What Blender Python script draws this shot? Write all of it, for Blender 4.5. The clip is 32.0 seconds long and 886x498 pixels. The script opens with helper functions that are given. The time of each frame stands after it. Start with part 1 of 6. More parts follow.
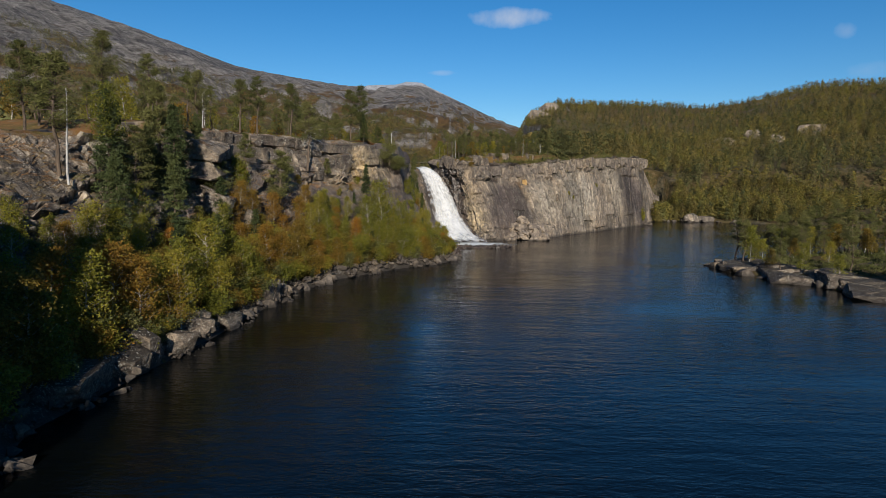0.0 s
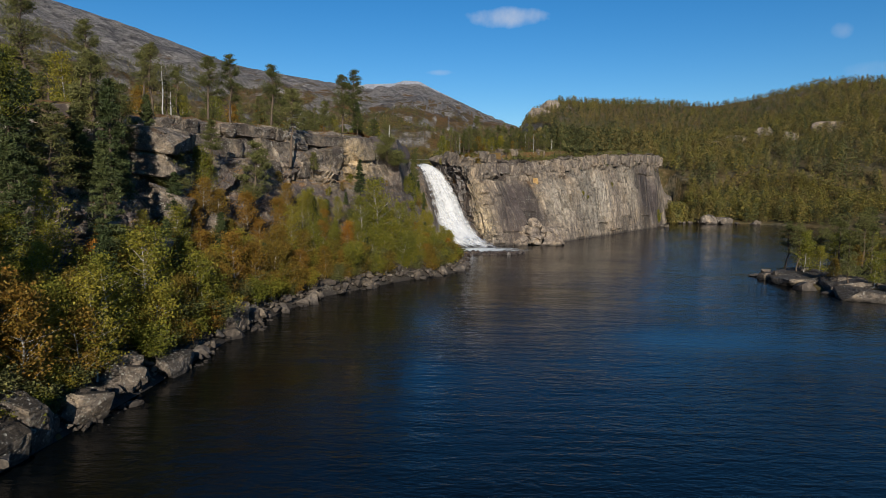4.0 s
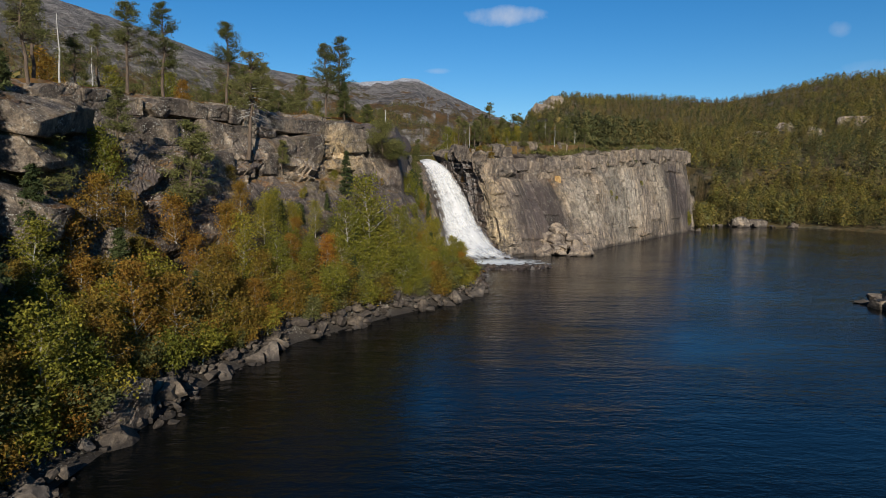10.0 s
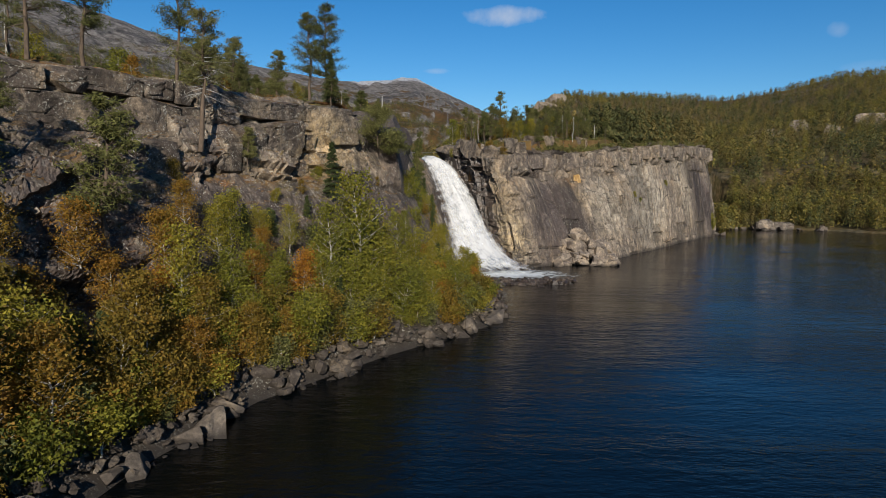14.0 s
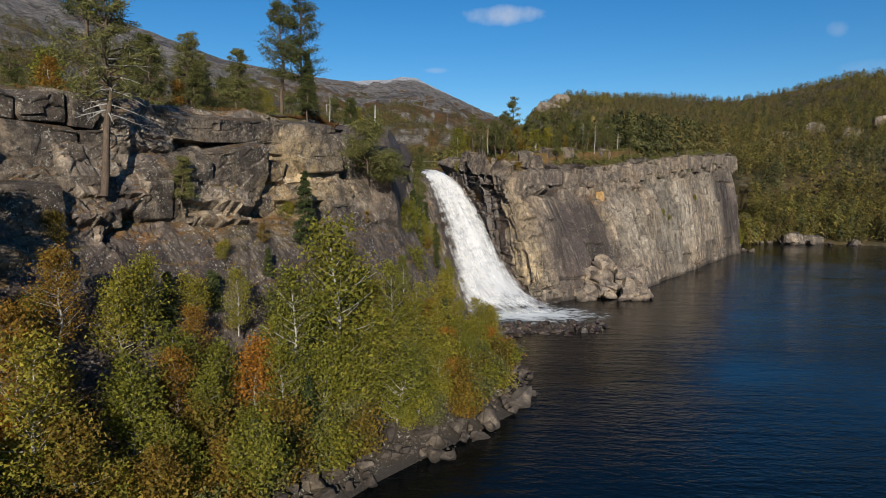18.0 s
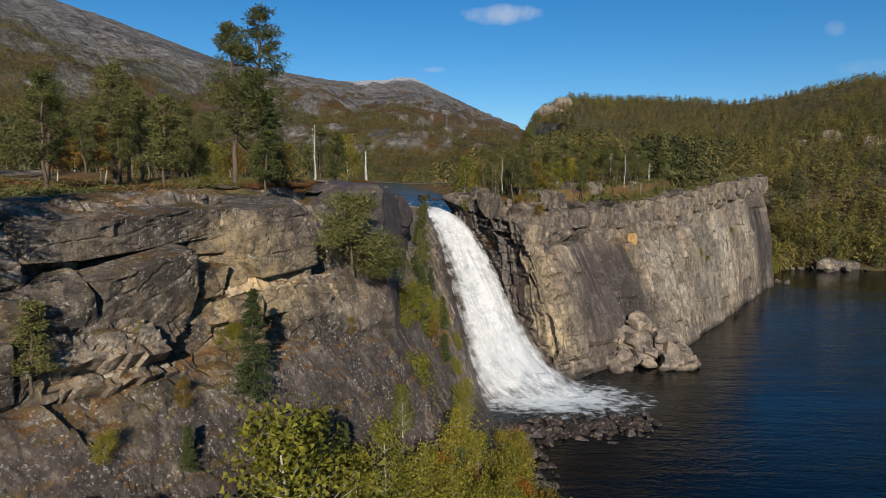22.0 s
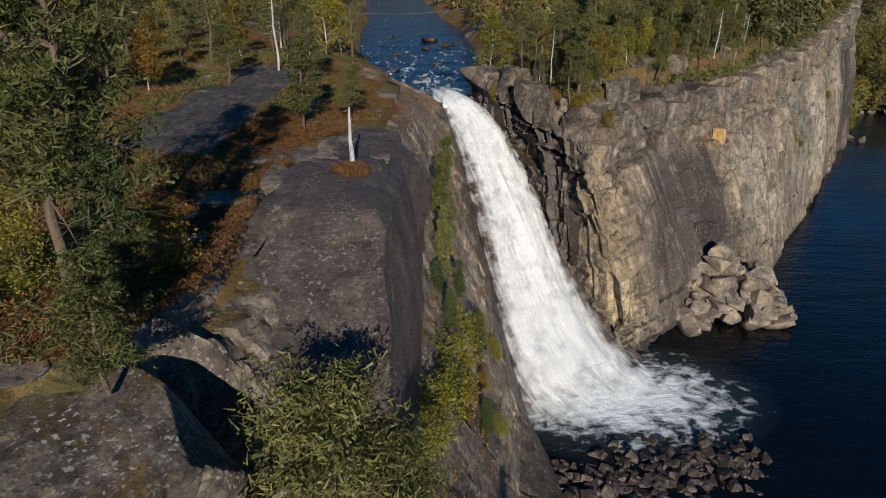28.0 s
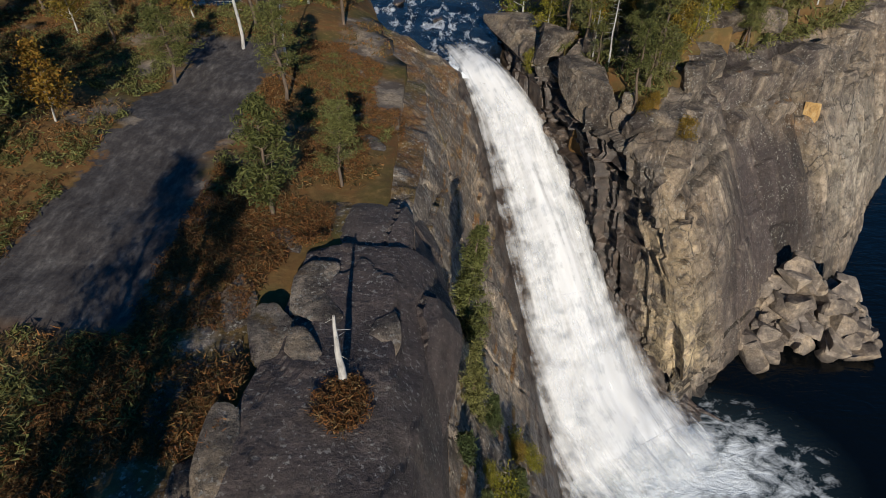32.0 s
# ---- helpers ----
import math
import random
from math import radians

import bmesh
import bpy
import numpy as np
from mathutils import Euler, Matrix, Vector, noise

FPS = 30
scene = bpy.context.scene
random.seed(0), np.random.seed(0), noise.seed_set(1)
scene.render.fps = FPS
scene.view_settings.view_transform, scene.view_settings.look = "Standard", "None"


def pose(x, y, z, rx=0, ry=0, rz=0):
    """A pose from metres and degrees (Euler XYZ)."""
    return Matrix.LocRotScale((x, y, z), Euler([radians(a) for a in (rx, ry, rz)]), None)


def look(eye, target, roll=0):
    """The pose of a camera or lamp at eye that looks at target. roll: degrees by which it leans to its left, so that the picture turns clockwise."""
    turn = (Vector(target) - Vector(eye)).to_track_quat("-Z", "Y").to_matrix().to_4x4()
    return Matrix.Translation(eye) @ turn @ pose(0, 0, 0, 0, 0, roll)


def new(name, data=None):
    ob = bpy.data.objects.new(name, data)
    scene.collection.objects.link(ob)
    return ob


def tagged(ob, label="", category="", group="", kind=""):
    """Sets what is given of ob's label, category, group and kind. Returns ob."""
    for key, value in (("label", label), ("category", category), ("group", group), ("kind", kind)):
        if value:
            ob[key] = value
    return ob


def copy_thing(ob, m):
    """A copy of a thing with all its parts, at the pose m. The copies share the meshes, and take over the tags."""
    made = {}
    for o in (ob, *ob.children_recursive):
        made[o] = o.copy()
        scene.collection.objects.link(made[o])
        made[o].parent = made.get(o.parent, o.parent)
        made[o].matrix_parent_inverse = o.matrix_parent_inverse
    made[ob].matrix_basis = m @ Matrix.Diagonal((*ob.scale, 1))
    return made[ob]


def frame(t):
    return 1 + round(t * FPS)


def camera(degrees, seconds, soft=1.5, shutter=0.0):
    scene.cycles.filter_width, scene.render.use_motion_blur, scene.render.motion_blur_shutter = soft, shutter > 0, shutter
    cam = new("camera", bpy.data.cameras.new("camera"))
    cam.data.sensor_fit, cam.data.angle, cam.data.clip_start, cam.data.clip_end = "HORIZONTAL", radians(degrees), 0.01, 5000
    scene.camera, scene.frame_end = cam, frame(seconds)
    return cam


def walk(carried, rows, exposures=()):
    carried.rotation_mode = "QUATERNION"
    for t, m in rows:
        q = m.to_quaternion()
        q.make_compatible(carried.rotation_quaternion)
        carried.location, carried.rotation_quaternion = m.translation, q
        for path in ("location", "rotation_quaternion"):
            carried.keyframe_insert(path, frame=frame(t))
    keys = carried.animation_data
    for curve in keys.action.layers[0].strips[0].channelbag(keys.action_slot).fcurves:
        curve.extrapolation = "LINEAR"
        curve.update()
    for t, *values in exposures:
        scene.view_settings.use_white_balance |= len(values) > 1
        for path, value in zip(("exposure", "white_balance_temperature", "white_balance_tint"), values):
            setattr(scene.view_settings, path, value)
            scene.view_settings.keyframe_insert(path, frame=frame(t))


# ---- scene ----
cam = camera(71.9, 32.0, soft=0.65)
ROLL = pose(0, 0, 0, 0, 0, 0.68)
PATH = [
    (0, pose(10.63, -224.25, 19.10, 83.83, 0.00, 0.67) @ ROLL),
    (1, pose(10.05, -219.33, 18.97, 83.80, 0.00, 0.64) @ ROLL),
    (2, pose(9.57, -214.35, 18.90, 83.80, 0.00, 0.58) @ ROLL),
    (3, pose(9.16, -209.30, 18.86, 83.82, 0.00, 0.52) @ ROLL),
    (4.5, pose(8.44, -201.70, 18.73, 83.79, 0.00, 0.45) @ ROLL),
    (6, pose(7.74, -194.04, 18.71, 83.77, 0.00, 0.40) @ ROLL),
    (7, pose(7.35, -188.89, 18.84, 83.80, 0.00, 0.37) @ ROLL),
    (8, pose(6.97, -183.81, 18.93, 83.80, 0.00, 0.34) @ ROLL),
    (9, pose(6.56, -178.92, 18.74, 83.71, 0.00, 0.33) @ ROLL),
    (11, pose(5.70, -169.08, 18.72, 83.67, 0.00, 0.24) @ ROLL),
    (13, pose(4.92, -159.36, 18.38, 83.70, 0.00, 0.19) @ ROLL),
    (14.5, pose(4.37, -152.00, 18.80, 83.67, 0.00, 0.17) @ ROLL),
    (15.5, pose(4.08, -147.07, 19.51, 83.66, 0.00, 0.14) @ ROLL),
    (16.5, pose(3.81, -142.11, 20.51, 83.64, 0.00, 0.12) @ ROLL),
    (17, pose(3.65, -139.62, 21.12, 83.63, 0.00, 0.12) @ ROLL),
    (19, pose(3.18, -129.57, 24.30, 83.63, 0.00, 0.11) @ ROLL),
    (21, pose(2.41, -119.32, 28.06, 83.67, 0.00, 0.03) @ ROLL),
    (22, pose(1.93, -114.07, 30.16, 83.56, 0.00, -0.03) @ ROLL),
    (23, pose(1.37, -108.82, 32.31, 80.74, 0.00, -0.14) @ ROLL),
    (24, pose(0.82, -103.62, 34.31, 77.56, 0.00, -0.33) @ ROLL),
    (25, pose(0.18, -98.36, 36.18, 74.27, 0.00, -0.50) @ ROLL),
    (25.5, pose(-0.16, -95.71, 37.08, 72.60, 0.00, -0.54) @ ROLL),
    (26.5, pose(-0.73, -90.46, 38.89, 69.28, 0.00, -0.61) @ ROLL),
    (27.5, pose(-1.16, -85.20, 40.69, 65.99, 0.00, -0.62) @ ROLL),
    (28, pose(-1.33, -82.54, 41.57, 64.37, 0.00, -0.61) @ ROLL),
    (29, pose(-1.68, -77.21, 43.36, 61.14, 0.00, -0.56) @ ROLL),
    (30, pose(-2.05, -71.89, 45.27, 57.88, 0.00, -0.53) @ ROLL),
    (31, pose(-2.47, -66.56, 47.10, 54.67, 0.00, -0.49) @ ROLL),
    (32, pose(-2.93, -61.25, 48.85, 51.48, 0.00, -0.46) @ ROLL),
]
walk(cam, PATH)

# ---- sky, sun, exposure ----
SUN_ELEV, SUN_AZ = radians(22.5), radians(176)      # azimuth from +y, clockwise: low autumn sun behind the camera
scene.view_settings.exposure = 0.0
world = bpy.data.worlds.new("sky")
scene.world = world
world.use_nodes = True
wn, wl = world.node_tree.nodes, world.node_tree.links
wn.clear()
w_out = wn.new("ShaderNodeOutputWorld")
w_bg = wn.new("ShaderNodeBackground")
w_bg.inputs["Strength"].default_value = 0.098
w_sky = wn.new("ShaderNodeTexSky")
w_sky.sky_type = "NISHITA"
w_sky.sun_disc = False
w_sky.sun_elevation, w_sky.sun_rotation = SUN_ELEV, SUN_AZ
w_sky.altitude, w_sky.air_density, w_sky.dust_density, w_sky.ozone_density = 300, 1.0, 0.0, 5.0


def sky_cloud(base, azimuth, elevation, half_w, half_h, strength):
    """Lays one small thin cloud over the sky colour."""
    a, e = radians(azimuth), radians(elevation)
    coord = wn.new("ShaderNodeTexCoord")
    centre = Vector((math.sin(a) * math.cos(e), math.cos(a) * math.cos(e), math.sin(e)))
    right = Vector((math.cos(a), -math.sin(a), 0))
    up = right.cross(centre)
    dots = []
    for axis, size in ((right, half_w), (up, half_h)):
        d = wn.new("ShaderNodeVectorMath")
        d.operation = "DOT_PRODUCT"
        wl.new(coord.outputs["Generated"], d.inputs[0])
        d.inputs[1].default_value = axis / math.sin(radians(size))
        s = wn.new("ShaderNodeMath")
        s.operation = "SUBTRACT"
        wl.new(d.outputs["Value"], s.inputs[0])
        s.inputs[1].default_value = axis.dot(centre) / math.sin(radians(size))
        p = wn.new("ShaderNodeMath")
        p.operation = "POWER"
        ab = wn.new("ShaderNodeMath")
        ab.operation = "ABSOLUTE"
        wl.new(s.outputs[0], ab.inputs[0])
        wl.new(ab.outputs[0], p.inputs[0])
        p.inputs[1].default_value = 2
        dots.append(p)
    total = wn.new("ShaderNodeMath")
    wl.new(dots[0].outputs[0], total.inputs[0])
    wl.new(dots[1].outputs[0], total.inputs[1])
    nz = wn.new("ShaderNodeTexNoise")
    nz.inputs["Scale"].default_value, nz.inputs["Detail"].default_value = 28, 5
    wl.new(coord.outputs["Generated"], nz.inputs["Vector"])
    warp = wn.new("ShaderNodeMath")
    warp.operation = "MULTIPLY_ADD"
    wl.new(nz.outputs["Fac"], warp.inputs[0])
    warp.inputs[1].default_value = 2.6
    wl.new(total.outputs[0], warp.inputs[2])
    ramp = wn.new("ShaderNodeMapRange")
    ramp.inputs["From Min"].default_value, ramp.inputs["From Max"].default_value = 1.0, 2.3
    ramp.inputs["To Min"].default_value, ramp.inputs["To Max"].default_value = strength, 0
    wl.new(warp.outputs[0], ramp.inputs["Value"])
    front = wn.new("ShaderNodeVectorMath")
    front.operation = "DOT_PRODUCT"
    wl.new(coord.outputs["Generated"], front.inputs[0])
    front.inputs[1].default_value = centre
    gate = wn.new("ShaderNodeMath")
    gate.operation = "GREATER_THAN"
    wl.new(front.outputs["Value"], gate.inputs[0])
    gate.inputs[1].default_value = 0.5
    fac = wn.new("ShaderNodeMath")
    fac.operation = "MULTIPLY"
    wl.new(ramp.outputs[0], fac.inputs[0])
    wl.new(gate.outputs[0], fac.inputs[1])
    mix = wn.new("ShaderNodeMixRGB")
    wl.new(fac.outputs[0], mix.inputs[0])
    wl.new(base, mix.inputs[1])
    mix.inputs[2].default_value = (6.0, 6.4, 7.2, 1)
    return mix.outputs[0]


w_hsv = wn.new("ShaderNodeHueSaturation")
w_hsv.inputs["Saturation"].default_value = 1.25
wl.new(w_sky.outputs[0], w_hsv.inputs["Color"])
sky_col = w_hsv.outputs[0]
for cloud in ((5.1, 14.6, 3.6, 0.95, 0.62), (31.6, 11.8, 0.8, 0.6, 0.22), (-0.9, 9.9, 1.5, 0.3, 0.3), (34.5, 8.8, 3.0, 0.7, 0.16)):
    sky_col = sky_cloud(sky_col, *cloud)
wl.new(sky_col, w_bg.inputs["Color"])
wl.new(w_bg.outputs[0], w_out.inputs["Surface"])

sun = bpy.data.lights.new("sun", "SUN")
sun.energy, sun.angle, sun.color = 6.2, radians(0.53), (1.0, 0.915, 0.785)
sun_ob = new("sun", sun)
sun_dir = Vector((math.sin(SUN_AZ) * math.cos(SUN_ELEV), math.cos(SUN_AZ) * math.cos(SUN_ELEV), math.sin(SUN_ELEV)))
sun_ob.matrix_world = look(sun_dir * 400, (0, 0, 0))


# ---- number helpers ----
def hash01(i, j, k, seed):
    h = (i.astype(np.int64) * 374761393 + j.astype(np.int64) * 668265263 + k.astype(np.int64) * 2147483647 + seed * 974634777) & 0xFFFFFFFF
    h = ((h ^ (h >> 13)) * 1274126177) & 0xFFFFFFFF
    h = ((h ^ (h >> 16)) * 2246822519) & 0xFFFFFFFF
    return ((h ^ (h >> 15)) & 0xFFFFFF) / 16777216.0


def vnoise(p, seed=0):
    """Smooth value noise in -1..1 of the points p (n, 3)."""
    i = np.floor(p).astype(np.int64)
    f = p - i
    f = f * f * f * (f * (f * 6 - 15) + 10)
    out = 0
    for a in (0, 1):
        for b in (0, 1):
            for c in (0, 1):
                w = (f[:, 0] if a else 1 - f[:, 0]) * (f[:, 1] if b else 1 - f[:, 1]) * (f[:, 2] if c else 1 - f[:, 2])
                out = out + w * hash01(i[:, 0] + a, i[:, 1] + b, i[:, 2] + c, seed)
    return out * 2 - 1


def fbm(p, octaves=4, seed=0, gain=0.5):
    total, amp, norm = 0, 1.0, 0
    for o in range(octaves):
        total = total + amp * vnoise(p * 2 ** o + 17.3 * o, seed + o)
        norm += amp
        amp *= gain
    return total / norm


def cells(p, seed=0):
    """Cell noise: a random value for the nearest jittered point, a second one, and the gap to the border."""
    base = np.floor(p).astype(np.int64)
    d1 = np.full(len(p), 9.0)
    d2 = d1.copy()
    v1 = np.zeros(len(p))
    v2 = np.zeros(len(p))
    for a in (-1, 0, 1):
        for b in (-1, 0, 1):
            for c in (-1, 0, 1):
                i, j, k = base[:, 0] + a, base[:, 1] + b, base[:, 2] + c
                q = np.stack([i + hash01(i, j, k, seed), j + hash01(i, j, k, seed + 7), k + hash01(i, j, k, seed + 13)], 1)
                d = ((p - q) ** 2).sum(1)
                near = d < d1
                d2 = np.where(near, d1, np.minimum(d2, d))
                v1 = np.where(near, hash01(i, j, k, seed + 29), v1)
                v2 = np.where(near, hash01(i, j, k, seed + 31), v2)
                d1 = np.where(near, d, d1)
    return v1, v2, np.sqrt(d2) - np.sqrt(d1)


def facet(p, size, amp, tilt, crack, width, seed):
    """Offsets that break a surface into tilted flat blocks with open joints between some of them."""
    size = np.array(size, float)
    q = p / size
    base = np.floor(q).astype(np.int64)
    d1 = np.full(len(p), 99.0)
    d2 = d1.copy()
    val, open_, off = np.zeros(len(p)), np.zeros(len(p)), np.zeros((len(p), 3))
    grad = np.zeros((len(p), 3))
    for a in (-1, 0, 1):
        for b in (-1, 0, 1):
            for c in (-1, 0, 1):
                i, j, k = base[:, 0] + a, base[:, 1] + b, base[:, 2] + c
                h = [hash01(i, j, k, seed + n) for n in (0, 7, 13, 29, 31, 37, 41)]
                ctr = np.stack([i + h[0], j + h[1], k + h[2]], 1)
                d = ((q - ctr) ** 2).sum(1)
                near = d < d1
                d2 = np.where(near, d1, np.minimum(d2, d))
                val = np.where(near, h[3], val)
                open_ = np.where(near, h[4], open_)
                m = near[:, None]
                off = np.where(m, (q - ctr) * size, off)
                grad = np.where(m, np.stack([h[4], h[5], h[6]], 1) * 2 - 1, grad)
                d1 = np.where(near, d, d1)
    edge = (np.sqrt(d2) - np.sqrt(d1)) * size.min() * 0.5
    joint = crack * (1 - smooth(0, width, edge)) * (open_ > 0.45)
    return amp * (val * 2 - 1) + tilt * (off * grad).sum(1) - joint


def split_line(q, salt, seed):
    """Cuts a line into uneven pieces: the piece's number, and its two ends."""
    cut = lambda i: i + 0.8 * (hash01(i, salt, 0 * i, seed) - 0.5)
    i = np.floor(q).astype(np.int64)
    i = np.where(q < cut(i), i - 1, i)
    i = np.where(q >= cut(i + 1), i + 1, i)
    return i, cut(i), cut(i + 1)


def jointed(s, z, layers, seed):
    """Offsets and a tone for a face jointed into upright columns that break at uneven heights.
    layers: (width, height, step, tilt, crack, joint width)."""
    out, tone, seam = np.zeros(s.shape), np.zeros(s.shape), np.zeros(s.shape)
    for n, (w, h, step, tilt, crack, wide) in enumerate(layers):
        sd = seed + 40 * n
        zero_i = np.zeros(s.shape, np.int64)
        i, lo, hi = split_line(s / w, zero_i, sd)
        hh = h * (0.6 + 0.8 * hash01(i, i, zero_i, sd + 1))
        r = z / hh + 9 * hash01(i, zero_i, i, sd + 2)
        k, lo2, hi2 = split_line(r, i, sd + 3)
        val = hash01(i, k, zero_i, sd + 4)
        ds, dz = (s / w - (lo + hi) / 2) * w, (r - (lo2 + hi2) / 2) * hh
        ts, tz = hash01(i, k, zero_i, sd + 5) * 2 - 1, hash01(i, k, zero_i, sd + 6) * 2 - 1
        es, ez = np.minimum(s / w - lo, hi - s / w) * w, np.minimum(r - lo2, hi2 - r) * hh
        near = np.where(s / w - lo < hi - s / w, i, i + 1)
        up = crack * (1 - smooth(0.3 * wide, wide, es)) * (hash01(near, zero_i, zero_i, sd + 7) > 0.4)
        flat = 0.6 * crack * (1 - smooth(0.3 * wide, wide, ez)) * (hash01(i, k, zero_i, sd + 8) > 0.5)
        out += step * (val * 2 - 1) + tilt * (ds * ts + dz * tz) - np.maximum(up, flat)
        tone += (val - 0.5) / (1 + 0.4 * n)
        seam = np.maximum(seam, np.maximum(up, 1.4 * flat) / crack * min(1.0, 0.35 + crack * 0.6))
    return out, np.clip(0.5 + 0.7 * tone, 0, 1), seam


def set_values(me, **named):
    for name, values in named.items():
        at = me.attributes.new(name, "FLOAT", "POINT")
        at.data.foreach_set("value", np.asarray(values, np.float32).ravel())


def smooth(a, b, x):
    t = np.clip((x - a) / (b - a), 0, 1)
    return t * t * (3 - 2 * t)


def mesh_of(name, verts, faces, mats, smooth_faces=True, face_mat=None, uv=None):
    """A mesh from arrays: verts (n, 3), faces (m, 3 or 4)."""
    verts, faces = np.asarray(verts, np.float32), np.asarray(faces, np.int32)
    me = bpy.data.meshes.new(name)
    m, k = faces.shape
    me.vertices.add(len(verts))
    me.vertices.foreach_set("co", verts.ravel())
    me.loops.add(m * k)
    me.loops.foreach_set("vertex_index", faces.ravel())
    me.polygons.add(m)
    me.polygons.foreach_set("loop_start", np.arange(0, m * k, k, dtype=np.int32))
    if uv is not None:
        layer = me.uv_layers.new(name="flow")
        layer.data.foreach_set("uv", np.asarray(uv, np.float32)[faces.ravel()].ravel())
    for mat in mats if isinstance(mats, (list, tuple)) else [mats]:
        me.materials.append(mat)
    me.polygons.foreach_set("use_smooth", np.full(m, smooth_faces))
    if face_mat is not None:
        me.polygons.foreach_set("material_index", np.asarray(face_mat, np.int32))
    me.update(calc_edges=True)
    return me


def grid_faces(rows, cols):
    i = np.arange(rows * cols).reshape(rows, cols)
    return np.stack([i[:-1, :-1], i[:-1, 1:], i[1:, 1:], i[1:, :-1]], -1).reshape(-1, 4)


def sheet_normals(p):
    """Normals of a grid of points (rows, cols, 3)."""
    n = np.cross(np.gradient(p, axis=1), np.gradient(p, axis=0))
    return n / (np.linalg.norm(n, axis=-1, keepdims=True) + 1e-9)


# ---- materials ----
class Nodes:
    """Short hand for building one node material."""

    def __init__(self, name):
        self.mat = bpy.data.materials.new(name)
        self.mat.use_nodes = True
        self.n, self.l = self.mat.node_tree.nodes, self.mat.node_tree.links
        self.n.clear()
        self.out = self.n.new("ShaderNodeOutputMaterial")

    def node(self, kind, ins=(), **props):
        nd = self.n.new("ShaderNode" + kind)
        for k, v in props.items():
            if k == "operation":
                nd.operation = v
            elif k == "blend_type":
                nd.blend_type = v
        for key, v in dict(ins).items():
            if hasattr(v, "links"):
                self.l.new(v, nd.inputs[key])
            else:
                nd.inputs[key].default_value = v
        return nd

    def coord(self):
        return self.node("TexCoord").outputs["Object"]

    def world_pos(self):
        return self.node("NewGeometry").outputs["Position"]

    def scaled(self, vec, s):
        return self.node("VectorMath", {0: vec, 1: s}, operation="MULTIPLY").outputs[0]

    def noise(self, vec, scale, detail=5, rough=0.55, distort=0.0):
        return self.node("TexNoise", {"Vector": vec, "Scale": scale, "Detail": detail, "Roughness": rough, "Distortion": distort}).outputs["Fac"]

    def ramp(self, fac, stops):
        nd = self.node("ValToRGB", {"Fac": fac})
        el = nd.color_ramp.elements
        while len(el) < len(stops):
            el.new(0.5)
        for e, (pos, col) in zip(el, stops):
            e.position, e.color = pos, (*col, 1)
        return nd.outputs[0]

    def span(self, v, a, b, c=0.0, d=1.0):
        return self.node("MapRange", {"Value": v, "From Min": a, "From Max": b, "To Min": c, "To Max": d}).outputs[0]

    def math(self, op, a, b=0.0):
        return self.node("Math", {0: a, 1: b}, operation=op).outputs[0]

    def mix(self, fac, a, b, mode="MIX"):
        ins = {0: fac, 1: a if hasattr(a, "links") else (*a, 1), 2: b if hasattr(b, "links") else (*b, 1)}
        return self.node("MixRGB", ins, blend_type=mode).outputs[0]

    def bump(self, height, strength, distance, normal=None):
        ins = {"Height": height, "Strength": strength, "Distance": distance}
        if normal is not None:
            ins["Normal"] = normal
        return self.node("Bump", ins).outputs[0]

    def done(self, color, rough=0.8, normal=None, spec=0.3, **more):
        ins = {"Base Color": color if hasattr(color, "links") else (*color, 1), "Roughness": rough, "Specular IOR Level": spec}
        if normal is not None:
            ins["Normal"] = normal
        ins.update(more)
        b = self.node("BsdfPrincipled", ins)
        self.l.new(b.outputs[0], self.out.inputs[0])
        return self.mat

    def blob(self, vec, centre, radius):
        """1 in the middle of a ball, fading to 0 at its edge."""
        d = self.node("VectorMath", {0: vec, 1: centre}, operation="DISTANCE").outputs["Value"]
        return self.span(d, radius * 0.45, radius, 1, 0)


def heath_colour(k, p):
    """Autumn heath and moss: rust, brown, straw and olive in patches."""
    a = k.noise(p, 0.16, 5, 0.6)
    b = k.noise(p, 1.7, 4, 0.65)
    col = k.ramp(a, [(0.30, (0.070, 0.070, 0.018)), (0.45, (0.100, 0.064, 0.024)), (0.56, (0.165, 0.074, 0.027)), (0.70, (0.092, 0.076, 0.024))])
    return k.mix(k.span(b, 0.35, 0.7, 0, 0.7), col, k.ramp(b, [(0.35, (0.035, 0.036, 0.012)), (0.6, (0.165, 0.105, 0.036)), (0.8, (0.25, 0.17, 0.08))]))


def lay(k, p, streak):
    """Coordinates drawn out along the rock's grain: vertical, or down the dip of the slabs."""
    if len(streak) == 3:
        return k.scaled(p, streak)
    across = k.node("VectorMath", {0: p, 1: (0.80, 0.12, 0.59)}, operation="DOT_PRODUCT").outputs["Value"]
    down = k.node("VectorMath", {0: p, 1: (0.55, 0.20, -0.81)}, operation="DOT_PRODUCT").outputs["Value"]
    side = k.node("VectorMath", {0: p, 1: (-0.2, 0.97, 0.1)}, operation="DOT_PRODUCT").outputs["Value"]
    return k.scaled(k.node("CombineXYZ", {0: across, 1: side, 2: down}).outputs[0], (streak[0], streak[0], streak[1]))


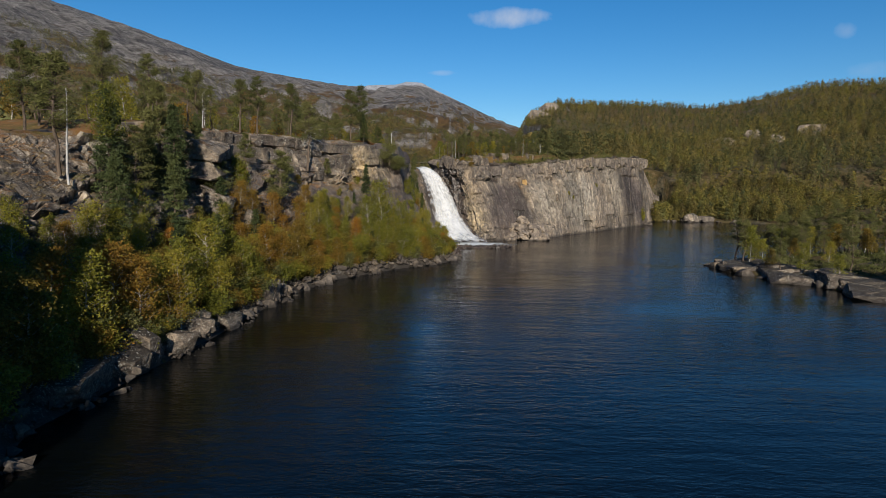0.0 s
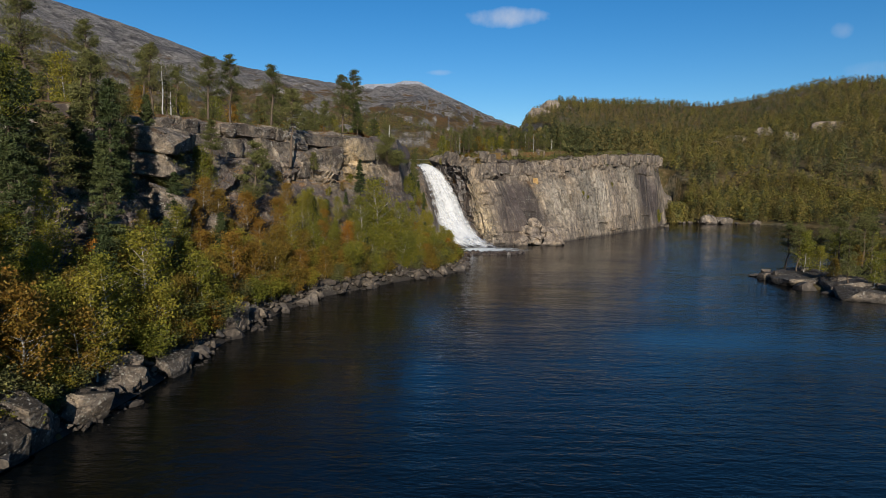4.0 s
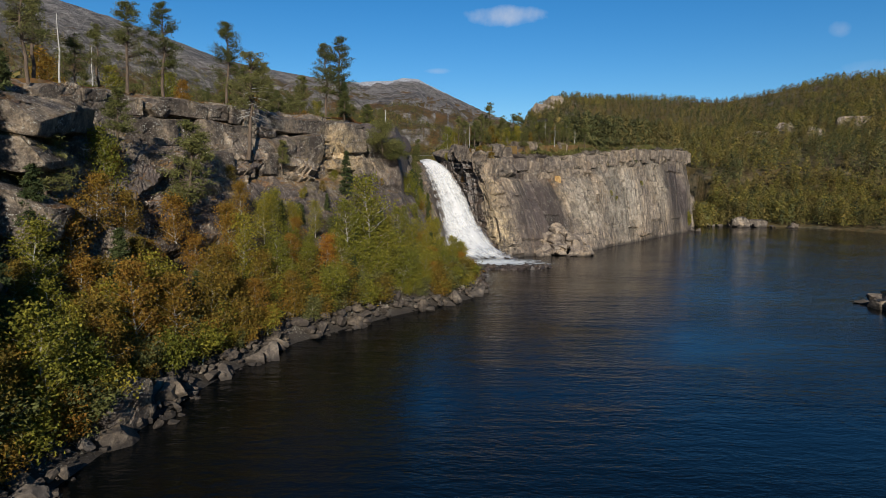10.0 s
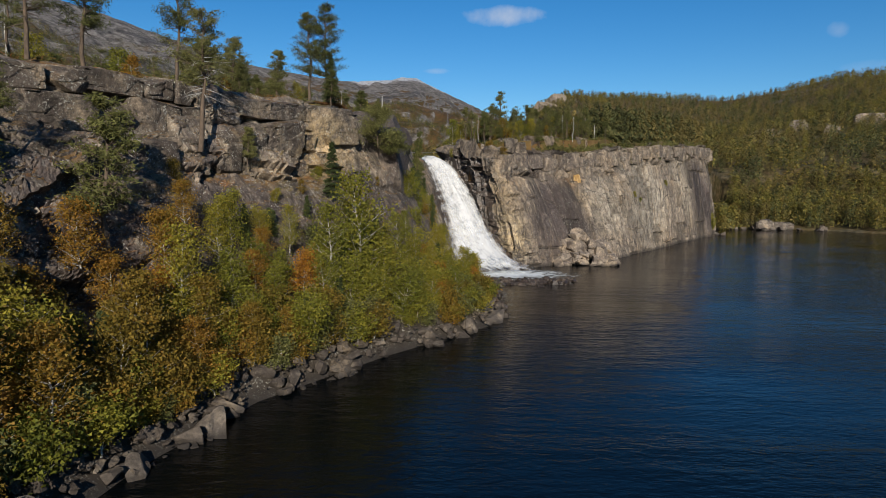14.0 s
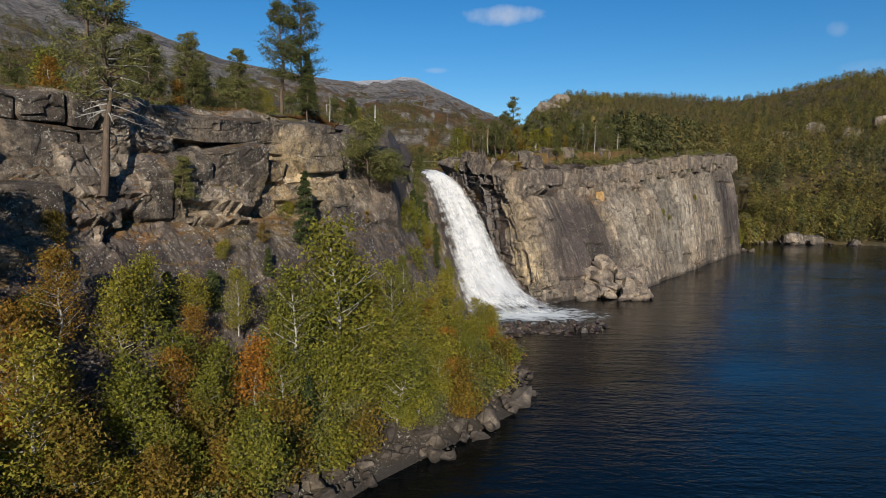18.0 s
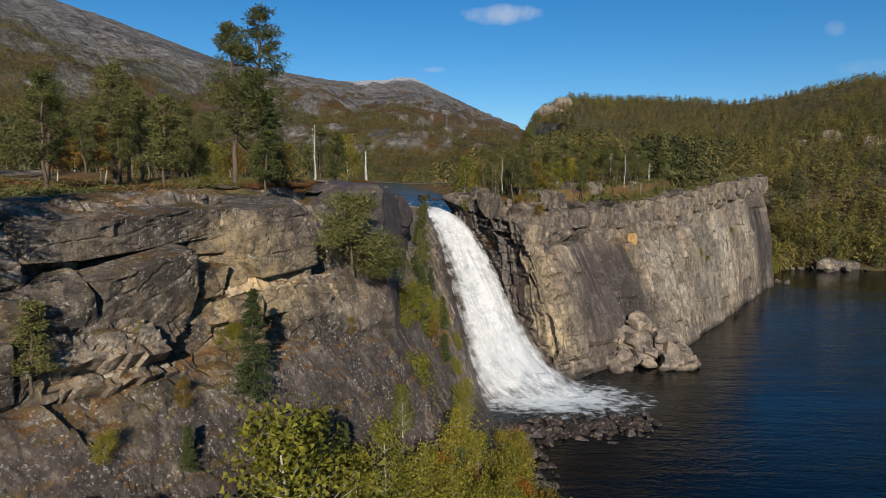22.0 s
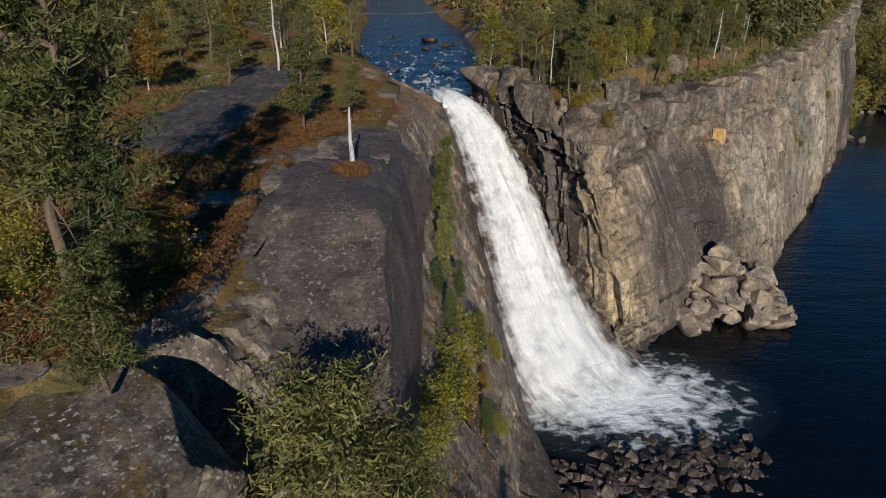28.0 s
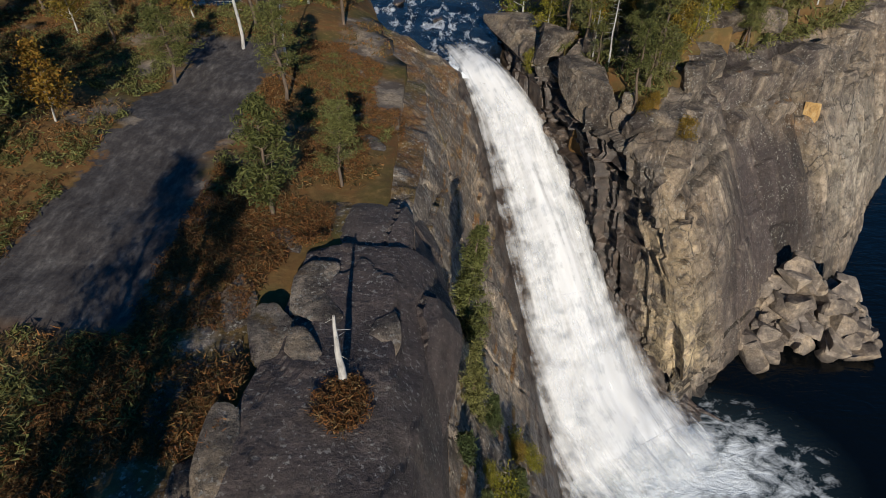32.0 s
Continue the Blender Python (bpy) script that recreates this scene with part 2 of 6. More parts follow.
def rock_colour(k, p, streak, pale=0.5, mottle=1.0, wash=1.0):
    """Grey gneiss: mottled, with dark water stains, rusty and pale buff faces and lichen."""
    big = k.noise(p, 0.09, 4, 0.6)
    mid = k.noise(p, 0.55, 6, 0.65)
    fine = k.noise(p, 6.0, 5, 0.7)
    small = k.noise(p, 2.0, 7, 0.72)
    col = k.ramp(mid, [(0.30, (0.062, 0.055, 0.052)), (0.46, (0.145, 0.130, 0.117)), (0.58, (0.235, 0.210, 0.182)), (0.74, (0.36, 0.32, 0.27))])
    col = k.mix(k.span(big, 0.50, 0.66, 0, pale), col, k.ramp(mid, [(0.3, (0.14, 0.10, 0.062)), (0.6, (0.29, 0.22, 0.14)), (0.8, (0.36, 0.30, 0.22))]))
    st = k.noise(lay(k, p, streak), 1.0, 6, 0.62)
    col = k.mix(k.span(st, 0.49, 0.57 + 0.10 * (1 - wash), 0, 0.85 * wash), col, k.mix(fine, (0.030, 0.026, 0.027), (0.090, 0.075, 0.069)))
    col = k.mix(k.span(st, 0.46, 0.36, 0, 0.65 * wash), col, (0.40, 0.335, 0.25))
    col = k.mix(k.span(small, 0.50, 0.66, 0, 0.65 * mottle), col, k.mix(mid, (0.045, 0.040, 0.039), (0.13, 0.115, 0.103)))
    lich = k.noise(p, 1.6, 8, 0.78)
    col = k.mix(k.span(lich, 0.57, 0.68, 0, 0.6 * mottle), col, (0.34, 0.34, 0.29))
    col = k.mix(k.span(fine, 0.35, 0.7, 0.0, 0.55 * mottle), col, (0.048, 0.043, 0.042))
    return k.scaled(col, (1.12, 1.02, 0.90)), mid, fine


def cracks(k, p, scale, stretch, width):
    warp = k.node("VectorMath", {0: p, 1: k.scaled(k.node("TexNoise", {"Vector": p, "Scale": 0.5}).outputs["Color"], (0.9, 0.9, 0.9))}, operation="ADD").outputs[0]
    v = k.node("TexVoronoi", {"Vector": k.scaled(warp, stretch), "Scale": scale})
    v.feature = "DISTANCE_TO_EDGE"
    return k.span(v.outputs["Distance"], 0, width, 0, 1)


def cliff_material(name, streak, stretch, pale, buff=(), dark_blobs=(), grass=0.5, mottle=1.0, tone=0.0, veins=1.0, solid=0.36, lump=1.0, dark_share=0.92, wash=1.0, rough=0.9):
    k = Nodes(name)
    p = k.world_pos()
    col, mid, fine = rock_colour(k, p, streak, pale, mottle, wash)
    if tone:
        thin = k.noise(k.scaled(p, (1.5, 1.5, 0.05)), 1.0, 5, 0.6)
        col = k.mix(k.span(thin, 0.54, 0.62, 0, 0.6 * wash), col, k.mix(fine, (0.045, 0.037, 0.037), (0.10, 0.085, 0.08)))
        col = k.mix(k.span(thin, 0.44, 0.36, 0, 0.5 * wash), col, (0.40, 0.35, 0.28))
    for centre, radius, tint in buff:
        edge = k.math("MULTIPLY", k.blob(p, centre, radius), k.span(k.noise(p, 0.7, 5, 0.7), 0.38, 0.55))
        col = k.mix(k.math("MULTIPLY", edge, 0.85), col, k.mix(mid, tint, tuple(min(1, c * 1.7) for c in tint)))
    c1 = cracks(k, p, 0.22, stretch, 0.018)
    c2 = cracks(k, p, 0.60, stretch, 0.030)
    gate = k.span(k.noise(p, 0.12, 3), 0.38, 0.50)
    gate2 = k.span(k.noise(p, 0.21, 3), 0.52, 0.60)
    col = k.mix(k.math("MULTIPLY", k.span(c1, 0, 1, 0.9 * veins, 0), gate), col, (0.016, 0.014, 0.013))
    col = k.mix(k.math("MULTIPLY", k.span(c2, 0, 1, 0.8 * veins, 0), gate2), col, (0.02, 0.018, 0.016))
    for centre, radius in dark_blobs:
        edge = k.math("MULTIPLY", k.blob(p, centre, radius), k.span(k.noise(lay(k, p, streak), 1.6, 6, 0.7), solid, solid + 0.18))
        col = k.mix(k.math("MULTIPLY", edge, dark_share), col, k.mix(fine, (0.030, 0.022, 0.021), (0.085, 0.066, 0.060)))
    if tone:
        at, seam = k.node("Attribute"), k.node("Attribute")
        at.attribute_name, seam.attribute_name = "tone", "seam"
        col = k.scaled(col, k.span(at.outputs["Fac"], 0.15, 0.85, 0.50 * tone, 1.45 * tone))
        col = k.mix(k.math("MULTIPLY", seam.outputs["Fac"], 0.8), col, k.mix(fine, (0.018, 0.016, 0.015), (0.05, 0.043, 0.036)))
    up = k.node("SeparateXYZ", {0: k.node("NewGeometry").outputs["Normal"]}).outputs[2]
    above = k.node("SeparateXYZ", {0: p}).outputs[2]
    col = k.mix(k.math("MULTIPLY", k.span(up, 0.45, 0.75), k.span(above, 7.0, 4.5)), col, k.mix(fine, (0.022, 0.018, 0.014), (0.075, 0.060, 0.045)))
    flat = k.math("MULTIPLY", k.math("MULTIPLY", k.span(up, 0.55, 0.82), k.span(above, 4.0, 7.0)), k.span(k.noise(p, 0.33, 5, 0.7), grass - 0.05, grass + 0.04))
    col = k.mix(flat, col, heath_colour(k, p))
    col = k.scaled(col, k.span(k.noise(p, 1.1, 9, 0.82), 0.34, 0.66, 1 - 0.5 * rough, 1 + 0.6 * rough))
    spots = k.math("MULTIPLY", k.span(k.noise(p, 2.4, 6, 0.7), 0.60, 0.66), k.span(k.noise(p, 0.25, 4, 0.6), 0.42, 0.56))
    col = k.mix(k.math("MULTIPLY", spots, 0.7 * mottle), col, (0.42, 0.41, 0.36))
    specks = k.math("MULTIPLY", k.span(k.noise(p, 4.6, 4, 0.6), 0.585, 0.625), k.span(k.noise(p, 0.5, 4, 0.6), 0.40, 0.60, 0.15, 1.0))
    col = k.mix(k.math("MULTIPLY", specks, min(1.0, 0.75 * mottle)), col, (0.46, 0.45, 0.40))
    pits = k.math("MULTIPLY", k.span(k.noise(k.scaled(p, (1.0, 1.0, 0.6)), 3.1, 5, 0.7), 0.42, 0.36), k.span(k.noise(p, 0.35, 3), 0.36, 0.56, 0.3, 1.0))
    col = k.mix(k.math("MULTIPLY", pits, 0.8), col, (0.020, 0.018, 0.017))
    low = k.span(k.node("SeparateXYZ", {0: p}).outputs[2], 0.25, 1.0, 0.75, 0)
    col = k.mix(low, col, (0.028, 0.024, 0.021))
    n = k.bump(k.noise(p, 0.7, 11, 0.76), lump, lump)
    n = k.bump(k.noise(lay(k, p, streak), 2.2, 8, 0.70), 0.55, 0.35, n)
    n = k.bump(fine, 0.8, 0.10, n)
    return k.done(col, k.span(mid, 0.3, 0.8, 0.6, 0.9), n, 0.3)


BUFF_LEFT = [((-12.5, -72, 22.5), 6.0, (0.33, 0.25, 0.14)), ((-13, -73, 20.5), 5.5, (0.27, 0.19, 0.10)), ((-9, -66, 22.5), 4.0, (0.22, 0.17, 0.11)), ((-42, -133, 22.5), 8.0, (0.27, 0.24, 0.19)), ((-24, -99, 17.5), 5.0, (0.24, 0.18, 0.11)), ((-17, -83, 18.5), 4.0, (0.24, 0.18, 0.11))]
# dark rock and stains; the ball at y -91 also has shadow painted in
STAIN_SHADE_LEFT = [((-7, -79, 11), 11), ((-17, -91, 12), 13), ((-24, -104, 14), 13), ((-28, -128, 11), 13), ((-2, -68, 12), 11), ((0, -54, 13), 12)]
STAIN_CAP = [((-16, -78, 21), 7), ((-23, -98, 19), 8), ((-26, -107, 15), 8)]
mat_cliff_left = cliff_material("left_cliff_rock", (0.42, 0.07), (1.0, 0.6, 1.3), 0.35, BUFF_LEFT, STAIN_SHADE_LEFT, 0.47, 0.8, 0.95, 0.6, 0.33, 0.55, 0.92, 0.8, 0.7)
mat_cap = cliff_material("left_cap_rock", (0.42, 0.07), (0.6, 0.5, 1.6), 0.25, BUFF_LEFT, STAIN_CAP, 0.56, 1.3, 0.0, 0.5, 0.44, 0.9, 0.8, 0.9, 1.0)
mat_slab = cliff_material("slab_rock", (0.42, 0.07), (1.0, 0.6, 1.3), 0.2, (), (), 0.68, 0.9, 0.0, 0.25)
mat_dome = cliff_material("dome_rock", (0.5, 0.06), (1.0, 0.5, 1.3), 0.1, (), [((-7, -52, 28), 22), ((-6, -38, 27), 12)], 0.75, 0.5, 0.0, 0.05, 0.16, 0.6, 0.86)
mat_cliff_right = cliff_material("right_cliff_rock", (0.40, 0.40, 0.022), (0.9, 0.9, 0.30), 0.6,
                                 [((15.5, -23, 16), 7.0, (0.33, 0.25, 0.155)), ((18.5, -24, 7.5), 7.0, (0.36, 0.28, 0.17)), ((38.5, 0.5, 13), 4.5, (0.34, 0.26, 0.15)), ((60, 20, 14), 18, (0.26, 0.23, 0.185)), ((45, 4, 12), 10, (0.27, 0.235, 0.185)), ((80, 50, 18), 15, (0.28, 0.24, 0.185)), ((35.5, -1.5, 19), 2.6, (0.26, 0.15, 0.07))],
                                 [((28, -11, 8), 13), ((31, -6, 14), 9), ((36, -4, 8), 6), ((94, 64, 16), 16), ((11, -10, 19), 9), ((98, 72, 8), 14), ((24, -4, 24), 7), ((33, 1, 25), 5)], 0.68, 0.55, 0.74, 1.0, 0.27, 0.7, 0.94, 0.45, 0.7)


mat_brow = cliff_material("right_brow_rock", (0.40, 0.40, 0.05), (0.9, 0.9, 0.5), 0.3, [((15.5, -23, 16), 7.0, (0.33, 0.25, 0.155))], [((24, -4, 24), 9), ((33, 2, 25), 6)], 0.6, 0.9, 0.0, 0.6, 0.38, 0.8, 0.8, 0.7, 0.9)


def boulder_material(name="boulder_stone", pale=1.0):
    k = Nodes(name)
    p = k.world_pos()
    col, mid, fine = rock_colour(k, p, (0.5, 0.5, 0.4), 0.3)
    rnd = k.node("ObjectInfo").outputs["Random"]
    col = k.mix(0.45, col, k.ramp(rnd, [(0.0, (0.045, 0.038, 0.033)), (0.5, (0.100, 0.084, 0.070)), (1.0, (0.20, 0.175, 0.15))]))
    col = k.scaled(col, k.span(k.noise(p, 1.6, 8, 0.8), 0.35, 0.65, 0.5 * pale, 1.2 * pale))
    z = k.node("SeparateXYZ", {0: p}).outputs[2]
    col = k.mix(k.span(z, 0.15, 0.7, 0.8, 0), col, (0.026, 0.022, 0.019))
    n = k.bump(k.noise(p, 1.8, 8, 0.72), 0.9, 0.28)
    n = k.bump(fine, 0.5, 0.03, n)
    return k.done(col, 0.8, n, 0.3)


mat_boulder = boulder_material("boulder_stone", 0.85)
mat_heap = boulder_material("rockfall_stone", 1.55)


def wet_rock_material():
    k = Nodes("wet_black_rock")
    p = k.world_pos()
    m = k.noise(p, 1.1, 7, 0.7)
    col = k.ramp(m, [(0.32, (0.010, 0.008, 0.008)), (0.5, (0.040, 0.030, 0.024)), (0.68, (0.12, 0.088, 0.066))])
    n = k.bump(m, 0.9, 0.3)
    return k.done(col, 0.35, n, 0.5)


mat_wet = wet_rock_material()


def ground_material():
    """Heath and bare rock near by; far off, fell sides with rock bands and a dusting of snow on the summit."""
    k = Nodes("autumn_ground")
    p = k.world_pos()
    near = heath_colour(k, p)
    rock, mid, fine = rock_colour(k, p, (0.3, 0.3, 0.2), 0.3)
    slab = k.span(k.noise(p, 0.07, 5, 0.6), 0.54, 0.60)
    along = k.node("VectorMath", {0: p, 1: (1.0, 0.0, 0)}, operation="DOT_PRODUCT").outputs["Value"]
    wob = k.math("ADD", along, k.span(k.noise(p, 0.22, 5, 0.65), 0, 1, -4.5, 4.5))
    band = k.math("MULTIPLY", k.span(k.math("ABSOLUTE", k.math("ADD", wob, 20.6)), 3.8, 4.2, 1, 0), k.span(k.math("ABSOLUTE", k.math("ADD", k.node("SeparateXYZ", {0: p}).outputs[1], 25.0)), 17, 19, 1, 0))
    near = k.mix(slab, near, rock)
    near = k.mix(band, near, k.ramp(k.noise(k.scaled(p, (1.2, 0.5, 1)), 1.3, 8, 0.75), [(0.3, (0.022, 0.019, 0.019)), (0.5, (0.058, 0.051, 0.048)), (0.62, (0.10, 0.09, 0.082)), (0.75, (0.24, 0.22, 0.19))]))
    xyz = k.node("SeparateXYZ", {0: p})
    up = k.node("SeparateXYZ", {0: k.node("NewGeometry").outputs["Normal"]}).outputs[2]
    far_p = k.scaled(p, (0.011, 0.011, 0.018))
    a = k.noise(far_p, 1.0, 8, 0.65)
    fell = k.ramp(k.noise(far_p, 0.35, 6, 0.6), [(0.35, (0.085, 0.064, 0.022)), (0.5, (0.160, 0.084, 0.034)), (0.65, (0.120, 0.088, 0.034))])
    scree = k.ramp(k.noise(k.node("VectorMath", {0: far_p, 1: (1.0, 1.0, 1.0)}, operation="MULTIPLY").outputs[0], 4.0, 10, 0.8, 0.6), [(0.36, (0.060, 0.056, 0.056)), (0.5, (0.17, 0.155, 0.145)), (0.64, (0.36, 0.335, 0.31))])
    steep = k.math("ADD", k.span(up, 0.93, 0.80, -0.06, 0.14), k.span(xyz.outputs[2], 90, 400, -0.16, 0.27))
    crag = k.span(k.noise(k.scaled(p, (0.004, 0.004, 0.012)), 1.0, 9, 0.7, 0.8), 0.56, 0.62)
    bare = k.math("MAXIMUM", k.span(k.math("ADD", a, steep), 0.45, 0.55), crag)
    scree = k.mix(k.math("MULTIPLY", crag, 0.6), scree, (0.05, 0.05, 0.058))
    fell = k.mix(k.span(k.noise(far_p, 9.0, 6, 0.7), 0.42, 0.62, 0, 0.55), fell, (0.050, 0.050, 0.020))
    fell = k.mix(k.math("MULTIPLY", k.span(xyz.outputs[2], 190, 70, 0, 0.8), k.span(k.noise(far_p, 1.6, 6, 0.7), 0.36, 0.50)), fell, k.ramp(k.noise(p, 0.09, 6, 0.75), [(0.36, (0.022, 0.026, 0.011)), (0.5, (0.060, 0.058, 0.022)), (0.64, (0.125, 0.098, 0.034))]))
    fell = k.mix(bare, fell, scree)
    across = k.node("VectorMath", {0: p, 1: (0.022, 0.030, 0.004)}, operation="DOT_PRODUCT").outputs["Value"]
    down = k.node("VectorMath", {0: p, 1: (0.0025, -0.002, -0.006)}, operation="DOT_PRODUCT").outputs["Value"]
    gully = k.noise(k.node("CombineXYZ", {0: across, 1: 0.0, 2: down}).outputs[0], 1.0, 8, 0.68, 0.4)
    fell = k.mix(k.math("MULTIPLY", k.span(gully, 0.54, 0.64, 0, 0.8), k.span(xyz.outputs[2], 60, 170)), fell, (0.060, 0.056, 0.056))
    fell = k.mix(k.math("MULTIPLY", k.span(gully, 0.46, 0.36, 0, 0.7), k.span(xyz.outputs[2], 90, 200)), fell, (0.26, 0.24, 0.22))
    snow = k.math("MULTIPLY", k.math("MULTIPLY", k.span(xyz.outputs[2], 395, 450), k.span(xyz.outputs[1], 2150, 2500)), k.span(k.noise(far_p, 5.0, 8, 0.8), 0.36, 0.52))
    fell = k.mix(k.math("MULTIPLY", snow, 0.85), fell, (0.62, 0.64, 0.68))
    near = k.mix(k.span(xyz.outputs[0], 6, 60, 0, 0.75), near, k.ramp(k.noise(p, 0.5, 5, 0.6), [(0.35, (0.022, 0.024, 0.011)), (0.5, (0.050, 0.046, 0.020)), (0.6, (0.085, 0.066, 0.034)), (0.72, (0.13, 0.115, 0.095))]))
    dist = k.node("VectorMath", {0: p, 1: (0, 0, 20)}, operation="DISTANCE").outputs["Value"]
    col = k.mix(k.span(dist, 250, 650), near, fell)
    n = k.bump(k.noise(p, 1.3, 6, 0.6), 0.5, 0.15)
    n = k.bump(k.noise(far_p, 2.0, 10, 0.72), k.span(dist, 300, 900), 30.0, n)
    return k.done(col, 0.9, n, 0.15)


mat_ground = ground_material()


def lake_material():
    k = Nodes("dark_lake_water")
    p = k.world_pos()
    w1 = k.noise(k.scaled(p, (0.55, 1.25, 1)), 1.0, 3, 0.5, 0.6)
    w2 = k.noise(k.scaled(p, (1.6, 3.8, 1)), 1.0, 4, 0.55)
    gust = k.span(k.noise(k.scaled(p, (0.02, 0.05, 1)), 1.0, 3), 0.35, 0.65, 0.3, 1.0)
    w0 = k.noise(k.scaled(p, (0.07, 0.42, 1)), 1.0, 2, 0.5, 0.3)
    h = k.math("ADD", k.math("ADD", k.math("MULTIPLY", w1, 1.0), k.math("MULTIPLY", w2, 0.40)), k.math("MULTIPLY", w0, 1.3))
    n = k.bump(k.math("MULTIPLY", h, gust), 0.55, 0.24)
    foam_d = k.node("VectorMath", {0: p, 1: (17.5, -31.0, 0)}, operation="SUBTRACT").outputs[0]
    fd = k.node("VectorMath", {0: k.scaled(foam_d, (0.072, 0.118, 0))}, operation="LENGTH").outputs["Value"]
    fn = k.noise(k.scaled(p, (0.42, 0.60, 1)), 1.0, 9, 0.68, 0.35)
    foam = k.span(k.math("ADD", k.math("MULTIPLY", fd, 0.40), fn), 0.64, 0.86, 1, 0)
    foam = k.math("MULTIPLY", foam, k.span(fd, 0.95, 1.35, 1, 0))
    churn = k.span(fd, 0.5, 1.25, 1, 0)
    deep = k.mix(churn, (0.0018, 0.0028, 0.0034), (0.020, 0.034, 0.040))
    col = k.mix(foam, deep, (0.66, 0.70, 0.72))
    n = k.bump(k.math("MULTIPLY", fn, churn), 0.6, 0.5, n)
    return k.done(col, k.span(foam, 0, 1, 0.05, 0.6), n, 0.38, IOR=1.33)


mat_lake = lake_material()


def river_material():
    k = Nodes("rapids_water")
    p = k.world_pos()
    q = k.scaled(p, (0.8, 0.28, 1))
    f = k.noise(q, 1.0, 8, 0.66, 0.3)
    zone = k.node("SeparateXYZ", {0: p}).outputs[1]
    lift = k.span(zone, 0, 110, 0.055, -0.10)
    lip = k.span(zone, 3.5, -1, 0, 0.25)
    foam = k.span(k.math("ADD", k.math("ADD", f, lift), lip), 0.58, 0.72)
    col = k.mix(foam, (0.005, 0.010, 0.018), (0.66, 0.69, 0.71))
    n = k.bump(k.noise(k.scaled(p, (1.0, 0.6, 1)), 1.2, 5, 0.6), 0.7, 0.35)
    return k.done(col, k.span(foam, 0, 1, 0.12, 0.65), n, 0.25, IOR=1.33)


mat_river = river_material()


def fall_material(name="white_water", veil=1.0):
    """White water with long strands; gaps at the edges show the rock behind."""
    k = Nodes(name)
    uv = k.node("UVMap").outputs[0]
    sep = k.node("SeparateXYZ", {0: uv})
    u, v = sep.outputs[0], sep.outputs[1]
    strand = k.noise(k.scaled(uv, (1.5, 0.12, 1)), 1.0, 7, 0.6, 0.25)
    puff = k.noise(k.world_pos(), 0.6, 5, 0.55)
    strand = k.math("ADD", k.math("MULTIPLY", strand, 0.5), k.math("MULTIPLY", puff, 0.5))
    clump = k.noise(k.scaled(uv, (0.22, 0.12, 1)), 1.0, 5, 0.6, 0.5)
    shade = k.span(k.math("ADD", k.math("MULTIPLY", strand, 0.6), k.math("MULTIPLY", clump, 0.4)), 0.35, 0.49)
    col = k.mix(shade, (0.42, 0.46, 0.51), (0.79, 0.80, 0.81))
    n = k.bump(clump, 0.25, 0.8)
    bsdf = k.node("BsdfPrincipled", {"Base Color": col, "Roughness": 0.8, "Normal": n, "Specular IOR Level": 0.05})
    glow = k.node("BsdfTranslucent", {"Color": col})
    body = k.node("MixShader", {0: 0.35, 1: bsdf.outputs[0], 2: glow.outputs[0]})
    edge = k.node("Attribute")
    edge.attribute_name = "edge"
    dens = k.math("ADD", edge.outputs["Fac"], k.math("MULTIPLY", k.math("SUBTRACT", strand, 0.5), 2.8))
    alpha = k.math("MULTIPLY", k.span(dens, 0.0, 0.75), veil)
    tr = k.node("BsdfTransparent")
    mx = k.node("MixShader", {0: alpha, 1: tr.outputs[0], 2: body.outputs[0]})
    k.l.new(mx.outputs[0], k.out.inputs[0])
    return k.mat


mat_spray = fall_material("thin_spray", 0.5)
mat_fall = fall_material()


def leaf_material(name, stops, trans=0.35, share=0.55, patch=None):
    """Leaves or needles: colour differs from tree to tree and from leaf to leaf."""
    k = Nodes(name)
    tree = k.node("ObjectInfo").outputs["Random"]
    leaf = k.node("NewGeometry").outputs["Random Per Island"]
    c = k.ramp(k.math("ADD", k.math("MULTIPLY", tree, share), k.math("MULTIPLY", leaf, 1 - share)), stops)
    c = k.scaled(c, k.span(k.math("FRACT", k.math("MULTIPLY", leaf, 9.7)), 0, 1, 0.75 if share == 0 else 0.45, 1.05 if share == 0 else 1.25))
    if patch:
        spread = k.noise(k.world_pos(), patch[0], 5, 0.65)
        at = k.node("Attribute")
        at.attribute_name = "tree"
        own = at.outputs["Fac"]
        c = k.mix(k.span(k.math("ADD", spread, k.math("MULTIPLY", own, 0.34)), 0.62, 0.76, 0, 0.8), c, k.ramp(leaf, [(0.1, patch[1]), (0.9, patch[2])]))
        c = k.scaled(c, k.span(k.math("FRACT", k.math("MULTIPLY", own, 7.3)), 0, 1, 0.5, 1.35))
    d = k.node("BsdfPrincipled", {"Base Color": c, "Roughness": 0.65, "Specular IOR Level": 0.2})
    t = k.node("BsdfTranslucent", {"Color": c})
    mx = k.node("MixShader", {0: trans, 1: d.outputs[0], 2: t.outputs[0]})
    k.l.new(mx.outputs[0], k.out.inputs[0])
    return k.mat


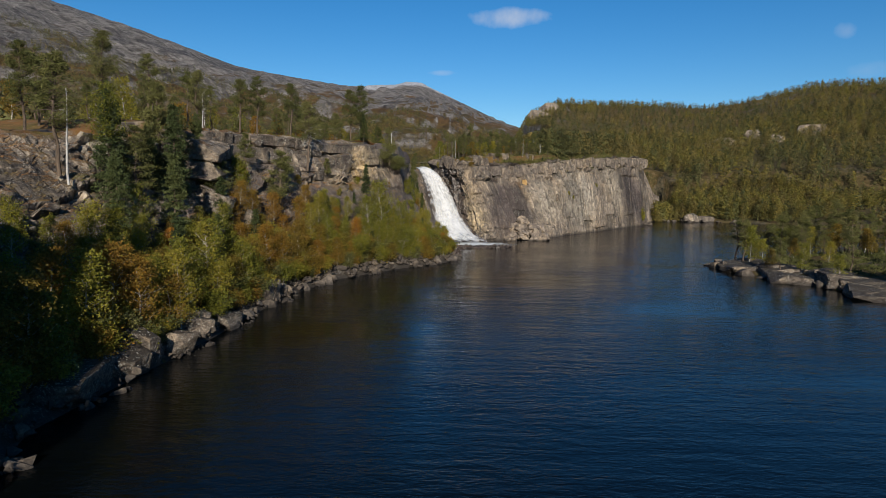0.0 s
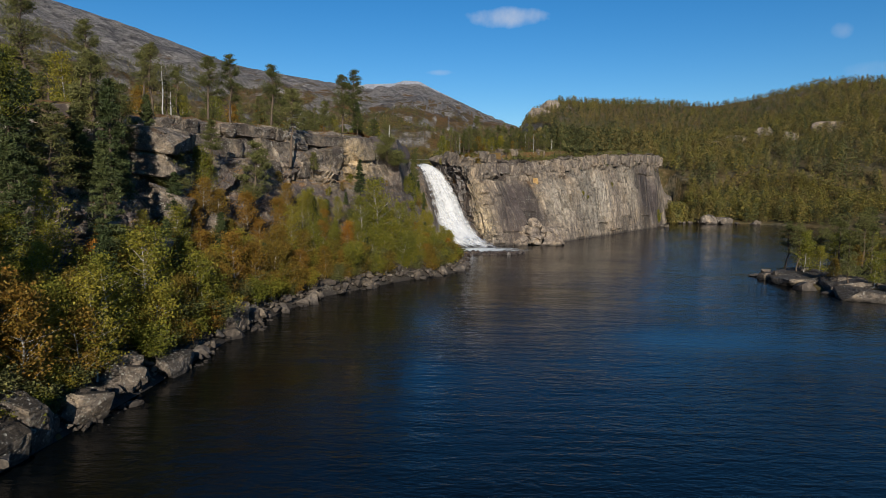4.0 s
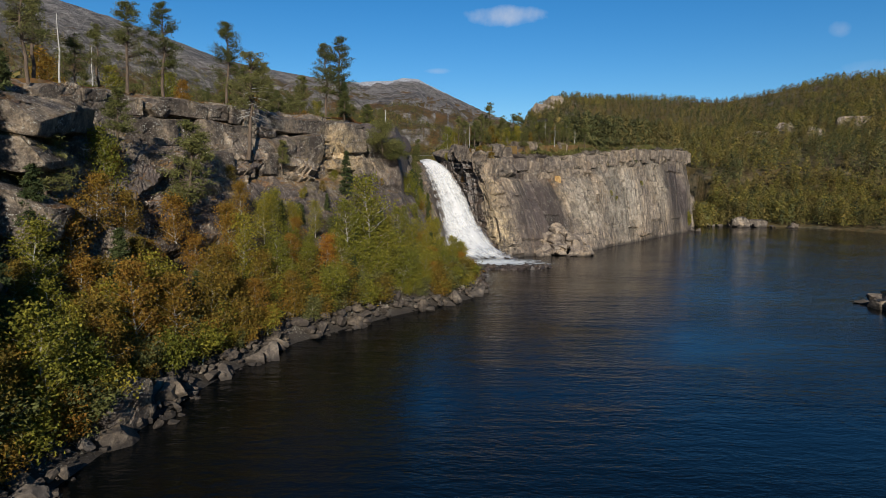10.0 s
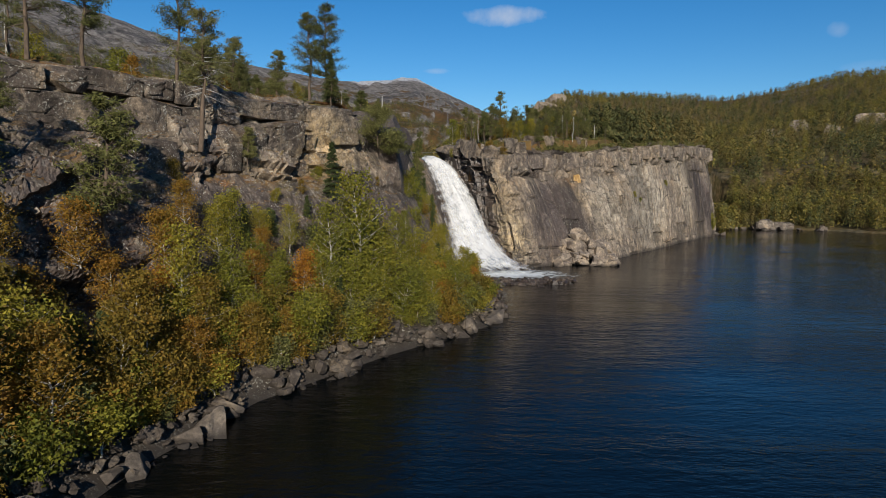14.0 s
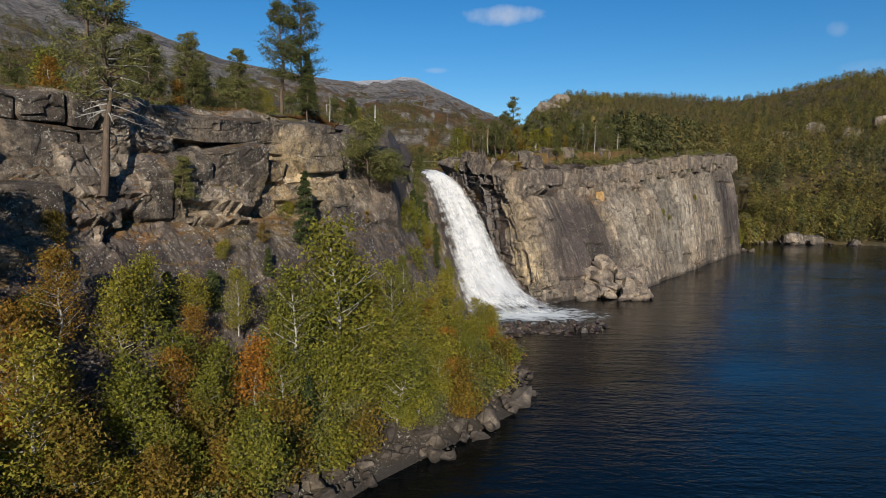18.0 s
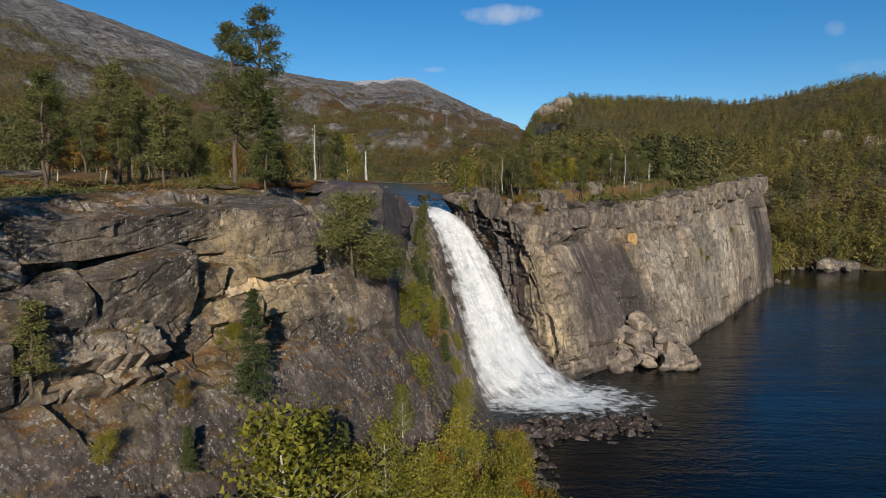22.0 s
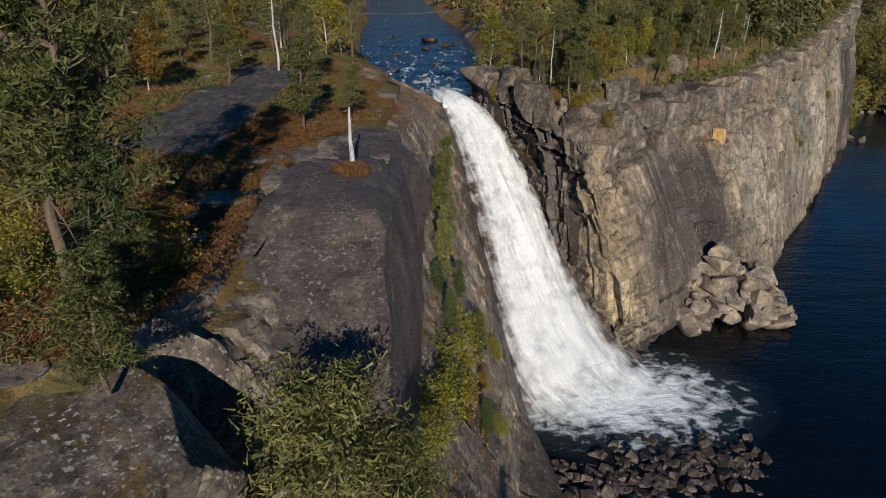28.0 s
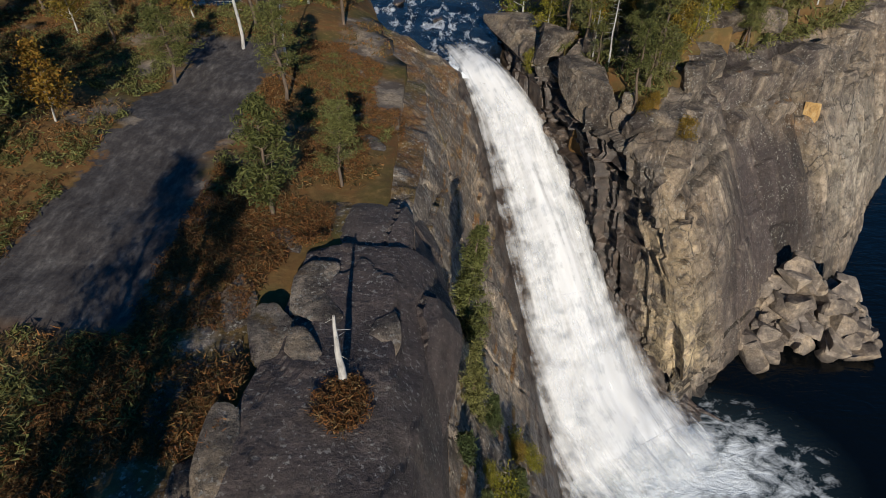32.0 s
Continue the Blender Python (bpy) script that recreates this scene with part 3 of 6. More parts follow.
mat_needle = leaf_material("pine_needles", [(0.1, (0.066, 0.076, 0.022)), (0.5, (0.115, 0.120, 0.036)), (0.9, (0.175, 0.165, 0.058))], 0.25)
mat_spruce = leaf_material("spruce_needles", [(0.1, (0.034, 0.050, 0.018)), (0.5, (0.060, 0.078, 0.026)), (0.9, (0.095, 0.108, 0.036))], 0.2)
mat_leaf_green = leaf_material("birch_leaves_green", [(0.1, (0.130, 0.145, 0.022)), (0.5, (0.225, 0.215, 0.030)), (0.9, (0.350, 0.285, 0.040))], 0.45)
mat_leaf_gold = leaf_material("birch_leaves_gold", [(0.1, (0.150, 0.120, 0.022)), (0.5, (0.245, 0.165, 0.028)), (0.9, (0.330, 0.165, 0.028))], 0.45)
mat_leaf_rust = leaf_material("rowan_leaves_rust", [(0.1, (0.32, 0.150, 0.024)), (0.5, (0.38, 0.165, 0.024)), (0.9, (0.40, 0.22, 0.034))], 0.45)
mat_wood_far = leaf_material("far_forest", [(0.0, (0.038, 0.048, 0.020)), (0.5, (0.075, 0.084, 0.030)), (0.88, (0.120, 0.118, 0.042)), (1.0, (0.19, 0.145, 0.045))], 0.2, 0.0, (0.012, (0.110, 0.088, 0.026), (0.215, 0.150, 0.045)))
mat_wood_gold = leaf_material("far_birchwood", [(0.05, (0.09, 0.098, 0.026)), (0.5, (0.165, 0.150, 0.036)), (0.97, (0.27, 0.195, 0.040))], 0.3, 0.0)
mat_heath = leaf_material("heath_tufts", [(0.05, (0.045, 0.048, 0.018)), (0.4, (0.130, 0.085, 0.030)), (0.7, (0.25, 0.105, 0.030)), (0.95, (0.24, 0.18, 0.08))], 0.3, 0.0)


mat_rust = leaf_material("rust_heather", [(0.05, (0.060, 0.046, 0.018)), (0.4, (0.150, 0.066, 0.024)), (0.75, (0.215, 0.090, 0.028)), (0.95, (0.185, 0.135, 0.060))], 0.3, 0.0)


def bark_material(name, stops, scale):
    k = Nodes(name)
    p = k.coord()
    a = k.noise(k.scaled(p, (3.0, 3.0, 0.8)), scale, 6, 0.7)
    h = k.node("SeparateXYZ", {0: p}).outputs[2]
    n = k.bump(a, 0.8, 0.04)
    return k.done(k.ramp(a, stops), 0.85, n, 0.2), h


mat_bark = bark_material("pine_bark", [(0.3, (0.045, 0.035, 0.028)), (0.55, (0.105, 0.078, 0.057)), (0.8, (0.175, 0.125, 0.085))], 1.6)[0]
mat_birch = bark_material("birch_bark", [(0.30, (0.060, 0.055, 0.050)), (0.44, (0.30, 0.28, 0.25)), (0.7, (0.48, 0.46, 0.42))], 1.3)[0]
mat_dead = bark_material("bleached_deadwood", [(0.3, (0.16, 0.15, 0.14)), (0.55, (0.36, 0.35, 0.33)), (0.8, (0.52, 0.50, 0.47))], 1.5)[0]
mat_steel = Nodes("grey_steel_cable").done((0.35, 0.35, 0.34), 0.4, None, 0.5, Metallic=0.8)


# ---- plan of the place ----
# The lake lies at z = 0; the fall's lip is near the origin, 23.7 m up; y leads upstream, x to the right.
def lines(text):
    return np.array([[float(v) for v in row.split()] for row in text.strip().splitlines()])


# left bank, by y: shore x z, top of the scree x z, middle of the face x z, upper edge x z
# rows -222 and -204: an unseen headland, added to cast shade along the bank
LEFT = lines("""
-420 -70 0  -84 9  -92 17 -104 27
-240 -34 0  -46 8  -54 17  -64 27
-222 -16 0  -19 9  -22 18 -27 29
-204 -14 0  -18 9  -21 18 -26 29
-180 -21 0  -31 7  -38 17  -50 26
-150 -18 0  -27 6  -33 15  -44 24.5
-132 -17 0  -25 6  -30 15  -40 24.5
-117 -15 0  -24 6.5 -28.5 15 -36 27.3
-105 -11 0  -20 7  -25.5 19 -33 28.4
-91  -1.5 0 -13 8  -20.5 20 -24 28.3
-77   10.3 0 -4 7.5 -14 20.5 -18 28.4
-63  12.6 0   3.5 6  -4.5 20 -10 29
-50  11 0   5 4    -3 21  -6.5 28.6
-40   9.3 -0.3 6.5 3.5 -1.5 20 -5.2 28.6
-34   8 -0.6 6.2 4   -0.5 17 -4.8 28
-25   6 5.2  4.6 8   -0.2 18 -4.2 27
-17   4 11.2 2.8 13.5 -0.6 20.5 -4 26.3
-8    2 17.6 0.9 19.5 -1.6 23 -4.4 26
0    -0.2 22.8 -1.2 24.2 -2.6 25 -6 26
7    -6 23.8 -7.2 24.8 -8 25.3 -10 26
""")

# right bank, station by station: foot x y z, upper edge x y z
RIGHT = lines("""
3.5 7 23.3   5 9 25.6
5 0 22.6     5.6 1.5 26.2
10.5 -8 17   8.5 -7 26
14 -17 10    12 -14 25.6
20.5 -25 -1.5 14 -20.5 22.6
26 -21 -1.5  18 -13 24.2
32 -15 -1.5  24 -4 24.9
40 -9 -1.5   33 1 25.4
47 -4 -1.5   42 7 26
63 15.5 -1.5 60 24 29
84 44.5 -1.5 82 53 31
101 66 -1.5  102 80 32
110 84 -1.5  110 96 32
122 110 1    114 122 33
140 170 14   128 180 36
""")


def left_edge(y):
    return np.interp(y, LEFT[:, 0], LEFT[:, 7])


R_TOP = RIGHT[2:, 3:6]
LAKE = lines("""
-420 -900
-70 -420
-34 -240
-21 -180
-17 -132
-11 -105
2 -87
12 -70
11 -45
8 -34
21 -24
33 -14
46 -4
63 16
84 45
101 67
112 86
126 98
150 102
168 97
177 80
196 40
170 -10
120 -48
84 -66
73 -80
80 -104
88 -122
120 -190
220 -400
500 -900
""")


def inside(x, y, poly):
    hit = np.zeros(x.shape, bool)
    a, b = poly, np.roll(poly, -1, 0)
    for (x0, y0), (x1, y1) in zip(a, b):
        if y0 != y1:
            hit ^= ((y0 > y) != (y1 > y)) & (x < (x1 - x0) * (y - y0) / (y1 - y0) + x0)
    return hit


def gap(x, y, poly, closed=True):
    best = np.full(x.shape, 1e9)
    a, b = (poly, np.roll(poly, -1, 0)) if closed else (poly[:-1], poly[1:])
    for (x0, y0), (x1, y1) in zip(a, b):
        dx, dy = x1 - x0, y1 - y0
        t = np.clip(((x - x0) * dx + (y - y0) * dy) / (dx * dx + dy * dy), 0, 1)
        best = np.minimum(best, np.hypot(x - x0 - t * dx, y - y0 - t * dy))
    return best


# skylines seen from the lake: azimuth in degrees, slope of the sight line, distance
FELL = lines("""
-75 0.3434 1700
-50 0.3131 1800
-40 0.2712 1900
-34 0.2463 2000
-28.3 0.2246 2050
-24 0.2029 2100
-19.6 0.1780 2150
-14.7 0.1656 2250
-9.6 0.1552 2500
-7.6 0.1560 3000
-5.2 0.1590 3000
-4.2 0.1640 3000
-2.8 0.1625 3000
-2.3 0.1580 3000
-1.0 0.1475 3000
2.4 0.1192 3000
6.2 0.0889 2900
9.0 0.0606 2800
14 0.0303 2700
80 0.0202 2600
""")
HILL = lines("""
4.5 0.0300 900
6.3 0.0680 950
7.6 0.1115 960
9.4 0.1285 960
10.6 0.1365 960
14 0.1315 980
18.5 0.1285 1000
23.5 0.1205 1000
26.5 0.1275 1000
29.7 0.1380 990
31.6 0.1460 980
36 0.1440 900
46 0.1500 800
70 0.1630 700
110 0.0930 700
""")
EYE0 = (6.0, -170.0)


def river_mid(y):
    return np.interp(y, (-2, 4, 10, 37, 70, 100, 160, 690), (1.4, -0.6, -2.6, -5, -7.5, -11, -17, -72))


def river_half(y):
    return np.interp(y, (-2, 4, 10, 37, 70, 100, 160, 400, 690), (2.2, 3.6, 5.6, 9.6, 10, 8, 8, 11, 14))


def plateau(x, y):
    """Height of the wooded shelf above the cliffs."""
    p = np.stack([x * 0.045, y * 0.045, 0 * x], -1).reshape(-1, 3)
    bumps = fbm(p, 4, 5).reshape(x.shape)
    fine = fbm(p * 7, 3, 9).reshape(x.shape)
    left = 27.9 + 0.035 * np.clip(left_edge(y) - x, 0, 400) + 1.6 * bumps
    left = left - 3.0 * smooth(-120, -140, y)
    right = 27.0 + 0.055 * np.clip(x, 0, 100) + 0.012 * np.clip(y - 30, 0, 500) + 1.6 * bumps
    w = smooth(-8, 8, x - river_mid(y))
    h = left * (1 - w) + right * w + 0.35 * fine
    d = np.abs(x - river_mid(y)) - river_half(y)
    bed = np.where(y > -3, smooth(6.0, -1.0, d), 0)
    return h * (1 - bed) + bed * np.minimum(h, 22.6 + 1.0 * smooth(0, 30, y))


def height(x, y):
    """Height of the ground sheet."""
    d = gap(x, y, LAKE)
    lake = inside(x, y, LAKE)
    low = np.where(lake, -np.minimum(d * 0.5, 4) - 0.3, np.minimum(0.3 + d * 0.16, 40) + 0.02 * np.clip(d - 200, 0, 1e9))
    n3 = np.stack([x * 0.006, y * 0.006, 0 * x], -1).reshape(-1, 3)
    low = low + np.where(lake, 0, np.minimum(d * 0.05, 6) * fbm(n3 * 6, 4, 3).reshape(x.shape))
    dx, dy = x - EYE0[0], y - EYE0[1]
    r, az = np.hypot(dx, dy), np.degrees(np.arctan2(dx, dy))
    rough = (0.75 - 1.5 * np.abs(fbm(n3 * 0.8, 6, 21, 0.58))).reshape(x.shape)
    out = low
    for tab, start, base, exp, amp in ((HILL, 330, 20, 1.15, 10), (FELL, 620, 30, 1.25, 115)):
        slope, far = np.interp(az, tab[:, 0], tab[:, 1]), np.interp(az, tab[:, 0], tab[:, 2])
        top = slope * far + 18
        t = np.clip((r - start) / (far - start), 0, 1)
        rise = base + (top - base) * t ** exp + amp * rough * t * (1 - t) * 2.2
        rise = np.where(r > far, top - 0.12 * (r - far), rise)
        out = np.where(r > start, np.maximum(out, rise * smooth(start, start + 60, r)), out)
    shelf = plateau(x, y)
    poly = np.concatenate([R_TOP[::-1, :2], [[3, 6], [-8, 4]], LEFT[::-1, [7, 0]][2:], [[-700, -420], [-700, 900], [200, 900]]])
    deep = np.where(inside(x, y, poly), gap(x, y, poly), -1)
    on = (deep > 1.2)
    out = np.where(on, np.maximum(shelf, np.where((deep > 120) | (y > 150), out, -9)), np.where(deep > -0.5, np.minimum(out, 18), out))
    near_cliff = (gap(x, y, R_TOP[:, :2], False) < 24) | (gap(x, y, LEFT[:, [7, 0]][:-1], False) < 26)
    away = np.maximum(np.abs(x - river_mid(y)) - river_half(y), y - 690)
    out = np.where((y > 130) & (away < 160), np.minimum(out, 24.8 + 0.30 * np.clip(away, 0, 999)), out)
    return np.where(~on & near_cliff & ~lake, np.minimum(out, -0.4), out)


def axis(lo, fine_lo, fine_hi, hi, step, growth):
    mid = list(np.arange(fine_lo, fine_hi + 1e-6, step))
    a, s = [], step
    v = fine_hi
    while v < hi:
        s *= growth
        v += s
        a.append(v)
    b, s, v = [], step, fine_lo
    while v > lo:
        s *= growth
        v -= s
        b.append(v)
    return np.array(b[::-1] + mid + a)


gx = axis(-3600, -60, 130, 3600, 1.5, 1.035)
gy = axis(-1500, -150, 130, 3700, 1.5, 1.03)
GX, GY = np.meshgrid(gx, gy)
GZ = height(GX, GY)


def ground_z(x, y):
    """The ground sheet's height at one place, by its grid."""
    i = min(max(int(np.searchsorted(gx, x)) - 1, 0), len(gx) - 2)
    j = min(max(int(np.searchsorted(gy, y)) - 1, 0), len(gy) - 2)
    u, v = (x - gx[i]) / (gx[i + 1] - gx[i]), (y - gy[j]) / (gy[j + 1] - gy[j])
    return float((GZ[j, i] * (1 - u) + GZ[j, i + 1] * u) * (1 - v) + (GZ[j + 1, i] * (1 - u) + GZ[j + 1, i + 1] * u) * v)


ground = new("ground", mesh_of("ground", np.stack([GX, GY, GZ], -1).reshape(-1, 3), grid_faces(*GX.shape)[:, ::-1][:, ::1], mat_ground))
tagged(ground, "autumn heath, bare rock shelf, wooded hill and grey fells", "ground", kind="structure")


def blocky(pts, nrm, layers, wave, seed):
    """Breaks a smooth rock sheet into fractured blocks: layers of (size, amp, tilt, crack, width)."""
    flat = pts.reshape(-1, 3)
    warp = np.stack([vnoise(flat * 0.10, seed + s) for s in (1, 2, 3)], 1) * 1.3
    warp += np.stack([vnoise(flat * 0.8, seed + s) for s in (4, 5, 6)], 1) * 0.12
    total = np.zeros(len(flat))
    for n, (size, amp, tilt, crack, width) in enumerate(layers):
        total += facet(flat + warp * min(1, size[0] / 4), size, amp, tilt, crack, width, seed + 50 * n)
    total += wave[0] * fbm(flat * 0.12, 4, seed + 90, 0.5) + wave[1] * fbm(flat * 1.3, 3, seed + 70)
    return pts + nrm * total.reshape(pts.shape[:-1])[..., None]


def rows_between(keys, counts):
    """Points between key curves (k, n, 3), counts[i] of them from key i to the next."""
    out = []
    for a, b, c in zip(keys[:-1], keys[1:], counts):
        t = np.arange(c)[:, None, None] / c
        out.append(a[None] * (1 - t) + b[None] * t)
    out.append(keys[-1][None])
    return np.concatenate(out)


# left bank sheet
ly = np.concatenate([np.linspace(-400, -205, 70), np.linspace(-204, -112, 230), np.linspace(-111.7, 6.5, 560)])
col = lambda c: np.interp(ly, LEFT[:, 0], LEFT[:, c])
zero = np.zeros_like(ly)
keys = np.stack([np.stack([col(1) + 7, ly, np.where(ly < -33, -3.5, col(2) - 3)], 1),
                 np.stack([col(1), ly, col(2)], 1), np.stack([col(3), ly, col(4)], 1),
                 np.stack([col(5), ly, col(6)], 1), np.stack([col(7), ly, col(8)], 1),
                 np.stack([col(7) - 3.5, ly, col(8) + 0.55], 1),
                 np.stack([col(7) - 15, ly, col(8) - 0.1], 1)])
keys[-1][:, 2] = plateau(keys[-1][:, 0], keys[-1][:, 1]) - 0.7
keys[-2][:, 2] = np.maximum(keys[-2][:, 2], plateau(keys[-2][:, 0], keys[-2][:, 1]) - 0.1) * 0.5 + keys[-2][:, 2] * 0.5
sheet = rows_between(keys, (6, 26, 62, 62, 22, 40))
row = np.linspace(0, 1, len(sheet))[:, None] * np.ones(len(ly))[None]
nrm = sheet_normals(sheet)
nrm = np.where((nrm[..., :1] < 0) & (np.abs(nrm[..., 2:]) < 0.7), -nrm, nrm)
nrm = np.where(nrm[..., 2:] < -0.3, -nrm, nrm)
face = smooth(0.04, 0.17, row) * (1 - 0.88 * smooth(0.71, 0.76, row))
# the calm slabs: the dome beside the fall and the long face under the ledges
calm = smooth(-71, -63, sheet[..., 1]) * 0.80
calm = np.maximum(calm, 0.85 * smooth(19.5, 16.5, sheet[..., 2]) * smooth(-106, -97, sheet[..., 1]))
rocky = blocky(sheet, nrm, (((7, 11, 3.6), 0.7, 0.07, 0.35, 0.22), ((2.6, 4.0, 1.5), 0.12, 0.05, 0.12, 0.12)), (0.6, 0.04), 11)
wob = fbm(sheet.reshape(-1, 3) * 0.16, 3, 15).reshape(row.shape)
slant = sheet[..., 1] + 0.25 * sheet[..., 2] + 1.2 * wob
bed_z = sheet[..., 2] + 0.10 * sheet[..., 1] + 0.8 * wob
beds, ltone, lseam = jointed(slant, bed_z, ((9.0, 3.4, 0.50, 0.03, 0.32, 0.26), (3.4, 1.5, 0.16, 0.04, 0.16, 0.18), (1.5, 0.8, 0.06, 0.03, 0.10, 0.14)), 211)
sheet = sheet + (rocky - sheet + nrm * beds[..., None]) * (face * (1 - calm))[..., None] + nrm * (beds * face * calm * 0.22)[..., None]
ltone = 0.5 + (ltone - 0.5) * (1 - 0.7 * calm) * (1 - smooth(0.69, 0.73, row))
# undercut below the capping boulders
under = np.exp(-((sheet[..., 2] - (23.6 + 0.02 * (sheet[..., 1] + 85))) / 1.15) ** 2) * smooth(-104, -97, sheet[..., 1]) * smooth(-70, -76, sheet[..., 1])
under *= 0.55 + 0.45 * vnoise(np.stack([sheet[..., 1] * 0.22, 0 * row, 0 * row], -1).reshape(-1, 3), 3).reshape(row.shape)
sheet[..., 0] -= 0.8 * under * face
# lower overhang with its dark hollow
low = np.exp(-((sheet[..., 2] - 9.5) / 2.0) ** 2) * smooth(-116, -111, sheet[..., 1]) * smooth(-97, -102, sheet[..., 1])
sheet[..., 0] -= 1.6 * low * face
sheet[..., 2] += 0.45 * fbm(sheet.reshape(-1, 3) * 0.5, 4, 77).reshape(row.shape) * smooth(0.06, 0.12, row) * (1 - smooth(0.76, 0.95, row) * 0.6)
# dark cleft between the capping block and the dome
cleft = smooth(-67.6, -66.4, sheet[..., 1] - 0.25 * (sheet[..., 0] + 8)) * smooth(-62.2, -63.2, sheet[..., 1] - 0.25 * (sheet[..., 0] + 8)) * smooth(-12.2, -10.8, sheet[..., 0]) * smooth(22.5, 25.0, sheet[..., 2])
sheet[..., 2] -= 4.5 * cleft
sheet[..., 2] -= 1.3 * smooth(-12.0, -10.5, sheet[..., 0]) * smooth(-63.5, -62.0, sheet[..., 1]) * smooth(-34.0, -38.0, sheet[..., 1]) * smooth(25.0, 27.0, sheet[..., 2])
LSHEET = sheet
fy, frow = sheet[:-1, :-1, 1], row[:-1, :-1]
fz = sheet[:-1, :-1, 2]
wet_left = ((fy > -37) & (frow < 0.20 + 0.04 * np.sin(fy * 1.7) + 0.03 * np.sin(fz * 2.9)) & (fy < 3)).reshape(-1).astype(int)
wall_left = new("cliff_left", mesh_of("cliff_left", sheet.reshape(-1, 3), grid_faces(*row.shape), [mat_cliff_left, mat_wet], False, wet_left))
set_values(wall_left.data, tone=ltone, seam=lseam * face * (1 - 0.75 * calm))
tagged(wall_left, "grey fractured rock cliff with buff ledges and smooth slabs", "cliff", kind="structure")

# right bank sheet
st = np.arange(len(RIGHT))
seg = np.hypot(*np.diff((RIGHT[:, :2] + RIGHT[:, 3:5]) / 2, axis=0).T)
dist = np.concatenate([[0], np.cumsum(seg)])
rs = np.concatenate([np.arange(0, 75, 0.20), np.arange(75, dist[-1], 0.36)])
cr = lambda c: np.interp(rs, dist, RIGHT[:, c])
foot, top = np.stack([cr(0), cr(1), cr(2)], 1), np.stack([cr(3), cr(4), cr(5)], 1)
inner = top + np.stack([np.interp(rs, dist, [1, 2, 5, 7, 5, 1, -2, -4, -5, -7, -8, -8, -8, -8, -8]),
                        np.interp(rs, dist, [4, 6, 7, 8, 9, 10, 9, 9, 9, 9, 8, 7, 6, 3, 2]), 0 * rs], 1)
inner[:, 2] = plateau(inner[:, 0], inner[:, 1]) - 0.8
brow = top * 0.72 + inner * 0.28
brow[:, 2] = np.maximum(top[:, 2] + 0.5, plateau(brow[:, 0], brow[:, 1]) - 0.3) * 0.6 + 0.4 * (top[:, 2] + 0.5)
deep = foot + (foot - top) * np.array([0.25, 0.25, 0]) - np.array([0, 0, 2.0])
mid = foot * 0.42 + top * 0.58
mid[:, :2] += (foot - top)[:, :2] * 0.16
rsheet = rows_between(np.stack([deep, foot, mid, top, brow, inner]), (3, 62, 54, 12, 10))
rrow = np.linspace(0, 1, len(rsheet))[:, None] * np.ones(len(rs))[None]
rn = sheet_normals(rsheet)
rn = np.where((rn * (foot - top + np.array([0, 0, 14]))[None]).sum(-1, keepdims=True) < 0, -rn, rn)
rface = (1 - 0.8 * smooth(0.82, 0.9, rrow))
steep_part = smooth(0.45, 0.7, rrow)
rwob = fbm(rsheet.reshape(-1, 3) * 0.14, 3, 35).reshape(rrow.shape)
RS = rs[None] + 0 * rrow + 1.0 * rwob + 0.06 * rsheet[..., 2]
RZ = rsheet[..., 2] + 1.0 * rwob
cols, rtone, rseam = jointed(RS, RZ, ((9.0, 22, 0.75, 0.03, 0.7, 0.34), (3.4, 8, 0.22, 0.04, 0.35, 0.20), (1.3, 3.2, 0.06, 0.04, 0.12, 0.16)), 311)
caps, ctone, cseam = jointed(RS, RZ, ((4.2, 3.4, 0.8, 0.10, 1.1, 0.6), (1.8, 1.7, 0.30, 0.10, 0.5, 0.32)), 347)
blocky_end = smooth(np.interp(5.2, st, dist), np.interp(4.4, st, dist), rs)[None]
under_top = smooth(-6.0, -4.6, rsheet[..., 2] - top[None, :, 2] + 1.6 * fbm(np.stack([RS * 0.12, 0 * RS, 0 * RS], -1).reshape(-1, 3), 2, 8).reshape(RS.shape))
under_top = np.maximum(under_top, 0.85 * blocky_end)
joints = cols * (1 - under_top) + (caps + 0.35) * under_top + 0.5 * rwob + 0.07 * fbm(rsheet.reshape(-1, 3) * 1.4, 3, 37).reshape(rrow.shape)
rtone = rtone * (1 - under_top) + (0.12 + 0.20 * blocky_end + 0.7 * ctone) * under_top
rsheet = rsheet + rn * (joints * rface * (0.75 + 0.25 * steep_part) * smooth(0.5, 4.0, rs)[None])[..., None]
# dihedral corner with the yellow scar, and the slot near the far end
for s0, width, depth in ((float(np.interp(6.3, st, dist)), 4.0, 2.0), (float(np.interp(10.8, st, dist)), 3.0, 2.2), (float(np.interp(7.15, st, dist)), 1.1, 1.3)):
    notch = np.exp(-(((rs - s0) / width) ** 2))[None] * smooth(0.2, 0.5, rrow) * (1 - smooth(0.8, 0.9, rrow))
    rsheet = rsheet - rn * (depth * notch)[..., None]
RSHEET = rsheet
rz = rsheet[:-1, :-1, 2]
edge_s = float(np.interp(3.35, st, dist)) + 0.5 * np.sin(rz * 0.9) + 0.25 * np.sin(rz * 2.3)
# wet rock beside the fall; its black also paints in the shadow band
wet_shade_right = ((rs[None, :-1] < edge_s) & (rrow[:-1, :-1] < 0.72)).reshape(-1).astype(int)
wall_right = new("cliff_right", mesh_of("cliff_right", rsheet.reshape(-1, 3), grid_faces(*rrow.shape)[:, ::-1], [mat_cliff_right, mat_wet], False, wet_shade_right))
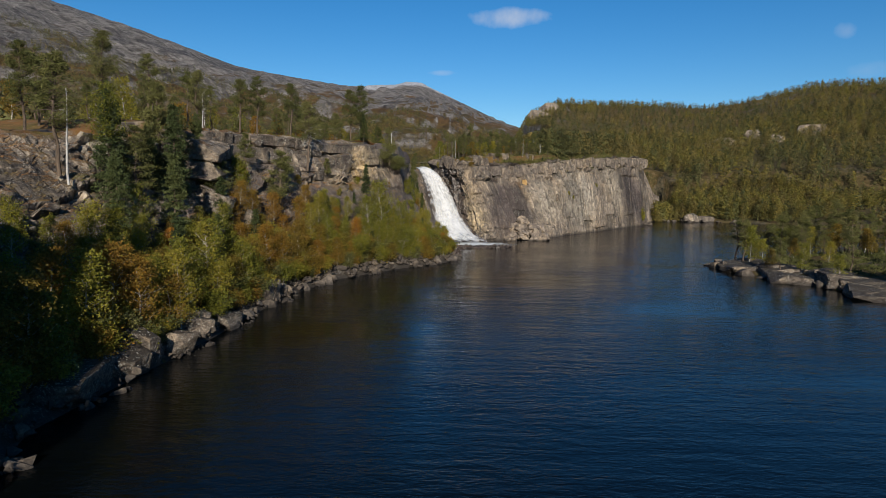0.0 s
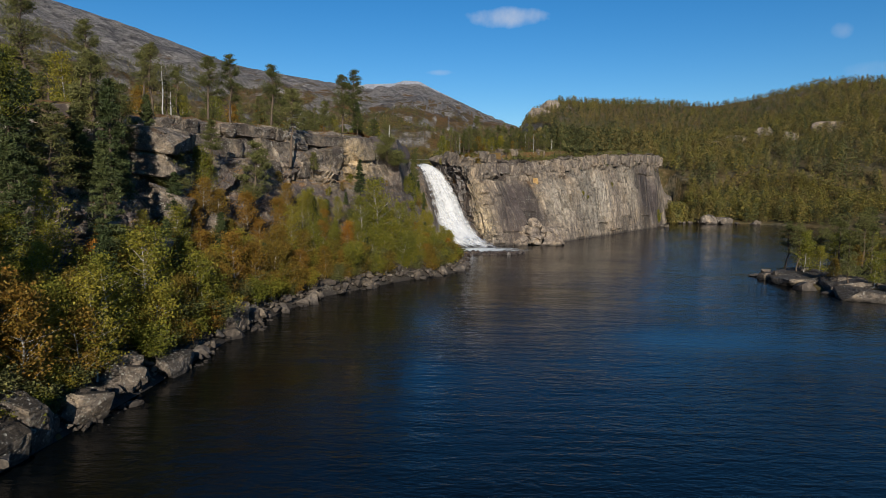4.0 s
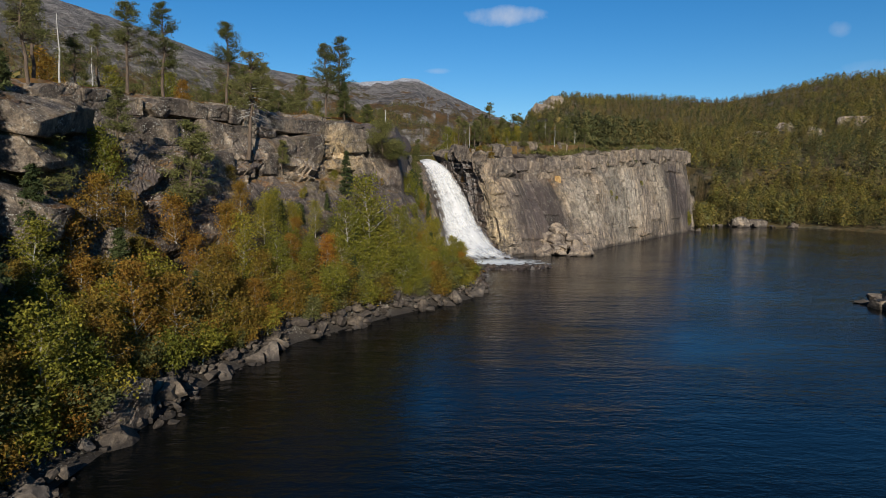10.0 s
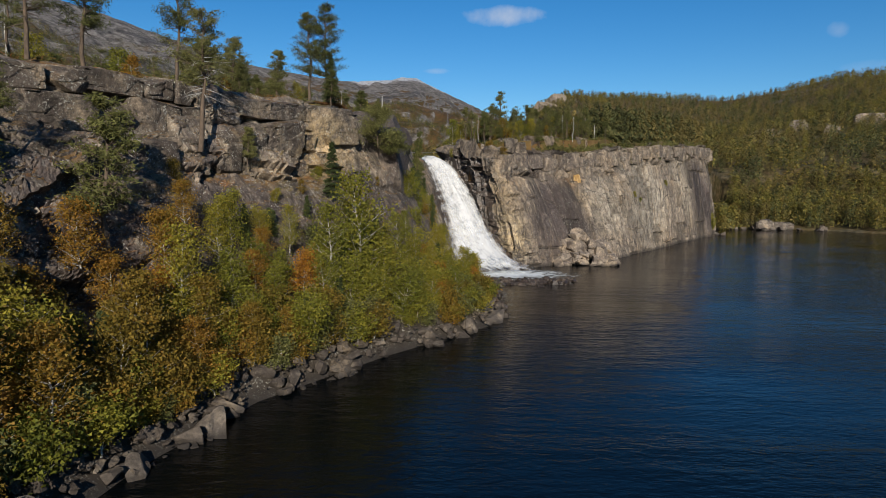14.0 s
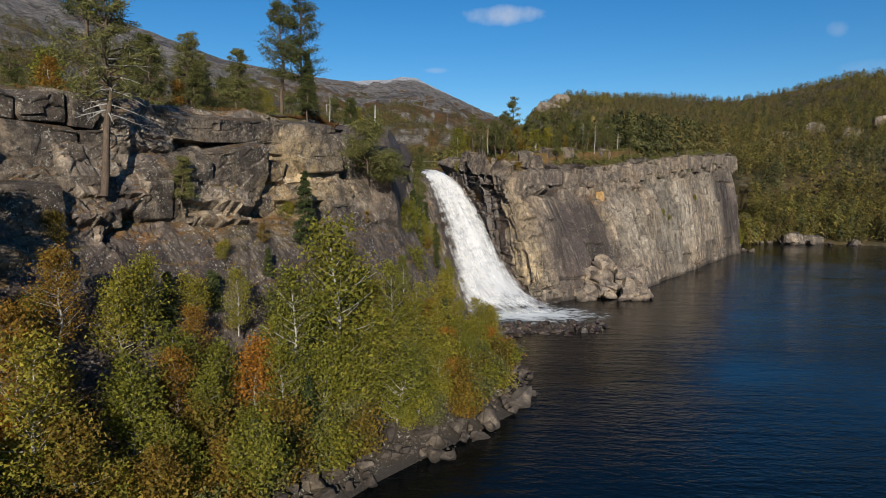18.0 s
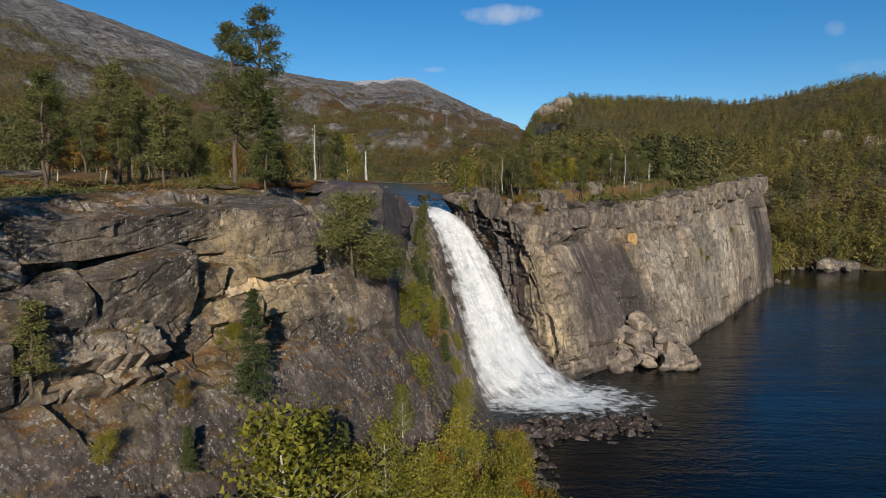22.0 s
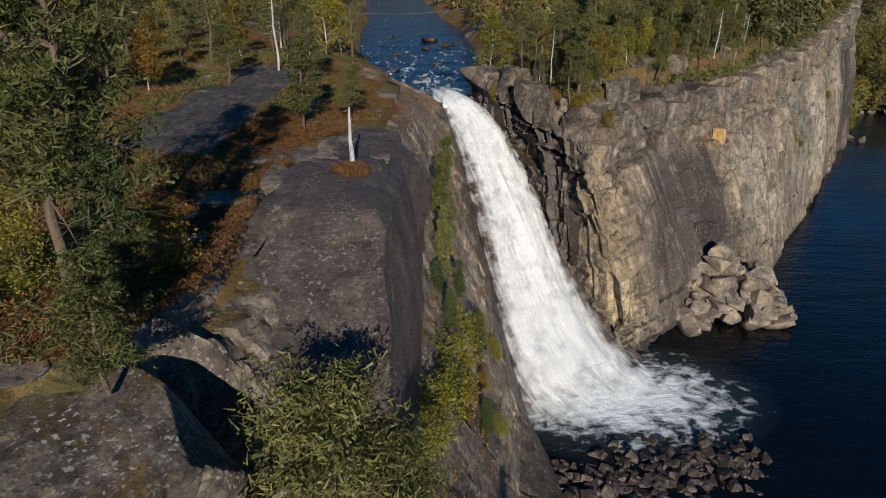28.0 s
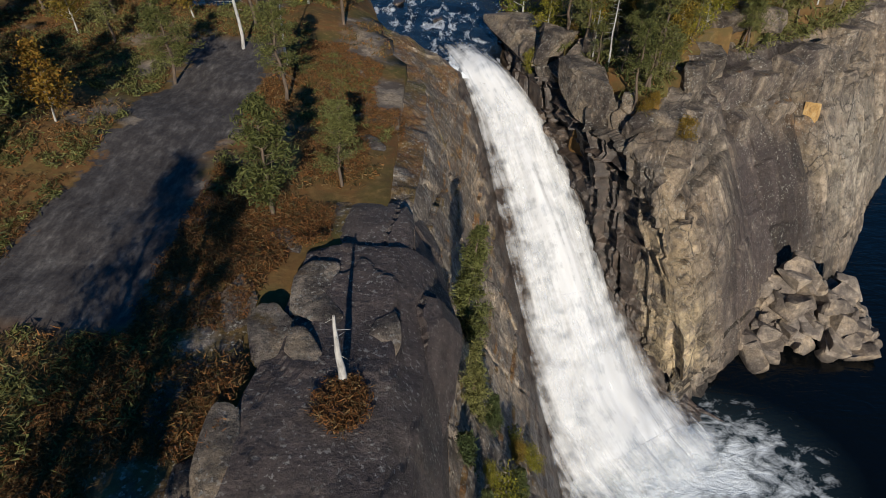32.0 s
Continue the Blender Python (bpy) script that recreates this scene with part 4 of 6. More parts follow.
set_values(wall_right.data, tone=rtone, seam=(rseam * (1 - under_top) * 0.55 + 0.9 * cseam * under_top) * rface)
tagged(wall_right, "tall grey and buff rock wall with dark water stains", "cliff", kind="structure")

# ---- water ----
wx = axis(-700, -30, 60, 900, 6, 1.25)
wy = axis(-1400, -240, 110, 300, 6, 1.25)
WX, WY = np.meshgrid(wx, wy)
water = new("water", mesh_of("water", np.stack([WX, WY, 0 * WX], -1).reshape(-1, 3), grid_faces(*WX.shape), mat_lake))
tagged(water, "dark blue rippled lake with foam below the fall", "lake", kind="structure")

# river above the lip, running over a stepped bed
ry = np.concatenate([np.arange(-0.6, 110, 0.6), np.linspace(111, 720, 60)])
ru = np.linspace(-1, 1, 41)
RYY, RUU = np.meshgrid(ry, ru, indexing="ij")
RXX = river_mid(RYY) + RUU * (river_half(RYY) + np.interp(RYY, (0, 5, 12, 100, 101), (-0.2, 0.8, 2.5, 2.5, 3)))
rp = np.stack([RXX * 0.42, RYY * 0.3, 0 * RXX], -1).reshape(-1, 3)
wave = fbm(rp, 4, 55).reshape(RXX.shape)
RZZ = np.interp(RYY, (-0.6, 0.8, 4, 12, 40, 95, 110, 800), (23.2, 23.75, 24.05, 24.3, 25.0, 25.6, 25.7, 25.7))
RZZ = RZZ + wave * np.interp(RYY, (-1, 6, 60, 100, 120), (0.1, 0.5, 0.35, 0.1, 0.0))
river = new("river", mesh_of("river", np.stack([RXX, RYY, RZZ], -1).reshape(-1, 3), grid_faces(*RXX.shape), mat_river))
tagged(river, "blue river with white rapids above the fall", "river", kind="structure")

# the chute under the fall and the fall itself
FALL = lines("""
0.00 -3.8 5.5 24.15  2.2 5.0 24.2
0.07 -0.9 0.5 23.6  4.2 -0.5 23.75
0.20 0.9 -4 20.6  7.6 -4.2 20.6
0.42 3.0 -13 14.2  11.2 -11 14.4
0.62 4.9 -20.5 8.9 13.6 -18 8.6
0.82 6.7 -28.5 3.6 17.0 -24 3.4
0.94 7.9 -33.5 0.7 20.5 -26.5 0.7
1.00 8.6 -37 -0.3 25.0 -31 -0.3
""")


def fall_sheet(nv, nu, lift, rough, seed, widen=0.0, v0=0.0, v1=1.0):
    v = np.linspace(v0, v1, nv)
    a = np.stack([np.interp(v, FALL[:, 0], FALL[:, c]) for c in (1, 2, 3)], 1)
    b = np.stack([np.interp(v, FALL[:, 0], FALL[:, c]) for c in (4, 5, 6)], 1)
    ker = np.ones(9) / 9
    for arr in (a, b):
        for c in range(3):
            arr[:, c] = np.convolve(np.pad(arr[:, c], 4, mode="edge"), ker, "valid")
    u = np.linspace(-widen, 1 + widen, nu)
    g = a[:, None] * (1 - u)[None, :, None] + b[:, None] * u[None, :, None]
    n = sheet_normals(g)
    n = np.where(n[..., 2:] < 0, -n, n)
    wid = np.linalg.norm(b - a, axis=1)
    uv = np.stack([(u[None] - 0.5) * wid[:, None], np.ones(nu)[None] * (v * 46)[:, None]], -1)
    q = np.concatenate([uv * np.array([0.55, 0.11]), np.full(uv.shape[:2] + (1,), seed)], -1).reshape(-1, 3)
    d = lift * np.sin(np.clip(u, 0, 1) * math.pi)[None] ** 0.6 + rough * fbm(q, 3, seed, 0.45).reshape(g.shape[:2])
    return g + n * d[..., None], uv, u


bed, _, _ = fall_sheet(110, 46, -1.3, 0.9, 3, 0.22)
bed_pts = bed + np.array([0, 0, -0.9])
chute = new("chute", mesh_of("chute", bed_pts.reshape(-1, 3), grid_faces(*bed.shape[:2]), mat_wet, False))
tagged(chute, "wet black rock chute behind the falling water", "rock", kind="structure")
waterfall = tagged(new("waterfall"), "white waterfall fanning down a steep rock chute", "waterfall", kind="structure")


def water_layer(name, nv, nu, lift, rough, seed, edge_soft, widen, v0, v1, mat):
    g, uv, u = fall_sheet(nv, nu, lift, rough, seed, widen, v0, v1)
    me = mesh_of(name, g.reshape(-1, 3), grid_faces(*g.shape[:2]), mat, True, None, uv.reshape(-1, 2))
    side = np.minimum(u + widen, 1 + widen - u) / edge_soft
    vv = np.linspace(v0, v1, nv)
    end = smooth(v1, v1 - 0.10, vv)
    end = end * smooth(v0 - 0.01, v0 + 0.08, vv) if v0 < 0.1 else end * smooth(v0, v0 + 0.25, vv)
    e = np.clip(np.minimum(side[None] * np.ones((nv, 1)), 1.0), 0, 1) * end[:, None]
    e = e * (1 - 0.75 * np.exp(-((u[None] - 0.10) / 0.17) ** 2 - ((vv[:, None] - 0.40) / 0.22) ** 2))
    at = me.attributes.new("edge", "FLOAT", "POINT")
    at.data.foreach_set("value", e.astype(np.float32).ravel())
    ob = new(name, me)
    ob.parent = waterfall
    return ob


water_layer("main_stream", 260, 110, 0.8, 0.6, 5, 0.22, 0.04, 0.0, 1.0, mat_fall)
water_layer("front_stream", 200, 80, 1.5, 0.9, 8, 0.5, -0.06, 0.12, 1.0, mat_fall)
water_layer("spray", 120, 60, 2.4, 0.8, 12, 0.6, 0.10, 0.6, 0.99, mat_spray)


# ---- large rocks set into the cliffs ----
def part(name, me, parent, label=""):
    ob = new(name, me)
    ob.parent = parent
    return tagged(ob, label)


def cut_rock(seed, half, planes, n=12, round_=2.6, wave=0.05, cut=(0.60, 0.93)):
    """A block with flat broken faces: a rounded box trimmed by random planes."""
    r = np.random.default_rng(seed)
    t = np.linspace(-1, 1, n + 1)
    a, b = np.meshgrid(t, t, indexing="ij")
    one = np.ones_like(a)
    vs, fs, o = [], [], 0
    for c in (np.stack([one, a, b], -1), np.stack([-one, b, a], -1), np.stack([b, one, a], -1), np.stack([a, -one, b], -1), np.stack([a, b, one], -1), np.stack([b, a, -one], -1)):
        vs.append(c.reshape(-1, 3))
        fs.append(grid_faces(n + 1, n + 1) + o)
        o += (n + 1) ** 2
    v, f = np.concatenate(vs), np.concatenate(fs)
    v, back = np.unique(np.round(v, 5), axis=0, return_inverse=True)
    f = back.reshape(-1)[f]
    v = v / (np.abs(v) ** round_).sum(1, keepdims=True) ** (1 / round_)
    for _ in range(planes):
        d = r.normal(0, 1, 3)
        d /= np.linalg.norm(d)
        lim = r.uniform(*cut)
        v = v - np.maximum(0, v @ d - lim)[:, None] * d
    v = v + v * (wave * fbm(v * 2.3 + seed, 3, seed))[:, None]
    return v * np.array(half), f


def rock_block(x, y, z, half, seed, mat, label, turn=0, tilt=(0, 0), planes=12, round_=4.0, n=14, wave=0.05, cut=(0.60, 0.93), grid=None, broken=None):
    """A mass of rock; with a grid (across, along, up) it is jointed into that many separate blocks."""
    r = np.random.default_rng(seed + 900)
    if not grid:
        v, f = cut_rock(seed, half, planes, n, round_, wave, cut)
        if broken:
            out = v / np.array(half)
            out = out / (np.linalg.norm(out, axis=1, keepdims=True) + 1e-6)
            v = v + out * np.clip(facet(v + 0.15 * np.stack([vnoise(v * 0.6, seed + c) for c in (1, 2, 3)], 1), broken, 0.20, 0.10, 0.30, 0.14, seed), -0.6, 0.4)[:, None]
        ob = new("rock_outcrop", mesh_of("rock_outcrop", v, f, mat, False))
        ob.matrix_world = pose(x, y, z, tilt[0], tilt[1], turn)
        return tagged(ob, label, "rock outcrop")
    ob = tagged(new("rock_outcrop"), label, "rock outcrop")
    ob.matrix_world = pose(x, y, z, tilt[0], tilt[1], turn)
    courses = np.concatenate([[-1], np.sort(r.uniform(-0.45, 0.45, grid[2] - 1)), [1]])
    for c0, c1 in zip(courses[:-1], courses[1:]):
        k = max(1, grid[1] - int(r.integers(2)))
        step = (np.arange(1, k) / k * 2 - 1) + r.uniform(-0.22, 0.22, k - 1)
        cuts = np.concatenate([[-1], np.sort(step), [1]])
        for y0, y1 in zip(cuts[:-1], cuts[1:]):
            size = np.array([half[0] * r.uniform(0.90, 1.04), half[1] * (y1 - y0) / 2 * 1.02, half[2] * (c1 - c0) / 2 * 1.02])
            at = np.array([r.normal(0, 0.16), half[1] * (y0 + y1) / 2, half[2] * (c0 + c1) / 2 + r.normal(0, 0.05)])
            v, f = cut_rock(int(r.integers(99999)), size, planes, n, 18.0, 0.0, cut)
            flake = facet(v + 0.2 * np.stack([vnoise(v * 0.7 + seed, c) for c in (1, 2, 3)], 1), (2.6, 3.4, 1.5), 0.05, 0.07, 0.12, 0.10, seed)
            v = v + (flake + 0.05 * fbm(v * 1.3 + seed, 4, seed, 0.65))[:, None] * v / (np.linalg.norm(v, axis=1, keepdims=True) + 1e-6)
            v[:, 0] += v[:, 1] * r.normal(0, 0.05) + v[:, 2] * r.normal(0, 0.06)
            v[:, 2] += v[:, 1] * r.normal(0, 0.03)
            part("block", mesh_of("block", v + at, f, mat, False), ob)
    return ob


CAP = "weathered grey rock slab capping the cliff"
for x, y, z, half, seed, turn, tilt in ((-32.5, -118, 22.5, (4.5, 5.5, 3.5), 8, 10, (3, 8)), (-29.5, -123, 12.8, (3.2, 4.4, 4.6), 9, 20, (0, 22)), (-41, -131, 21.2, (4.2, 6.0, 3.2), 10, 8, (0, 5)), (-27.5, -116, 10.2, (2.6, 3.6, 4.2), 11, 30, (0, 25))):
    rock_block(x, y, z, half, seed, mat_cap, CAP, turn, tilt, 11, n=26, cut=(0.84, 1.25), grid=(1, 2, 2))


def left_face(y, z):
    """Where the smooth left face lies at a height, and the heading of its brow."""
    k = [np.interp(y, LEFT[:, 0], LEFT[:, c]) for c in range(1, 9)]
    x = np.interp(z, (k[3], k[5], k[7]), (k[2], k[4], k[6]))
    run = np.interp(y + 3, LEFT[:, 0], LEFT[:, 7]) - np.interp(y - 3, LEFT[:, 0], LEFT[:, 7])
    return float(x), math.degrees(math.atan2(-run, 6.0))


def cliff_block(x, y, z, half, seed, turn, tilt, lean, label, parent=None, name="rock_outcrop", chips=6, n=30, mat=None):
    """One flat-faced block of a jointed cliff, with broken corners and thin flakes off its face."""
    r = np.random.default_rng(seed)
    v, f = cut_rock(seed, (1, 1, 1), 0, n, 30.0, 0.0)
    for _ in range(chips):
        d = r.normal(0, 1, 3)
        d /= np.linalg.norm(d)
        v = v - np.maximum(0, v @ d - r.uniform(1.02, 1.36))[:, None] * d
    v = v * np.array(half)
    chip = facet(v + 0.12 * np.stack([vnoise(v * 0.8 + seed, c) for c in (1, 2, 3)], 1), (1.8, 2.6, 1.2), 0.07, 0.05, 0.10, 0.09, seed)
    front = smooth(0.1, 0.6, v[:, 0] / half[0])
    v[:, 0] += front * (chip + 0.10 * fbm(v * 0.5 + seed, 4, seed, 0.6))
    v[:, 2] += (1 - front) * 0.08 * fbm(v * 0.7 + seed, 4, seed + 3) + v[:, 1] * r.normal(0, 0.04)
    v[:, 0] += v[:, 2] * lean + v[:, 1] * r.normal(0, 0.03)
    m = pose(x, y, z, tilt[0], tilt[1], turn)
    if parent:
        w = np.array(m)
        return part("block", mesh_of("block", v @ w[:3, :3].T + w[:3, 3], f, mat or mat_cap, False), parent)
    ob = new(name, mesh_of(name, v, f, mat_cap, False))
    ob.matrix_world = m
    return tagged(ob, label, "rock outcrop")


# the jointed upper cliff: courses of flat-faced blocks under an overhanging cap
r = np.random.default_rng(77)
for z0, z1, out, y0, y1, seed in ((26.2, 28.5, 0.7, -113, -83, 1), (22.6, 26.1, -0.5, -113, -86, 2), (18.9, 22.5, 0.2, -113, -84, 3), (15.6, 18.8, -0.3, -113, -95, 4), (24.4, 26.5, 0.1, -73.5, -66.5, 5), (22.0, 24.3, 0.3, -74.5, -66.0, 6), (19.6, 21.9, 0.2, -73.0, -68.0, 7)):
    course = tagged(new("rock_ledge"), "course of grey jointed rock blocks high in the cliff", "rock ledge")
    y = y0
    while y < y1:
        w = float(r.uniform(2.0, 5.5)) * (0.6 if z1 < 27 and y > -76 else 1.0)
        zc, hh = (z0 + z1) / 2 + r.normal(0, 0.15) + 0.02 * (y + 95), (z1 - z0) / 2 * r.uniform(0.88, 1.06)
        x, turn = left_face(y + w / 2, zc)
        deep = float(r.uniform(2.0, 2.6))
        cliff_block(x - deep + out + float(r.normal(0, 0.28)), y + w / 2, zc, (deep, w / 2 * 0.99 / math.cos(radians(turn)), hh), seed * 100 + int(-y), turn + float(r.normal(0, 4)), (2.5, 3 + float(r.normal(0, 3))), float(r.uniform(-0.16, 0.10)), "", course)
        y += w
cliff_block(-19.0, -76.6, 27.15, (3.6, 6.6, 1.25), 501, -29, (2, 2), 0.0, CAP)
cliff_block(-20.6, -83.2, 21.7, (3.2, 3.3, 3.0), 502, -31, (13, 4), 0.16, "dark overhanging slab of grey rock under the cap", chips=9)
cliff_block(-17.7, -77.6, 23.1, (3.2, 3.4, 2.7), 505, -27, (15, 8), 0.12, "dark overhanging slab of grey rock under the cap", chips=9)
cliff_block(-16.2, -75.0, 19.6, (2.2, 2.2, 1.3), 506, -33, (12, 10), -0.1, "buff broken block under the dark slab", chips=10)
cliff_block(-18.6, -80.4, 18.2, (2.2, 2.8, 1.2), 507, -25, (10, 6), -0.2, "buff broken block under the dark slab", chips=10)
cliff_block(-12.4, -68.6, 26.2, (3.6, 3.4, 2.4), 503, -29, (3, 8), -0.10, CAP)
cliff_block(-16.0, -74.4, 24.4, (0.9, 0.9, 1.3), 504, -10, (6, 14), 0.05, "pale buff wedge of rock under the cap", chips=10)
# blocks along the brow of the right wall
brow_run = np.concatenate([[0], np.cumsum(np.hypot(*np.diff(R_TOP[:, :2], axis=0).T))])
for drop, tall, out, s_end, seed in ((1.9, 2.0, 0.35, 168, 8), (5.2, 1.6, 0.5, 70, 9)):
    course = tagged(new("rock_ledge"), "dark broken rock blocks along the top of the tall wall", "rock ledge")
    s0 = 17.0
    while s0 < s_end:
        w = float(r.uniform(1.8, 4.6)) * (1.0 if s0 < 90 else 1.6)
        if drop > 3 and r.uniform() < 0.45:
            s0 += w
            continue
        x, y, z = [float(np.interp(s0 + w / 2, brow_run, R_TOP[:, c])) for c in range(3)]
        x2, y2 = [float(np.interp(s0 + w / 2 + 1.0, brow_run, R_TOP[:, c])) for c in range(2)]
        nx, ny = (y2 - y), -(x2 - x)
        hh = tall * float(r.uniform(0.75, 1.2))
        back = 0.75 - out - float(r.normal(0, 0.3)) - 0.22 * drop
        cliff_block(x - nx * back, y - ny * back, z - drop + float(r.normal(0, 0.3)), (1.9, w / 2, hh), seed * 100 + int(s0), math.degrees(math.atan2(ny, nx)) + float(r.normal(0, 8)), (float(r.normal(0, 4)), float(r.normal(0, 5))), float(r.uniform(-0.15, 0.1)), "", course, n=18, mat=mat_brow, chips=9)
        s0 += w


def dome(x, y, z, half, planes, seed, label):
    """A smooth exfoliated dome: a rounded mass trimmed by a few broad planes, with thin shells peeled off it."""
    v, f = cut_rock(seed, half, 0, 72, 3.6, 0.0)
    for d, lim in planes:
        d = np.array(d, float) / np.linalg.norm(d)
        v = v - np.maximum(0, v @ d - lim)[:, None] * d
    v[:, 2] = np.where(v[:, 2] < 0, v[:, 2] * 2.4, v[:, 2])
    shell = fbm(v * np.array([0.22, 0.13, 0.2]) + seed, 3, seed, 0.55)
    v[:, 2] += 0.55 * fbm(v * 0.11 + seed, 3, seed + 4) + 0.14 * smooth(0.02, 0.05, shell) + 0.12 * smooth(-0.22, -0.19, shell) + 0.04 * fbm(v * 1.1, 3, seed + 8)
    v[:, 0] += 0.25 * fbm(v * 0.3 + 3, 3, seed + 6)
    ob = new("rock_outcrop", mesh_of("rock_outcrop", v, f, mat_dome, False))
    m = pose(x, y, z, 2.2)
    ob.matrix_world = m
    tagged(ob, label, "rock outcrop")
    w = np.array(m)
    return v @ w[:3, :3].T + w[:3, 3]


DOME = dome(-6.9, -49.8, 25.2, (6.2, 15.0, 4.4), (((-0.32, -1, -0.14), 12.0), ((-1, 0.1, 0.5), 5.2), ((0.75, 0.1, 0.85), 4.6), ((1, 0, 0.25), 3.9), ((0.05, 0.10, 1), 4.35), ((-0.05, -0.35, 1), 5.2)), 21, "smooth grey rock dome beside the waterfall")
rock_block(-5.9, -38, 25.6, (3.8, 9.5, 2.9), 22, mat_dome, "smooth grey rock slab beside the waterfall", 4, (0, 12), 5, 3.0, 40, 0.04, (0.66, 0.95), None, (4.0, 5.5, 4.0))


def sheet_rock(x, y, half, seed, turn):
    v, f = cut_rock(seed, half, 12, 12, 3.0, 0.06, (0.55, 0.9))
    ob = new("rock_sheet", mesh_of("rock_sheet", v, f, mat_slab, False))
    near = ((LSHEET[..., 0] - x) ** 2 + (LSHEET[..., 1] - y) ** 2) < 0.8
    on_dome = ((DOME[:, 0] - x) ** 2 + (DOME[:, 1] - y) ** 2) < 0.3
    z = max(float(LSHEET[..., 2][near].max()) if near.any() else -9, float(DOME[on_dome, 2].max()) if on_dome.any() else -9, ground_z(x, y))
    ob.matrix_world = pose(x, y, z - 0.03, 2, 1, turn)
    tagged(ob, "pale grey sheet of rock peeling from the shelf", "rock sheet", "rock sheets on the shelf")


for x, y, a, b, seed, turn in ((-10.1, -43.5, 1.1, 2.6, 81, 12), (-8.9, -39.6, 1.2, 2.0, 82, -15), (-10.6, -49.0, 0.8, 2.4, 93, 4), (-10.4, -55.5, 0.8, 2.0, 94, -6), (-8.6, -44.0, 0.7, 1.5, 95, 30), (-5.2, -42.5, 0.8, 1.6, 96, -10), (-12.4, -40.4, 1.0, 1.9, 83, 10), (-11.2, -35.6, 0.9, 1.6, 84, 40), (-13.6, -46.5, 1.1, 2.4, 85, 5), (-14.2, -53.0, 1.0, 2.0, 86, -20), (-12.8, -58.5, 1.3, 2.0, 87, 15), (-8.4, -41.0, 0.9, 1.4, 88, 60), (-7.4, -24.0, 1.0, 1.9, 89, 30), (-8.6, -19.5, 0.8, 1.6, 90, 0), (-11.6, -50.0, 0.7, 1.6, 91, 8), (-15.5, -66.5, 1.2, 1.6, 92, 70)):
    sheet_rock(x, y, (a, b, 0.16), seed, turn)


def brow_z(x, y):
    near = ((RSHEET[..., 0] - x) ** 2 + (RSHEET[..., 1] - y) ** 2) < 1.0
    return max(ground_z(x, y), float(RSHEET[..., 2][near].max()) if near.any() else -9)


for x, y, half, seed, turn in ((5.8, 4.5, (3.0, 4.6, 2.2), 31, 20), (9.6, -2.5, (3.0, 3.8, 2.0), 32, 35), (11.0, -9.5, (2.2, 3.6, 2.0), 33, 25), (18, 0.5, (3.2, 3.4, 1.8), 34, 10), (25.5, 2.0, (3.4, 3.0, 1.9), 35, 40), (14.5, 5.0, (3.0, 2.8, 1.5), 36, 0),
                               (33, 7, (3.2, 2.6, 1.5), 37, 30), (18.5, -8.0, (2.4, 2.8, 1.6), 38, 50), (14.2, -14.0, (1.8, 2.4, 1.5), 39, 15), (22, -4.2, (2.6, 2.6, 1.7), 40, 65), (13.2, -4.0, (2.4, 2.8, 1.7), 47, 80), (29, 2.6, (2.6, 2.4, 1.6), 48, 5), (39, 9.5, (2.4, 2.2, 1.3), 49, 25)):
    z = brow_z(x, y) - half[2] * 0.35
    rock_block(x, y, z, half, seed, mat_slab, "dark rounded rock at the top of the cliff", turn, (0, 4), 9, n=20, cut=(0.66, 1.0), grid=(1, 2, 1))
for x, y, z, half, seed, turn, tilt in ((-20.8, -152, 1.3, (2.4, 2.4, 1.9), 71, 25, (8, 14)), (-21.6, -165.3, 1.7, (2.6, 3.8, 2.3), 72, -10, (5, 16)), (-20.2, -158, 0.9, (1.9, 2.8, 1.4), 73, 40, (-6, 10)),
                                        (-18.6, -146.2, 0.7, (1.7, 2.4, 1.2), 74, 10, (4, 12)), (-18.0, -130.6, 1.7, (1.6, 2.3, 2.1), 75, -25, (10, 18)), (-26.3, -135.5, 8.2, (1.8, 3.4, 4.6), 76, 15, (0, 24)), (-29.2, -123.6, 12.6, (2.0, 3.0, 3.6), 77, 5, (0, 12)), (-24.5, -141, 5.5, (2.2, 3.4, 3.4), 78, -8, (6, 22)), (-23, -173, 1.4, (2.8, 4.0, 2.2), 79, 10, (0, 14))):
    rock_block(x, y, z, half, seed, mat_cap, "dark grey slab of rock broken from the bank", turn, tilt, 8, n=20, cut=(0.70, 1.05), grid=(1, 2, 1))
for x, y, z, half, seed, turn in ((76.5, -84, 0.1, (4.5, 6, 1.3), 51, 8), (80.5, -98, 0.1, (4.5, 8, 1.5), 52, -14), (87, -115, 0.1, (5.5, 9, 1.6), 53, -18), (84, -77, 0.3, (6, 5, 1.4), 54, 40), (83, -90, 0.8, (4.5, 6, 1.4), 55, -5), (88, -104, 1.0, (5, 7, 1.5), 56, -12)):
    rock_block(x, y, z, half, seed, mat_cap, "low grey ice-worn rock on the wooded spit", turn, (0, 5), 9, n=18, cut=(0.72, 1.05), grid=(1, 3, 1))
for x, y, z, half, seed, turn in ((78, -82, 0.1, (6, 5, 1.5), 41, 15), (84, -93, 0.3, (6, 7, 1.6), 42, -20), (88, -108, 0.3, (6, 8, 1.8), 43, 10), (92, -76, 0.5, (9, 6, 1.7), 44, 0), (137, 100, 1.5, (4, 3, 3.2), 45, 20), (146, 103, 1.2, (5, 3, 2.2), 46, 0)):
    rock_block(x, y, z, half, seed, mat_cap, "low grey ice-worn rock on the lake shore", turn, (0, 0), 8, 3.0, 14, 0.06)
